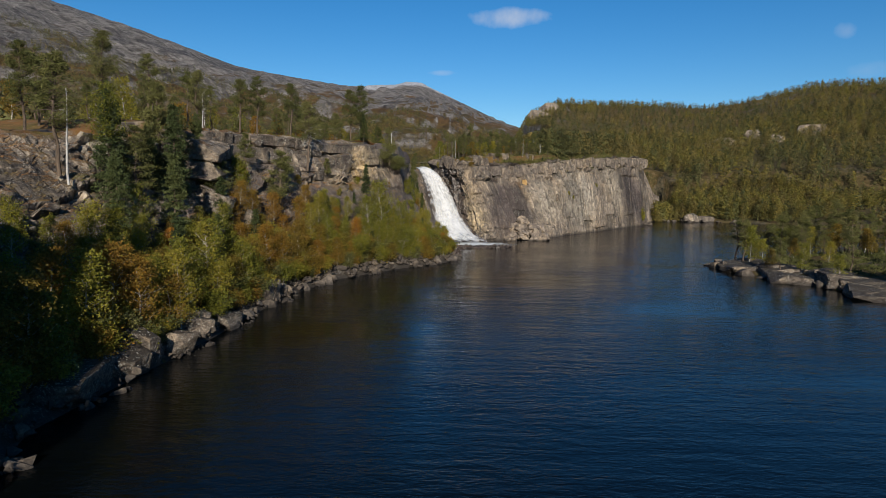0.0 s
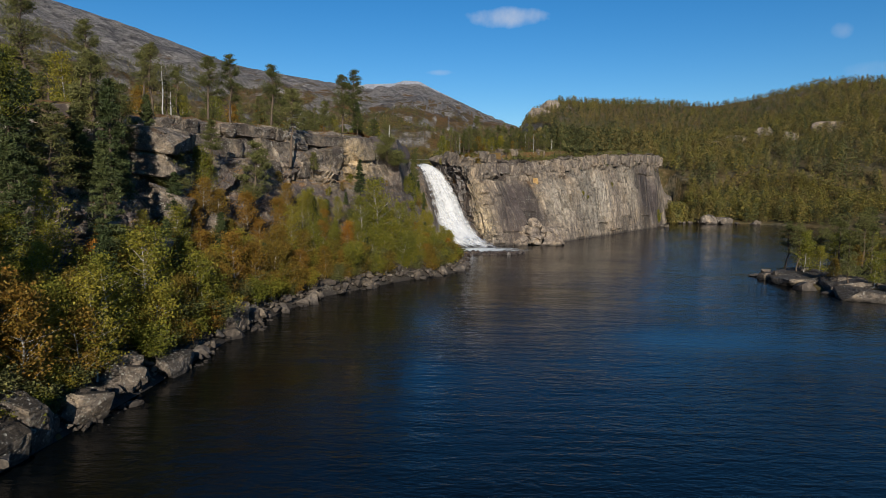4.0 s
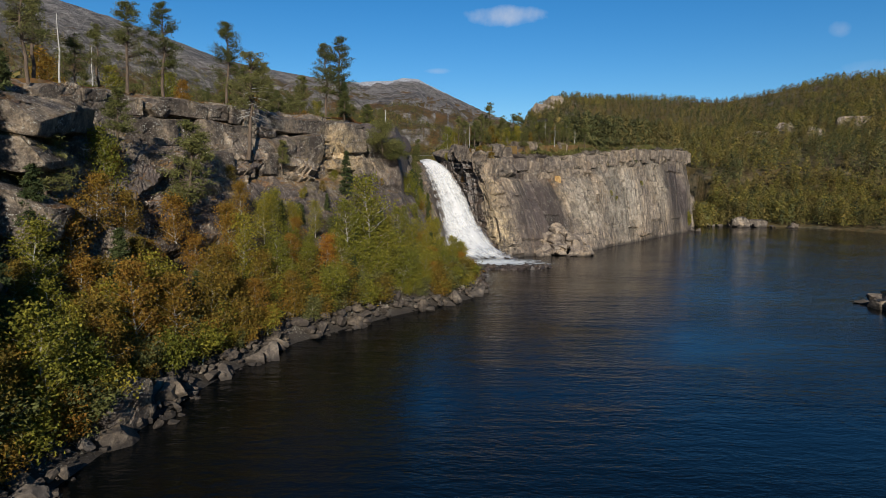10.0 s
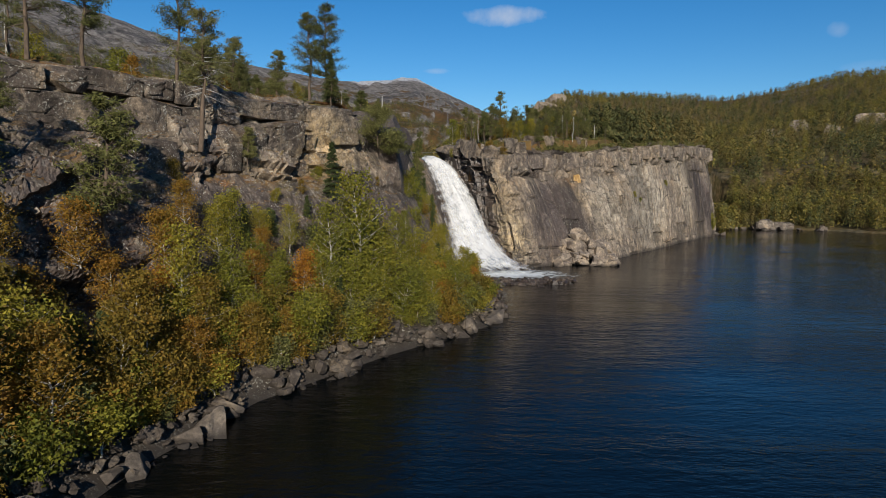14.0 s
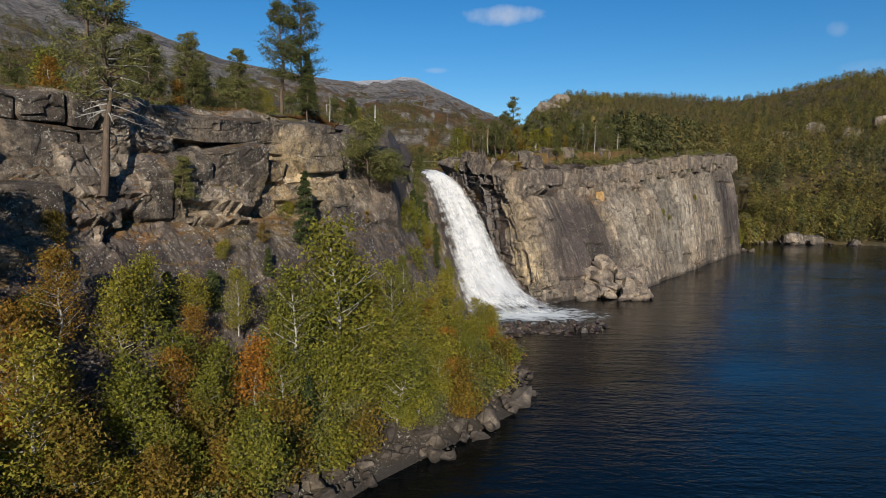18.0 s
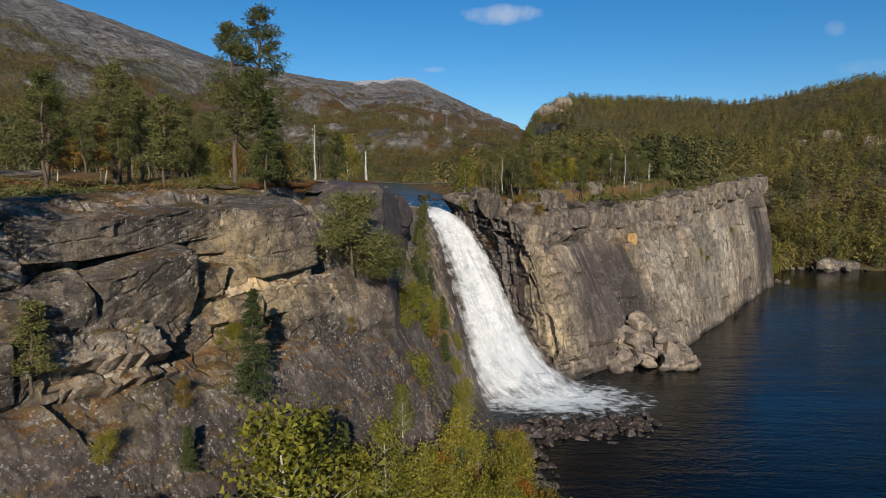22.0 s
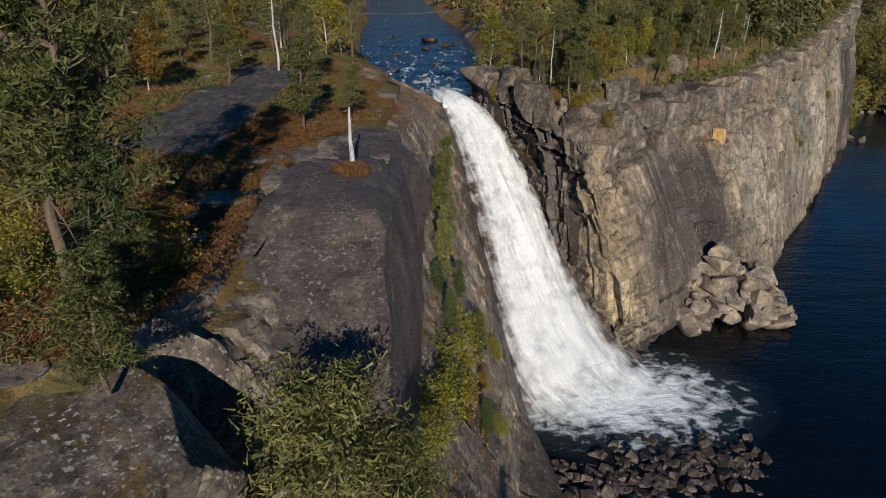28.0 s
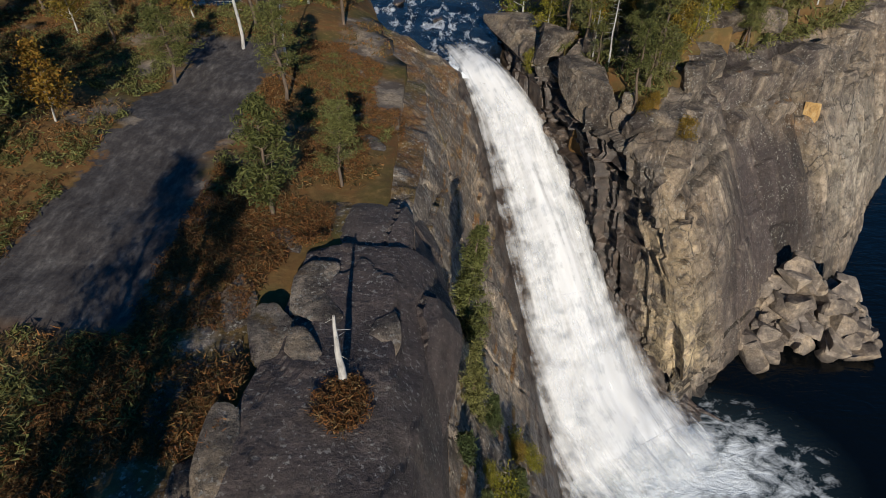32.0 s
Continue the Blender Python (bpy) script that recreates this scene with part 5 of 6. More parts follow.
# the fresh yellow flake under the capping blocks
def scar(x, y, z, wide, high):
    near = np.argmin(((RSHEET - np.array([x, y, z])) ** 2).sum(-1))
    c = RSHEET.reshape(-1, 3)[near]
    n = np.array([0.80, -0.58, 0.12])
    side, rise = np.array([0.58, 0.80, 0.0]), np.array([-0.10, 0.07, 0.99])
    rim = np.array([[-0.42, -0.5], [0.15, -0.58], [0.62, -0.40], [0.34, -0.06], [-0.12, 0.55], [-0.34, 0.62]])
    front = c + rim[:, :1] * wide * side + rim[:, 1:] * high * rise + n * (0.28 + 0.10 * np.cos(rim[:, :1] * 7))
    back = front - n * 1.4
    v = np.concatenate([front, back, (front.mean(0) + n * 0.10)[None]])
    k = len(rim)
    f = [(i, (i + 1) % k, 2 * k) for i in range(k)]
    f += [t for i in range(k) for t in (((i + 1) % k, i, k + i), ((i + 1) % k, k + i, k + (i + 1) % k))]
    return mesh_of("rock_flake", v, np.array(f), flake_paint, False)


k = Nodes("yellow_scar_rock")
grain = k.noise(k.scaled(k.world_pos(), (1, 1, 0.4)), 2.2, 7, 0.72)
flake_paint = k.done(k.ramp(grain, [(0.30, (0.14, 0.09, 0.05)), (0.46, (0.36, 0.22, 0.08)), (0.62, (0.44, 0.31, 0.15)), (0.8, (0.42, 0.36, 0.27))]), 0.85, k.bump(grain, 0.8, 0.12))
tagged(new("rock_flake", scar(38.3, 1.1, 18.2, 1.9, 3.0)), "fresh yellow rock flake on the cliff face", "rock flake")


# bare crags on the wooded hill
def crag(azimuth, r, half, seed, turn):
    a = radians(azimuth)
    x, y = EYE0[0] + r * math.sin(a), EYE0[1] + r * math.cos(a)
    rock_block(x, y, ground_z(x, y) + half[2] * 0.2, half, seed, mat_brow, "grey crag standing out of the hill forest", turn, (0, 0), 14, 5.0, 12, 0.08)


for spec in ((25.2, 505, (9, 5, 5), 61, 10), (26.6, 540, (13, 6, 7), 62, -10), (28.6, 560, (11, 6, 7), 63, 0), (30.8, 520, (10, 5, 6), 64, 20), (33.4, 545, (12, 6, 7), 66, -15),
             (8.6, 850, (17, 8, 9), 67, 0), (9.8, 860, (20, 8, 11), 68, 8), (9.2, 800, (16, 8, 8), 69, -6)):
    crag(*spec)


# ---- plants ----
rng = np.random.default_rng(7)


def tube(points, radii, sides=6):
    """Verts and quads of a tapered tube along points."""
    points, radii = np.asarray(points, float), np.asarray(radii, float)
    d = np.gradient(points, axis=0)
    d /= np.linalg.norm(d, axis=1, keepdims=True) + 1e-9
    ref = np.where(np.abs(d[:, 2:]) > 0.9, [[1.0, 0, 0]], [[0, 0, 1.0]])
    a = np.cross(d, ref)
    a /= np.linalg.norm(a, axis=1, keepdims=True) + 1e-9
    b = np.cross(d, a)
    ang = np.arange(sides) * 2 * math.pi / sides
    ring = points[:, None] + radii[:, None, None] * (np.cos(ang)[None, :, None] * a[:, None] + np.sin(ang)[None, :, None] * b[:, None])
    n = len(points)
    i = np.arange(n * sides).reshape(n, sides)
    j = np.roll(i, -1, 1)
    return ring.reshape(-1, 3), np.stack([i[:-1], j[:-1], j[1:], i[1:]], -1).reshape(-1, 4)


def joined(pieces):
    vs, fs, o = [], [], 0
    for v, f in pieces:
        vs.append(v)
        fs.append(f + o)
        o += len(v)
    return np.concatenate(vs), np.concatenate(fs)


def tufts(centres, spread, count, length, width, r, droop=0.0, flat=1.0):
    """Many small leaf blades round each centre: one triangle each."""
    n = len(centres) * count
    c = np.repeat(centres, count, 0) + r.normal(0, 1, (n, 3)) * np.array([1, 1, flat]) * np.repeat(np.broadcast_to(spread, (len(centres),)), count)[:, None]
    d = r.normal(0, 1, (n, 3))
    d[:, 2] = d[:, 2] * 0.7 - droop
    d /= np.linalg.norm(d, axis=1, keepdims=True)
    e = np.cross(d, r.normal(0, 1, (n, 3)))
    e /= np.linalg.norm(e, axis=1, keepdims=True) + 1e-9
    ln = length * r.uniform(0.6, 1.3, (n, 1))
    wd = width * r.uniform(0.6, 1.3, (n, 1))
    v = np.stack([c - d * ln * 0.5 + e * wd * 0.55, c + d * ln * 0.6, c - d * ln * 0.5 - e * wd * 0.55], 1)
    return v.reshape(-1, 3), np.arange(n * 3).reshape(n, 3)


def bent(h, r, lean=0.05, n=9):
    t = np.linspace(0, 1, n)
    w = np.cumsum(r.normal(0, lean, (n, 2)), 0) * h / n
    w -= w[0]
    return np.column_stack([w, t * h]), t


def make_tree(name, wood_mat, leaf_mat, wood, limbs, leaves, label, category, split=False, alive=999):
    t = tagged(new(name), label, category)
    part("trunk", mesh_of("trunk", *wood, wood_mat), t)
    if limbs and split:
        for i, tb in enumerate(limbs):
            part("limb", mesh_of("limb", *tb, wood_mat if i < alive else mat_dead), t, "" if i < alive else "bleached dead limb")
    elif limbs:
        tagged(part("branchwork", mesh_of("branchwork", *joined(limbs), wood_mat), t), kind="stuff")
    if leaves:
        part("crown", mesh_of("crown", *joined(leaves), leaf_mat, False), t)
    t.location = (0, 0, -500)
    return t


def limb(base, direction, length, r0, r, rise=0.25, n=4):
    t = np.linspace(0, 1, n)[:, None]
    d = np.array(direction) / np.linalg.norm(direction)
    p = base + d * length * t + np.array([0, 0, 1.0]) * rise * length * t ** 2 + np.cumsum(r.normal(0, 0.035 * length, (n, 3)), 0) * t
    return p, tube(p, r0 * (1 - 0.85 * t[:, 0]), 3)


def pine(seed, h, start, dens, blades, label, spread=1.0, dead=0, twig=1.0, split=False, big=1.0):
    r = np.random.default_rng(seed)
    p, t = bent(h, r, 0.10)
    wood = tube(p, 0.022 * h * 0.8 * (1 - t) ** 0.75 + 0.02, 8)
    limbs, tips, tw = [], [], []
    n = int(dens)
    for i in range(n + dead):
        is_dead = i >= n
        f = r.uniform(start, 0.99) if not is_dead else r.uniform(start - 0.02 if split else 0.18, start + 0.25)
        base = np.array([np.interp(f, t, p[:, c]) for c in range(3)])
        a = i * 2.4 + r.uniform(-0.5, 0.5)
        g = (f - start) / (1 - start)
        ln = h * 0.24 * spread * (max(0.0, 1 - g) ** 0.55 + 0.16) * r.uniform(0.6, 1.15) if not is_dead else h * r.uniform(0.10, 0.2)
        q, tb = limb(base, (math.cos(a), math.sin(a), 0.10 + 0.6 * max(g, 0) - (0.35 if is_dead else 0)), ln, 0.011 * h * 0.45, r, 0.18 if not is_dead else -0.15)
        limbs.append(tb)
        if is_dead:
            for s in (0.5, 0.75):
                b0 = q[int(s * 3)]
                limbs.append(limb(b0, r.normal(0, 1, 3) + (q[-1] - q[0]) / ln, ln * 0.4, 0.02, r, 0, 3)[1])
        else:
            for s in np.linspace(0.55, 1.0, 4):
                c = np.array([np.interp(s, np.linspace(0, 1, len(q)), q[:, k]) for k in range(3)])
                tips.append(c + r.normal(0, 0.05 * ln, 3) + np.array([0, 0, 0.1]))
                tw.append(0.16 + 0.085 * ln)
    tips = np.array(tips)
    leaves = [tufts(tips, np.array(tw) * twig, blades, 0.34 * big, 0.075 * big, r, -0.25, 0.42)]
    return make_tree("pine_tree", mat_bark, mat_needle, wood, limbs, leaves, label, "pine tree", split, n)


def spruce(seed, h, dens, blades, label):
    r = np.random.default_rng(seed)
    p, t = bent(h, r, 0.02)
    wood = tube(p, 0.014 * h * (1 - t) + 0.015, 7)
    limbs, tips, tw = [], [], []
    for i in range(int(dens)):
        f = r.uniform(0.08, 0.97)
        base = np.array([np.interp(f, t, p[:, c]) for c in range(3)])
        a = i * 2.4 + r.uniform(-0.4, 0.4)
        ln = h * 0.17 * (1 - f) ** 0.8 * r.uniform(0.7, 1.2) + 0.12
        q, tb = limb(base, (math.cos(a), math.sin(a), -0.22), ln, 0.018, r, 0.10, 4)
        limbs.append(tb)
        for s in (0.4, 0.7, 1.0):
            tips.append(q[0] + (q[-1] - q[0]) * s)
            tw.append(0.09 + 0.07 * ln)
    leaves = [tufts(np.array(tips), np.array(tw), blades, 0.30, 0.07, r, 0.35, 0.45)]
    return make_tree("spruce_tree", mat_bark, mat_spruce, wood, limbs, leaves, label, "spruce tree")


def birch(seed, h, dens, blades, leaf_mat, label, lean=0.12, name="birch_tree", wood_mat=None, width=1.0, low=0.1, big=1.0):
    r = np.random.default_rng(seed)
    limbs, tips = [], []
    p, t = bent(h, r, lean)
    wood = tube(p, 0.013 * h * (1 - t) ** 0.8 + 0.012, 7)
    for i in range(int(dens)):
        f = r.uniform(low, 0.98)
        base = np.array([np.interp(f, t, p[:, c]) for c in range(3)])
        a = i * 2.4 + r.uniform(-0.6, 0.6)
        ln = h * 0.27 * width * (math.sin(math.pi * min(1, 0.30 + 0.66 * f)) ** 0.7) * r.uniform(0.5, 1.15) + 0.2
        q, tb = limb(base, (math.cos(a), math.sin(a), r.uniform(0.3, 0.9)), ln, 0.006 * h * (1.1 - f) + 0.008, r, 0.1)
        limbs.append(tb)
        for s in np.linspace(0.35, 1.05, 5):
            tips.append(np.array([np.interp(s, np.linspace(0, 1, len(q)), q[:, k]) for k in range(3)]) + r.normal(0, 0.12, 3))
    leaves = [tufts(np.array(tips), 0.20 + 0.026 * h, blades, 0.205 * big, 0.16 * big, r, 0.2, 0.8)]
    return make_tree(name, wood_mat or mat_birch, leaf_mat, wood, limbs, leaves, label, "birch tree" if name == "birch_tree" else "rowan tree")


def snag(seed, h, branches, label, girth=0.014):
    r = np.random.default_rng(seed)
    p, t = bent(h, r, 0.05)
    wood = tube(p, girth * h * (1 - 0.8 * t) + 0.02, 8)
    limbs = []
    for i in range(branches):
        f = r.uniform(0.3, 0.98)
        base = np.array([np.interp(f, t, p[:, c]) for c in range(3)])
        a = i * 2.4
        limbs.append(limb(base, (math.cos(a), math.sin(a), r.uniform(-0.35, 0.1)), h * r.uniform(0.04, 0.16), 0.022, r, -0.1)[1])
    return make_tree("dead_tree", mat_dead, mat_dead, wood, limbs, [], label, "dead tree", True)


PINE_LABEL = "tall green pine with a reddish trunk on the rock shelf"
pines = [pine(101, 13, 0.34, 66, 24, PINE_LABEL, 0.74, 14), pine(102, 11, 0.30, 58, 24, PINE_LABEL, 0.78, 10),
         pine(103, 9, 0.28, 50, 26, "green pine rooted in the rock of the cliff", 0.95, 12), pine(104, 7, 0.22, 46, 26, "small green pine on mossy rock", 0.95, 4)]
pines_lo = [pine(111, 11, 0.30, 30, 18, "green pine in the wood above the cliff", 0.72, 3, 1.4, False, 1.25), pine(112, 9, 0.24, 28, 18, "green pine in the wood above the cliff", 0.8, 3, 1.4, False, 1.25),
            pine(113, 12, 0.40, 30, 18, "tall bare-stemmed pine in the wood above the cliff", 0.62, 5, 1.35, False, 1.25)]
gnarled = pine(121, 14.5, 0.42, 46, 30, "gnarled old pine with bare dead limbs on a cliff ledge", 0.8, 22, 1.0, True)
spruces = [spruce(131, 9, 150, 18, "slim dark green spruce"), spruce(132, 6, 110, 18, "small dark green spruce on the bank")]
GREEN, GOLD, RUST = "birch with yellow-green autumn leaves on the bank", "birch with golden autumn leaves on the bank", "rowan with rust-orange leaves on the bank"
birches = [birch(141, 9.5, 64, 13, mat_leaf_green, GREEN), birch(142, 7.5, 58, 13, mat_leaf_green, GREEN, 0.18), birch(143, 5.5, 50, 13, mat_leaf_green, GREEN, 0.2, width=1.4, low=0.03)]
golds = [birch(151, 8.5, 62, 13, mat_leaf_gold, GOLD), birch(152, 6, 54, 13, mat_leaf_gold, GOLD, 0.2, width=1.4, low=0.03)]
rusts = [birch(161, 6, 52, 13, mat_leaf_rust, RUST, 0.2, "rowan_tree", width=1.2, low=0.03)]
birches_lo = [birch(171, 8, 26, 16, mat_leaf_green, "yellow-green birch among the pines", big=1.3), birch(172, 7, 26, 16, mat_leaf_gold, "golden birch among the pines", big=1.3)]
shrubs = [birch(191 + k, 2.4, 30, 16, m, "low leafy shrub among the shore stones", 0.3, "shrub", width=1.9, low=0.02, big=0.8) for k, m in enumerate((mat_leaf_green, mat_leaf_gold, mat_needle))]
for sh in shrubs:
    tagged(sh, category="shrub")
snags = [snag(181, 9, 46, "bleached dead pine with short bare branches"), snag(182, 11, 34, "bleached dead pine with short bare branches")]
stump = snag(183, 3.7, 6, "pale broken dead trunk on the rock dome", 0.045)
spreading = pine(122, 4.6, 0.08, 64, 34, "low spreading pine on the cliff brow", 2.6, 2, 1.25)
slim = pine(123, 10.5, 0.16, 80, 22, "slim pine with a straight trunk in the cleft beside the fall", 0.42, 6, 0.9)
protos = [spreading, slim] + shrubs + pines + pines_lo + [gnarled] + spruces + birches + golds + rusts + birches_lo + snags + [stump]


SKIN = np.full((600, 1240), -99.0)
for g in (LSHEET, RSHEET, DOME):
    q = g.reshape(-1, 3)
    a, b = ((q[:, 0] + 130) / 0.5).astype(int), ((q[:, 1] + 420) / 0.5).astype(int)
    m = (a >= 0) & (a < 600) & (b >= 0) & (b < 1240)
    np.maximum.at(SKIN, (a[m], b[m]), q[m, 2])


def sheet_z(x, y):
    """Height of the rock sheets near a place, and None where there is none."""
    a, b = int((x + 130) / 0.5), int((y + 420) / 0.5)
    z = SKIN[max(a - 1, 0):a + 2, max(b - 1, 0):b + 2]
    return float(z.max()) if z.size and z.max() > -50 else None


def surface(x, y):
    z = ground_z(x, y)
    s = sheet_z(x, y)
    return z if s is None else max(z, s)


def plant(proto, x, y, z=None, size=1.0, turn=None, lean=(0, 0), group=""):
    z = surface(x, y) if z is None else z
    turn = float(rng.uniform(0, 360)) if turn is None else turn
    ob = copy_thing(proto, pose(x, y, z - 0.12, lean[0], lean[1], turn))
    ob.scale = (size, size, size * float(rng.uniform(0.92, 1.1)))
    return tagged(ob, group=group)


# named trees of the left shelf and cliff
SHELF, BANK, WOOD = "pines on the rock shelf", "birches on the left bank", "trees above the right cliff"
plant(pines[0], -16.1, -61.0, size=1.02, turn=20, group=SHELF)
plant(pines[1], -13.1, -62.6, size=1.16, turn=130, group=SHELF)
plant(spruces[0], -12.4, -63.5, size=0.85, group=SHELF)
plant(gnarled, -20.3, -92.0, 21.4, 1.0, 75)
plant(spreading, -5.2, -66.2, 23.4, 1.0, 40)
plant(spreading, -2.9, -65.4, 22.2, 0.72, 200)
plant(slim, -1.2, -33.2, 16.8, 1.0, 15)
plant(slim, -0.9, -38.8, 15.0, 0.8, 95)
plant(slim, -33.8, -134, 15.5, 1.5, 60)
plant(stump, -6.7, -45.6, turn=10)
for x, y, k, s in ((-20, -9, 0, 1.15), (-15.6, -12, 1, 0.7), (-35.6, -150.5, 1, 0.95), (-38.4, -102.5, 0, 0.9), (-46, -82.5, 0, 1.0), (-24, 9.5, 1, 0.95), (60, 40, 0, 0.7), (98, 84, 1, 0.6)):
    plant(snags[k], x, y, size=s)
for x, y, k, s in ((-12.3, -33, 3, 0.95), (-9, -29, 2, 0.62), (-23.8, -15.5, 2, 0.8), (-14.3, -19, 1, 0.7), (-31, -28, 1, 0.8), (-19, -68, 3, 0.9), 
                   (-11.7, -67, 3, 0.7), (-26, -84, 0, 0.9), (-30, -95, 1, 1.0), (-32, -100, 0, 0.85), (-35, -113, 0, 0.8), (-40, -121, 1, 1.0), (-29, -56, 0, 0.95),
                    (-43, -128, 0, 1.1), (-46, -150, 0, 1.0), (-50, -137, 1, 1.0), (-33, -126, 1, 1.0)):
    plant(pines[k], x, y, size=s, group=SHELF)
# on the face and its ledges
for x, y, z, k, s in ((-22.2, -106.2, 12.4, 2, 1.3), (-17.5, -86, 20, 3, 0.6), (-27, -112, 22, 3, 0.8)):
    plant(pines[k], x, y, z, s)
for x, y, z, k, s in ((-1.4, -42, 15.5, 1, 0.9), (-0.6, -36, 13, 1, 0.8), (-10, -73, 9.5, 1, 0.9), (-14.5, -88, 10, 1, 1.0), (-32, -128, 12, 0, 1.15), (-33, -135, 14, 0, 1.25), (-24, -134, 5, 0, 1.1), (-22.5, -121, 5.5, 0, 1.0)):
    plant(spruces[k], x, y, z, s)
for x, y, z, k, s in ((-0.5, -60.7, 4.4, 0, 0.95), (-5.0, -86.5, 4.2, 0, 1.5), (-33.3, -146, 22.4, 0, 0.9), (0.3, -45.5, 11.5, 1, 0.7), (-0.8, -50, 13, 2, 1.0), (0.4, -48, 9, 4, 0.9), (-1.6, -56, 16, 2, 0.8), (-18.2, -60.5, 28.2, 0, 0.55), (-12.6, -59.5, 28.4, 4, 0.6), (-13, -73.5, 17.5, 2, 0.5), (-28, -113, 16, 1, 0.9), (0.2, -41, 11, 2, 0.9), (1.5, -37, 9, 2, 0.7), (14, -15, 25, 2, 0.4), (-13.6, -58, 28.4, 2, 0.5)):
    plant((birches + golds)[k] if y != -15 else golds[1], x, y, z, s)
plant(golds[1], 17.5, -15.5, 23.5, 0.5)
plant(birches[1], -9.5, -97, None, 0.95, 300, (0, 52), BANK)
for x, y, kind, s in ((-5.5, -77.5, birches[0], 0.62), (-1.7, -76.2, birches[0], 0.72), (0.7, -75.2, birches[1], 0.85), (-3.4, -77.2, birches[1], 0.7), (1.6, -70.5, rusts[0], 0.7), (3.4, -69, birches[1], 0.9), (8.8, -62, golds[1], 0.6), (-9.8, -77, spruces[0], 0.8)):
    plant(kind, x, y, None, s, group=BANK)

# the first five stand out of view on the added headland, to shade the bank
for x, y, k, s in ((-22, -212, 0, 1.6), (-19.5, -207, 0, 1.3), (-23, -204, 0, 1.5), (-21.5, -200, 0, 1.4), (-26, -198, 0, 1.4), (-27.5, -140, 0, 1.45), (-30.5, -133, 0, 1.5), (-26.5, -126, 0, 1.2), (-33, -146, 0, 1.5), (-29, -152, 0, 1.3), (-24.5, -146, 1, 1.5), (-32, -121, 0, 1.1), (-36, -139, 0, 1.3)):
    plant(spruces[k], x, y, size=s)
for x, y, k, s in ((-31.5, -142, 1, 1.15), (-34.5, -129, 0, 0.95), (-29, -120, 2, 1.0), (-37, -150, 0, 1.1)):
    plant(pines[k], x, y, size=s)

def face_at(y, z, grid=LSHEET):
    """The place on a rock sheet nearest to a height at y."""
    d = (grid[..., 1] - y) ** 2 + (grid[..., 2] - z) ** 2
    return [float(v) for v in grid.reshape(-1, 3)[np.argmin(d)]]


for y, z, kind, s in ((-80, 17, 4, 0.26), (-73, 19, 2, 0.26), (-66, 18, 4, 0.20), (-85, 16, 2, 0.3), (-96, 18, 4, 0.4), (-100, 13, 2, 0.5), (-44, 11, 4, 0.30), (-42, 16, 2, 0.28), (-38, 12, 4, 0.34), (-36, 8, 2, 0.4), (-46, 8, 2, 0.4), (-112, 19, 4, 0.5), (-120, 17, 2, 0.5), (-126, 19, 4, 0.5)):
    plant((birches + golds)[kind], *face_at(y, z), size=s, group="bushes on the left cliff")
for y, z, s in ((-82, 14, 0.45), (-92, 12, 0.7), (-45, 17, 0.6), (-41, 12, 0.7), (-38, 16, 0.6), (-48, 10, 0.6), (-75, 9, 0.8)):
    plant(spruces[1], *face_at(y, z), size=s, group="small spruces on the left cliff")
for x, y, z, s in ((55, 14, 15, 0.3), (56.5, 15.5, 13.5, 0.25), (72, 32, 18, 0.3), (28, -2, 24.5, 0.4), (102, 70, 3, 0.9), (104, 72, 2, 0.8)):
    plant(birches[2], *face_at(y, z, RSHEET), size=s, group="bushes on the right cliff")

# the wood along the left bank
count = 0
bank_spots = []
for _ in range(4000):
    y = float(rng.uniform(-215, -58))
    s0, f0 = np.interp(y, LEFT[:, 0], LEFT[:, 1]), np.interp(y, LEFT[:, 0], LEFT[:, 3])
    x = float(rng.uniform(f0 - 2.0, s0 - (2.2 if y < -95 else 3.0)))
    if all((x - px) ** 2 + (y - py) ** 2 > 3.6 for px, py in bank_spots):
        bank_spots.append((x, y))
        gold_share = float(np.interp(y, (-200, -130, -108, -98, -80), (0.45, 0.5, 0.75, 0.25, 0.05)))
        u = rng.uniform()
        kinds = golds if u < gold_share else birches
        if u < 0.05:
            kinds = rusts
        elif u > 0.95:
            kinds = spruces
        if -106 < y < -84 and rng.uniform() < 0.15:
            continue
        if y > -92 and rng.uniform() < (0.55 if x < f0 + 3 else 0.08):
            continue
        plant(kinds[int(rng.integers(len(kinds)))], x, y, size=float(rng.uniform(0.6, 1.1)) * (0.7 if y > -84 else 1.0) * (0.75 if x < f0 + 3 else 1.0), group=BANK)
        count += 1
        if count >= 255:
            break

# low shrubs over the shore stones
for i in range(230):
    y = float(rng.uniform(-190, -64))
    s0, f0 = np.interp(y, LEFT[:, 0], LEFT[:, 1]), np.interp(y, LEFT[:, 0], LEFT[:, 3])
    x = float(s0 - 1.3 - abs(rng.normal(0, 0.28)) * (s0 - f0))
    plant(shrubs[int(rng.integers(3))], x, y, None, float(rng.uniform(0.7, 1.5)), group="shrubs along the left shore")
for x, y, k, s in ((-33, -60, 0, 0.8), (-30, -49, 1, 0.85), (-34, -44, 0, 0.85), (-27.5, -58, 1, 0.7), (-31, -37, 2, 0.8), (-36, -33, 1, 0.9), (-29, -66, 2, 0.9), (-38, -52, 1, 0.9), (-28, -44, 3, 0.7), (-35, -24, 2, 0.8)):
    plant(pines[k], x, y, size=s, group=SHELF)

# pines and birches of the left shelf, further in
distant = []


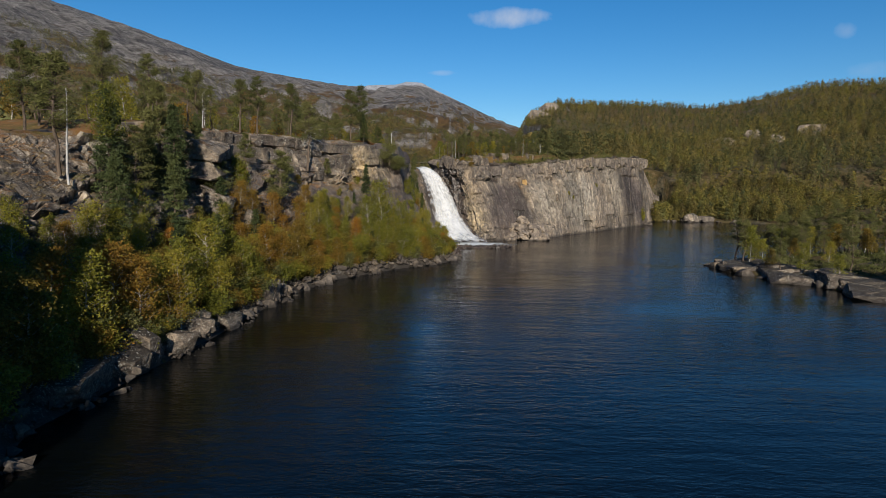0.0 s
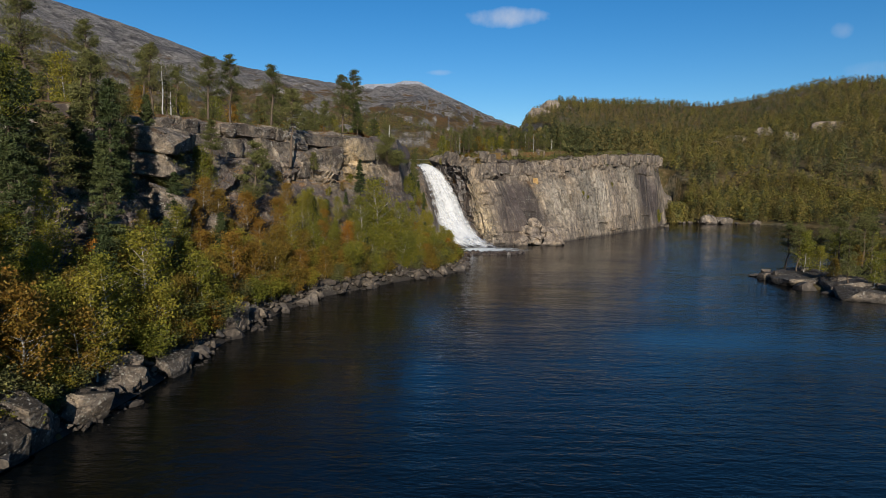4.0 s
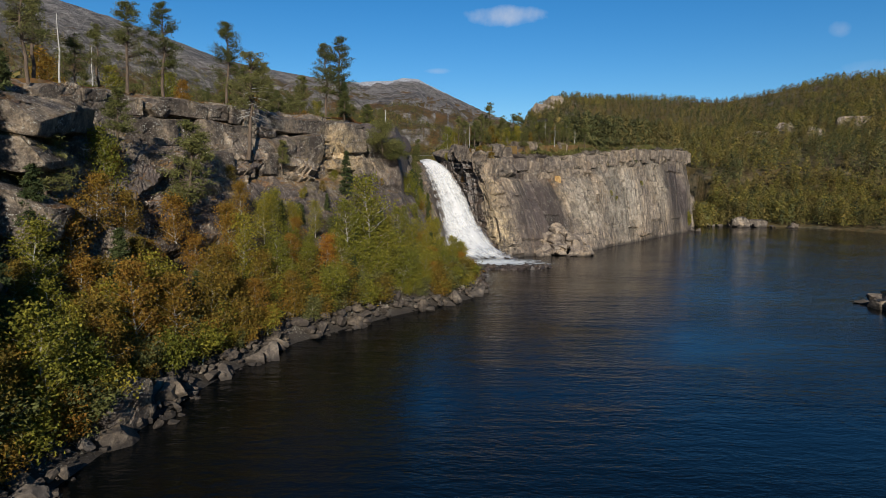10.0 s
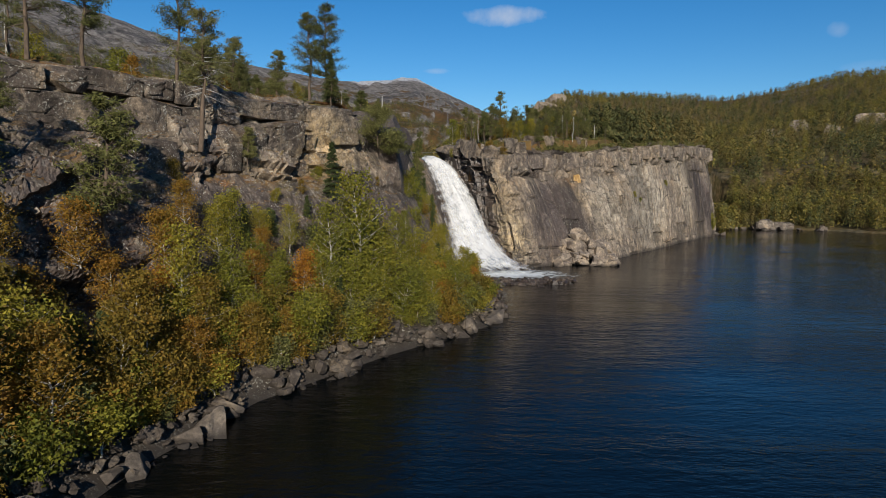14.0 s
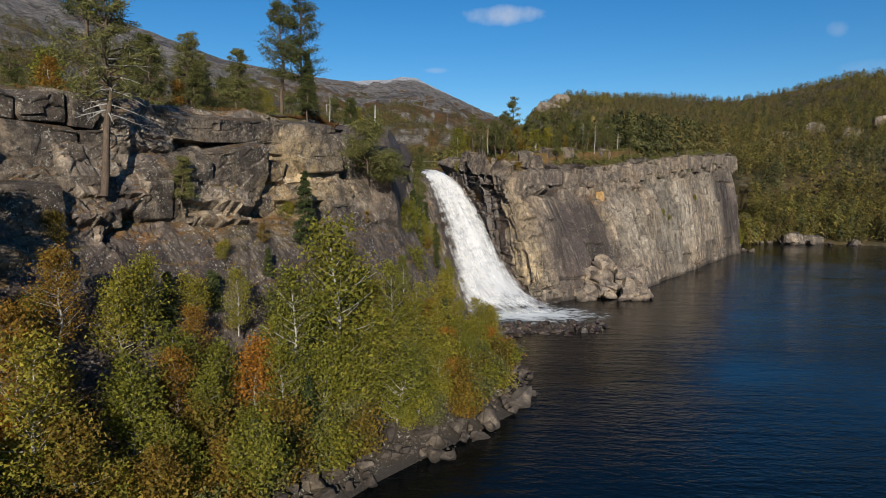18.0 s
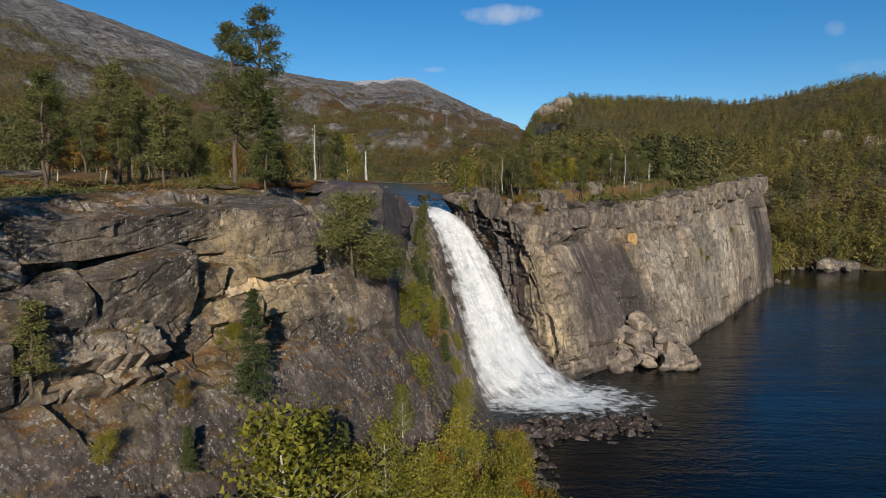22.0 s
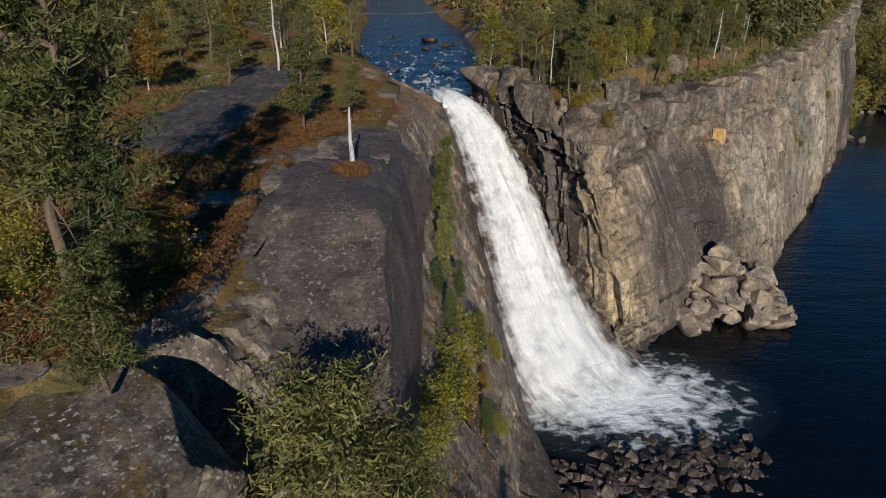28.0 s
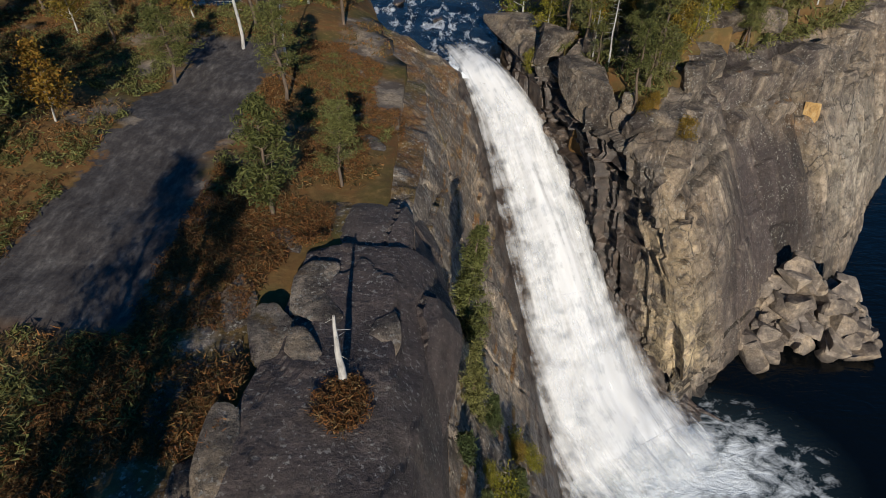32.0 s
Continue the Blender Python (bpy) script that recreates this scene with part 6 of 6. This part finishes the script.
def scatter(n, box, far_from, kinds, size, group, keep=lambda x, y: True, gap_edge=True):
    spots = []
    for _ in range(n * 30):
        x, y = float(rng.uniform(box[0], box[1])), float(rng.uniform(box[2], box[3]))
        if not keep(x, y) or any((x - a) ** 2 + (y - b) ** 2 < far_from ** 2 for a, b in spots):
            continue
        spots.append((x, y))
        if math.hypot(x - 2, y + 62) > 90 and group != "trees on the right spit":
            distant.append((x, y))
            continue
        plant(kinds[int(rng.integers(len(kinds)))], x, y, ground_z(x, y) if gap_edge else surface(x, y), float(rng.uniform(*size)), group=group)
        if len(spots) >= n:
            break


def clear_slab(x, y):
    """The bare strip of rock on the left shelf stays open."""
    return not (abs(x + 19) < 5 and -44 < y < -6) and not (-19 < x < -4 and -62 < y < -6)


mixed = pines_lo + pines_lo + birches_lo
scatter(115, (-85, -4, -150, 60), 3.6, mixed, (0.7, 1.1), "wood on the left shelf",
        lambda x, y: x < left_edge(y) - (9 if y < -78 else 24) and clear_slab(x, y) and abs(x - river_mid(y)) > river_half(y) + 3)
scatter(95, (-78, -8, -10, 115), 3.4, mixed, (0.7, 1.1), "wood on the left shelf", lambda x, y: x < river_mid(y) - river_half(y) - 3 and clear_slab(x, y))


def behind_right(x, y, off=2.6):
    d = gap(np.array([x]), np.array([y]), R_TOP[:, :2], False)[0]
    if x < 27 and y < np.interp(x, R_TOP[:, 0], R_TOP[:, 1]) + 4.5:
        return False
    return d > off and y > np.interp(x, R_TOP[:, 0], R_TOP[:, 1]) + off and x > river_mid(y) + river_half(y) + 3


scatter(175, (4, 108, -6, 140), 3.4, mixed, (0.6, 1.0), WOOD, behind_right)
scatter(170, (8, 106, -16, 100), 1.5, pines_lo + pines_lo + birches_lo + [snags[0]], (0.35, 0.8), WOOD,
        lambda x, y: behind_right(x, y, 0.9) and gap(np.array([x]), np.array([y]), R_TOP[:, :2], False)[0] < 11, False)
scatter(120, (10, 66, -14, 42), 1.3, pines_lo + pines_lo + birches_lo, (0.3, 0.75), WOOD,
        lambda x, y: behind_right(x, y, 1.0) and gap(np.array([x]), np.array([y]), R_TOP[:, :2], False)[0] < 10, False)
scatter(60, (10, 70, -18, 50), 1.2, birches[2:] + golds[1:] + [spruces[1]], (0.16, 0.34), "bushes along the right cliff top",
        lambda x, y: behind_right(x, y, 0.7) and gap(np.array([x]), np.array([y]), R_TOP[:, :2], False)[0] < 7, False)
scatter(62, (78, 140, -124, -50), 2.6, pines_lo + birches_lo, (0.6, 0.95), "trees on the right spit",
        lambda x, y: not inside(np.array([x]), np.array([y]), LAKE)[0] and gap(np.array([x]), np.array([y]), LAKE)[0] > 3)
scatter(30, (80, 114, -80, -44), 2.3, pines_lo + pines_lo + birches_lo[1:], (0.7, 1.15), "trees on the right spit",
        lambda x, y: not inside(np.array([x]), np.array([y]), LAKE)[0] and gap(np.array([x]), np.array([y]), LAKE)[0] > 2)
scatter(45, (112, 200, 80, 150), 4, birches_lo + birches_lo + pines_lo[:1], (0.8, 1.2), "birches on the far shore",
        lambda x, y: not inside(np.array([x]), np.array([y]), LAKE)[0] and gap(np.array([x]), np.array([y]), LAKE)[0] > 3 and x > 114 + 0.2 * (y - 90))
for p in protos:
    for o in (*p.children_recursive, p):
        bpy.data.objects.remove(o)


def far_wood(name, n, box, keep, label, size, seed, tris=44, mat=None, spots=None, leaf=1.0):
    """A wood too far off to count: one mesh of many small ragged crowns."""
    r = np.random.default_rng(seed)
    x, y = r.uniform(box[0], box[1], n * 6), r.uniform(box[2], box[3], n * 6)
    m = keep(x, y)
    x, y = x[m][:n], y[m][:n]
    if spots is not None:
        x, y = np.array(spots).T
    i = np.clip(np.searchsorted(gx, x) - 1, 0, len(gx) - 2)
    j = np.clip(np.searchsorted(gy, y) - 1, 0, len(gy) - 2)
    u, v = (x - gx[i]) / (gx[i + 1] - gx[i]), (y - gy[j]) / (gy[j + 1] - gy[j])
    z = (GZ[j, i] * (1 - u) + GZ[j, i + 1] * u) * (1 - v) + (GZ[j + 1, i] * (1 - u) + GZ[j + 1, i + 1] * u) * v
    k = len(x)
    h = r.uniform(size[0], size[1], k)
    wide = h * r.uniform(0.22, 0.46, k)
    f = r.uniform(0.12, 1.0, (k, tris))
    a = r.uniform(0, 2 * math.pi, (k, tris))
    rad = wide[:, None] * np.sqrt(r.uniform(0.25, 1, (k, tris))) * np.clip(1.06 - f, 0, 1) ** 0.5 * (1.0 + 0.35 * np.sin(f * 19 + a * 2))
    c = np.stack([x[:, None] + rad * np.cos(a), y[:, None] + rad * np.sin(a), z[:, None] + h[:, None] * f], -1)
    s = (h[:, None] * r.uniform(0.05, 0.115, (k, tris)) * leaf)[..., None]
    out = np.stack([np.cos(a), np.sin(a), 0.35 + 0.8 * f], -1) + r.normal(0, 0.28, (k, tris, 3))
    d1 = np.cross(out, r.normal(0, 1, (k, tris, 3)))
    d1 /= np.linalg.norm(d1, axis=-1, keepdims=True)
    d2 = np.cross(out, d1)
    d2 /= np.linalg.norm(d2, axis=-1, keepdims=True)
    q = np.stack([c - d1 * s, c + d2 * s * 0.8, c + d1 * s], 2).reshape(-1, 3)
    foot = np.stack([x, y, z - 0.5], -1)
    w = (0.016 * h)[:, None] * np.array([[1.0, 0.3, 0]])
    tv = np.stack([foot + w, np.stack([x, y, z + h * 0.55], -1), foot - w], 1).reshape(-1, 3)
    ob = new(name, mesh_of(name, np.concatenate([q, tv]), np.arange(len(q) + len(tv)).reshape(-1, 3), mat or mat_wood_far, False))
    own = r.uniform(0, 1, k)
    set_values(ob.data, tree=np.concatenate([np.repeat(own, tris * 3), np.repeat(own, 3)]))
    return tagged(ob, label, "forest", kind="stuff")


def dry(x, y):
    return ~inside(x, y, LAKE) & ((np.abs(x - river_mid(y)) > river_half(y) + 4) | (y > 700))


far_wood("far_shelf_wood", 1, (0, 1, 0, 1), dry, "pines and birches further up the river", (6.5, 10.5), 21, 260, None, distant, 0.5)
far_wood("hill_forest", 8500, (100, 1100, 60, 900),
         lambda x, y: dry(x, y) & (np.hypot(x - 6, y + 170) < 1020) & (np.degrees(np.arctan2(x - 6, y + 170)) > 6) & ((x > 118) | (y > 135)),
         "dense pine and birch forest on the hillside", (4.5, 9), 3)
far_wood("valley_forest", 3200, (-420, 130, 60, 620),
         lambda x, y: dry(x, y) & (y > np.interp(x, (-420, -60, -20, 110), (50, 95, 70, 130))), "mixed forest along the upper lake", (6, 11), 4)
far_wood("shelf_forest", 1400, (-330, -60, -260, 120),
         lambda x, y: dry(x, y) & (x < left_edge(y) - 32) & (x < -80), "pine wood on the left shelf", (7, 12), 5)
far_wood("spit_forest", 900, (90, 420, -330, 60), lambda x, y: dry(x, y) & (gap(x, y, LAKE) > 12) & ((y < -115) | (x > 125)), "pine wood behind the right shore", (8, 13), 6)
far_wood("shore_birchwood", 420, (112, 300, 84, 260), lambda x, y: dry(x, y) & (gap(x, y, LAKE) > 4) & (gap(x, y, LAKE) < 60) & (x > 116 + 0.2 * (y - 90)), "golden birch wood along the far shore", (6, 11), 8, 150, mat_wood_gold, None, 0.55)
far_wood("hill_birchwood", 1500, (60, 1000, 120, 900), lambda x, y: dry(x, y) & (vnoise(np.stack([x * 0.012, y * 0.012, 0 * x], 1), 66) > 0.2) & (np.hypot(x - 6, y + 170) < 1000) & (np.degrees(np.arctan2(x - 6, y + 170)) > 5), "golden birches scattered through the hill forest", (7, 11), 9, 44, mat_wood_gold)


# ---- heath and low shrubs on the shelves ----
def tuft_field(name, n, box, keep, count, size, mat, label, seed):
    r = np.random.default_rng(seed)
    x, y = r.uniform(box[0], box[1], n * 8), r.uniform(box[2], box[3], n * 8)
    m = keep(x, y)
    x, y = x[m][:n], y[m][:n]
    z = np.array([surface(a, b) for a, b in zip(x, y)])
    c = np.stack([x, y, z + size * 0.25], 1)
    v, f = tufts(c, size * 0.5, count, size * 0.85, size * 0.16, r, -0.6, 0.4)
    return tagged(new(name, mesh_of(name, v, f, mat, False)), label, "heath", kind="stuff")


def patchy(x, y, s, cut, seed):
    return vnoise(np.stack([x * s, y * s, 0 * x], 1), seed) > cut


def off_slab(x, y):
    a = x + 19
    bare = (np.abs(a + 1.6) < 4.0) & (np.abs(y + 25) < 18)
    dome = (np.abs(x + 7) < 3.8) & (y > -66) & (y < -36)
    return ~bare & ~dome & ((x < -9) | (y > -30))


def shelf(x, y):
    return (x < left_edge(y) - 2.5) & off_slab(x, y) & (np.abs(x - river_mid(y)) > river_half(y) + 2)


tuft_field("heath", 7000, (-48, -5, -105, 30), lambda x, y: shelf(x, y) & patchy(x, y, 0.22, -0.15, 12), 14, 0.42, mat_heath, "rust and brown autumn heath on the shelf", 41)
tuft_field("green_heath", 1900, (-48, -5, -105, 30), lambda x, y: shelf(x, y) & patchy(x, y, 0.18, 0.1, 15), 30, 0.5, mat_needle, "low green juniper and bilberry on the shelf", 42)
def cliff_brow(x, y):
    back = y - np.interp(x, R_TOP[:, 0], R_TOP[:, 1])
    return (back > np.where(x < 27, 5.0, 0.6)) & (back < 18) & (x > 8)


tuft_field("cliff_heath", 1300, (8, 100, -18, 90), lambda x, y: cliff_brow(x, y) & patchy(x, y, 0.2, 0.0, 18), 14, 0.6, mat_heath, "brown and gold heath along the cliff top", 43)
tuft_field("cliff_shrubs", 4200, (8, 100, -18, 90), lambda x, y: cliff_brow(x, y) & patchy(x, y, 0.25, -0.5, 19), 18, 0.8, mat_needle, "low green juniper along the cliff top", 44)
far_wood("near_hill_forest", 1500, (108, 430, 96, 430), lambda x, y: dry(x, y) & (gap(x, y, LAKE) > 6) & (x > 112 + 0.15 * (y - 90)), "pine and birch forest at the foot of the hill", (7, 13), 14, 140, None, None, 0.55)
far_wood("foothill_birchwood", 650, (108, 430, 96, 430), lambda x, y: dry(x, y) & (gap(x, y, LAKE) > 5) & (x > 112 + 0.15 * (y - 90)), "golden birches at the foot of the hill", (6, 11), 24, 140, mat_wood_gold, None, 0.55)
far_wood("fell_forest", 15000, (-900, 130, 300, 1350), lambda x, y: dry(x, y) & (np.hypot(x, y) > 330) & (np.hypot(x, y) < 1250) & patchy(x, y, 0.008, -0.45, 71), "birch and pine wood on the lower fell side", (6, 10), 15, 14, None, None, 1.3)

tuft_field("spit_heath", 1600, (74, 140, -130, -48), lambda x, y: ~inside(x, y, LAKE) & (gap(x, y, LAKE) > 9) & patchy(x, y, 0.2, -0.5, 28), 18, 0.9, mat_needle, "low juniper and heath on the rocky spit", 46)
tuft_field("moss_patch", 110, (-7.6, -5.4, -48.0, -45.4), lambda x, y: np.hypot(x + 6.6, (y + 46.7) * 0.8) < 1.0, 22, 0.30, mat_rust, "rust-red moss beside the broken trunk", 47)

tuft_field("ledge_heath", 7000, (-18.5, -5, -66, -6), lambda x, y: (x < left_edge(y) - 1.5) & off_slab(x, y) & patchy(x, y, 0.30, -0.3, 12), 16, 0.30, mat_rust, "rust-brown heather between the bare slabs", 48)
tuft_field("shelf_bilberry", 3000, (-45, -18, -70, 0), lambda x, y: off_slab(x, y) & patchy(x, y, 0.25, -0.2, 33), 14, 0.45, mat_needle, "olive bilberry scrub on the shelf", 49)

tuft_field("rust_heath", 6500, (-48, -16, -70, 30), lambda x, y: shelf(x, y) & patchy(x, y, 0.14, -0.2, 52), 18, 0.34, mat_rust, "rust-red heather on the shelf", 50)
far_wood("lakehead_forest", 3600, (-240, 110, 265, 950), lambda x, y: dry(x, y) & patchy(x, y, 0.02, -0.5, 73), "mixed forest at the head of the upper lake", (6, 11), 27, 22, None, None, 1.2)


# ---- loose rock ----
stones = [mesh_of("stone", *cut_rock(300 + k, (0.55, 0.46, f * 0.55), 9, 6, 7.0, 0.02, (0.42, 0.80)), mat_boulder, False)
          for k, f in enumerate((0.7, 0.8, 0.55, 0.9, 0.65, 0.75, 0.5, 0.85, 0.6, 0.7, 0.95, 0.8))]
heap_stones = [mesh_of("stone", *cut_rock(320 + k, (0.55, 0.48, 0.45), 9, 6, 9.0, 0.0, (0.46, 0.85)), mat_heap, False) for k in range(6)]
pebbles = [mesh_of("stone", *cut_rock(330 + k, (0.55, 0.46, f * 0.55), 9, 3, 7.0, 0.02, (0.42, 0.80)), mat_boulder, False) for k, f in enumerate((0.7, 0.8, 0.55, 0.9, 0.65, 0.75))]
loose = []


def rubble(x, y, z, size, mesh=None):
    """A stone too small to count: kept for the joined rest."""
    me = pebbles[int(rng.integers(len(pebbles)))]
    m = pose(x, y, z, float(rng.uniform(-25, 25)), float(rng.uniform(-25, 25)), float(rng.uniform(0, 360))) @ Matrix.Diagonal((size, size, size, 1))
    co = np.empty(len(me.vertices) * 3, np.float32)
    me.vertices.foreach_get("co", co)
    w = np.array(m)
    loose.append((co.reshape(-1, 3) @ w[:3, :3].T + w[:3, 3], STONE_FACES))


STONE_FACES = np.array([list(q.vertices) for q in pebbles[0].polygons])


def boulder(x, y, z, size, group, label="grey angular boulder at the water's edge", wet=False):
    kinds = heap_stones if group == PILE else stones
    ob = new("boulder", kinds[int(rng.integers(len(kinds)))])
    ob.matrix_world = pose(x, y, z, float(rng.uniform(-25, 25)), float(rng.uniform(-25, 25)), float(rng.uniform(0, 360))) @ Matrix.Diagonal((size * float(rng.uniform(0.8, 1.4)), size, size * float(rng.uniform(0.6, 1.05)), 1))
    return tagged(ob, label, "boulder", group)


SHORE, PILE = "boulders along the left shore", "boulders below the right cliff"
n = 0
while n < 1900:
    y = float(rng.uniform(-205, -62))
    s0 = np.interp(y, LEFT[:, 0], LEFT[:, 1])
    big = rng.uniform() < 0.10
    sz = float(rng.uniform(1.7, 3.0) if big else 0.35 + 1.3 * rng.uniform() ** 2)
    x = float(s0 - abs(rng.normal(0, 1)) * (1.6 if n < 130 else 3.4) + 0.7 + 0.9 * math.sin(y * 0.43) + 0.6 * math.sin(y * 1.21))
    (boulder if n < 130 else rubble)(x, y, max(-0.1, surface(x, y)) + sz * 0.08, sz if n < 130 else sz * 0.58, *([SHORE] if n < 130 else []))
    n += 1
for x, y, z, s in ((-17.2, -132, 0.5, 3.8), (-18.8, -129.5, 1.3, 3.2), (-21.8, -148, 1.2, 5.0), (-20, -144, 0.6, 3.4), (-21.6, -152, 1.0, 4.0), (-18.8, -140, 0.6, 2.8), (-22.4, -157, 0.9, 4.2), (11.4, -74.3, 0.0, 3.6), (8.4, -71, 0.9, 2.6), (10.5, -67, 0.7, 2.4)):
    boulder(x, y, z, s, SHORE, "large pale grey boulder on the lake shore")
# the fan of broken blocks under the right wall
for i in range(150):
    a = rng.uniform()
    x, y = 29 + 14.5 * a + float(rng.normal(0, 0.8)), -17.8 + float(rng.uniform(0, 1)) * 7.0 + 0.25 * a
    back = (y + 17.8) / 7.0
    z = max(0.0, back * 7.4 * (1 - abs(a - 0.52) * 1.5)) + float(rng.uniform(0, 0.6))
    z = z if i < 100 else z * 0.45
    boulder(x, y, z, float(rng.uniform(1.0, 3.3)), PILE, "pale grey broken block in a rockfall heap")
for x, y, z, s in ((30, -18, 0.6, 3.0), (42, -17.5, 0.5, 3.2), (40.5, -15, 2.4, 3.8), (36, -14, 4.2, 4.0)):
    boulder(x, y, z, s, PILE, "large pale block of a rockfall heap")
stuff = tagged(new("shore_rubble", mesh_of("shore_rubble", *joined(loose), mat_boulder, False)), "grey broken stones along the lake shore", "rubble", kind="stuff")
# wet rubble spit in front of the fall
loose.clear()
for i in range(800):
    a = float(rng.uniform(0, 1))
    x, y = 8.5 + 20.5 * a, -42.8 + 4.0 * a + float(rng.normal(0, 1.6)) - 1.0
    if i % 3 == 0:
        x, y = float(rng.uniform(8, 14)), float(rng.uniform(-66, -44))
    rubble(x, y, float(rng.uniform(-0.35, 0.12)), float(0.35 + 1.5 * rng.uniform() ** 2.5))
tagged(new("wet_rubble", mesh_of("wet_rubble", *joined(loose), mat_wet, False)), "dark wet stones heaped below the fall", "rubble", kind="stuff")
for x, y, s in ((74.5, -80, 4.5), (77, -76, 3.4), (77, -87, 5), (80, -95, 5.5), (83, -103, 4.6), (86, -112, 5.5), (90, -120, 6), (82, -72, 4), (135, 99, 6), (142, 101, 7), (150, 101, 4.5), (160, 99, 5), (104, 70, 4), (128, 98, 4)):
    for _ in range(3):
        boulder(x + float(rng.normal(0, 2.2)), y + float(rng.normal(0, 2.2)), float(rng.uniform(0, 0.6)), s * float(rng.uniform(0.35, 0.8)), "rocks on the far shores", "flat grey rock on the lake shore")

# cable across the river
a, b = Vector((-23.5, 63, 30.2)), Vector((8.5, 85, 30.2))
pts = [a.lerp(b, t / 16) - Vector((0, 0, 1.2 * 4 * (t / 16) * (1 - t / 16))) for t in range(17)]
v, f = tube(np.array([list(p) for p in pts]), np.full(17, 0.07), 5)
tagged(new("cable", mesh_of("cable", v, f, mat_steel)), "thin steel cable sagging across the river", "cable")

# pool on the shelf
v = np.array([[-26.2 + 2.9 * math.cos(a) * (1 + 0.15 * math.sin(3 * a)), 1.8 + 1.7 * math.sin(a) * (1 + 0.2 * math.cos(2 * a)), 0] for a in np.linspace(0, 2 * math.pi, 25)[:-1]])
zp = max(surface(float(a), float(b)) for a, b, _ in v) + 0.05
bm = bmesh.new()
bm.faces.new([bm.verts.new((a, b, zp)) for a, b, _ in v])
me = bpy.data.meshes.new("pond")
bm.to_mesh(me)
bm.free()
me.materials.append(mat_lake)
tagged(new("pond", me), "small dark pool on the heath", "pond", kind="structure")
wet_stones = [mesh_of("river_rock", *cut_rock(360 + k, (0.62, 0.5, 0.26), 8, 7, 4.5, 0.04, (0.5, 0.85)), mat_wet, False) for k in range(4)]
for x, y, s in ((-3, 14, 1.5), (-8.5, 20, 1.8), (-1.5, 26, 1.4), (-9, 36, 2.2), (-4, 42, 1.8), (0.5, 48, 2.6), (-3, 54, 3.4), (-12, 58, 2.2)):
    ob = new("river_rock", wet_stones[int(rng.integers(4))])
    ob.matrix_world = pose(x, y, float(np.interp(y, (0, 12, 40, 95), (23.8, 24.3, 25.0, 25.6))) + 0.1, 0, 0, float(rng.uniform(0, 360))) @ Matrix.Diagonal((s, s, s, 1))
    tagged(ob, "dark wet rock in the rapids", "river rock", "rocks in the rapids")
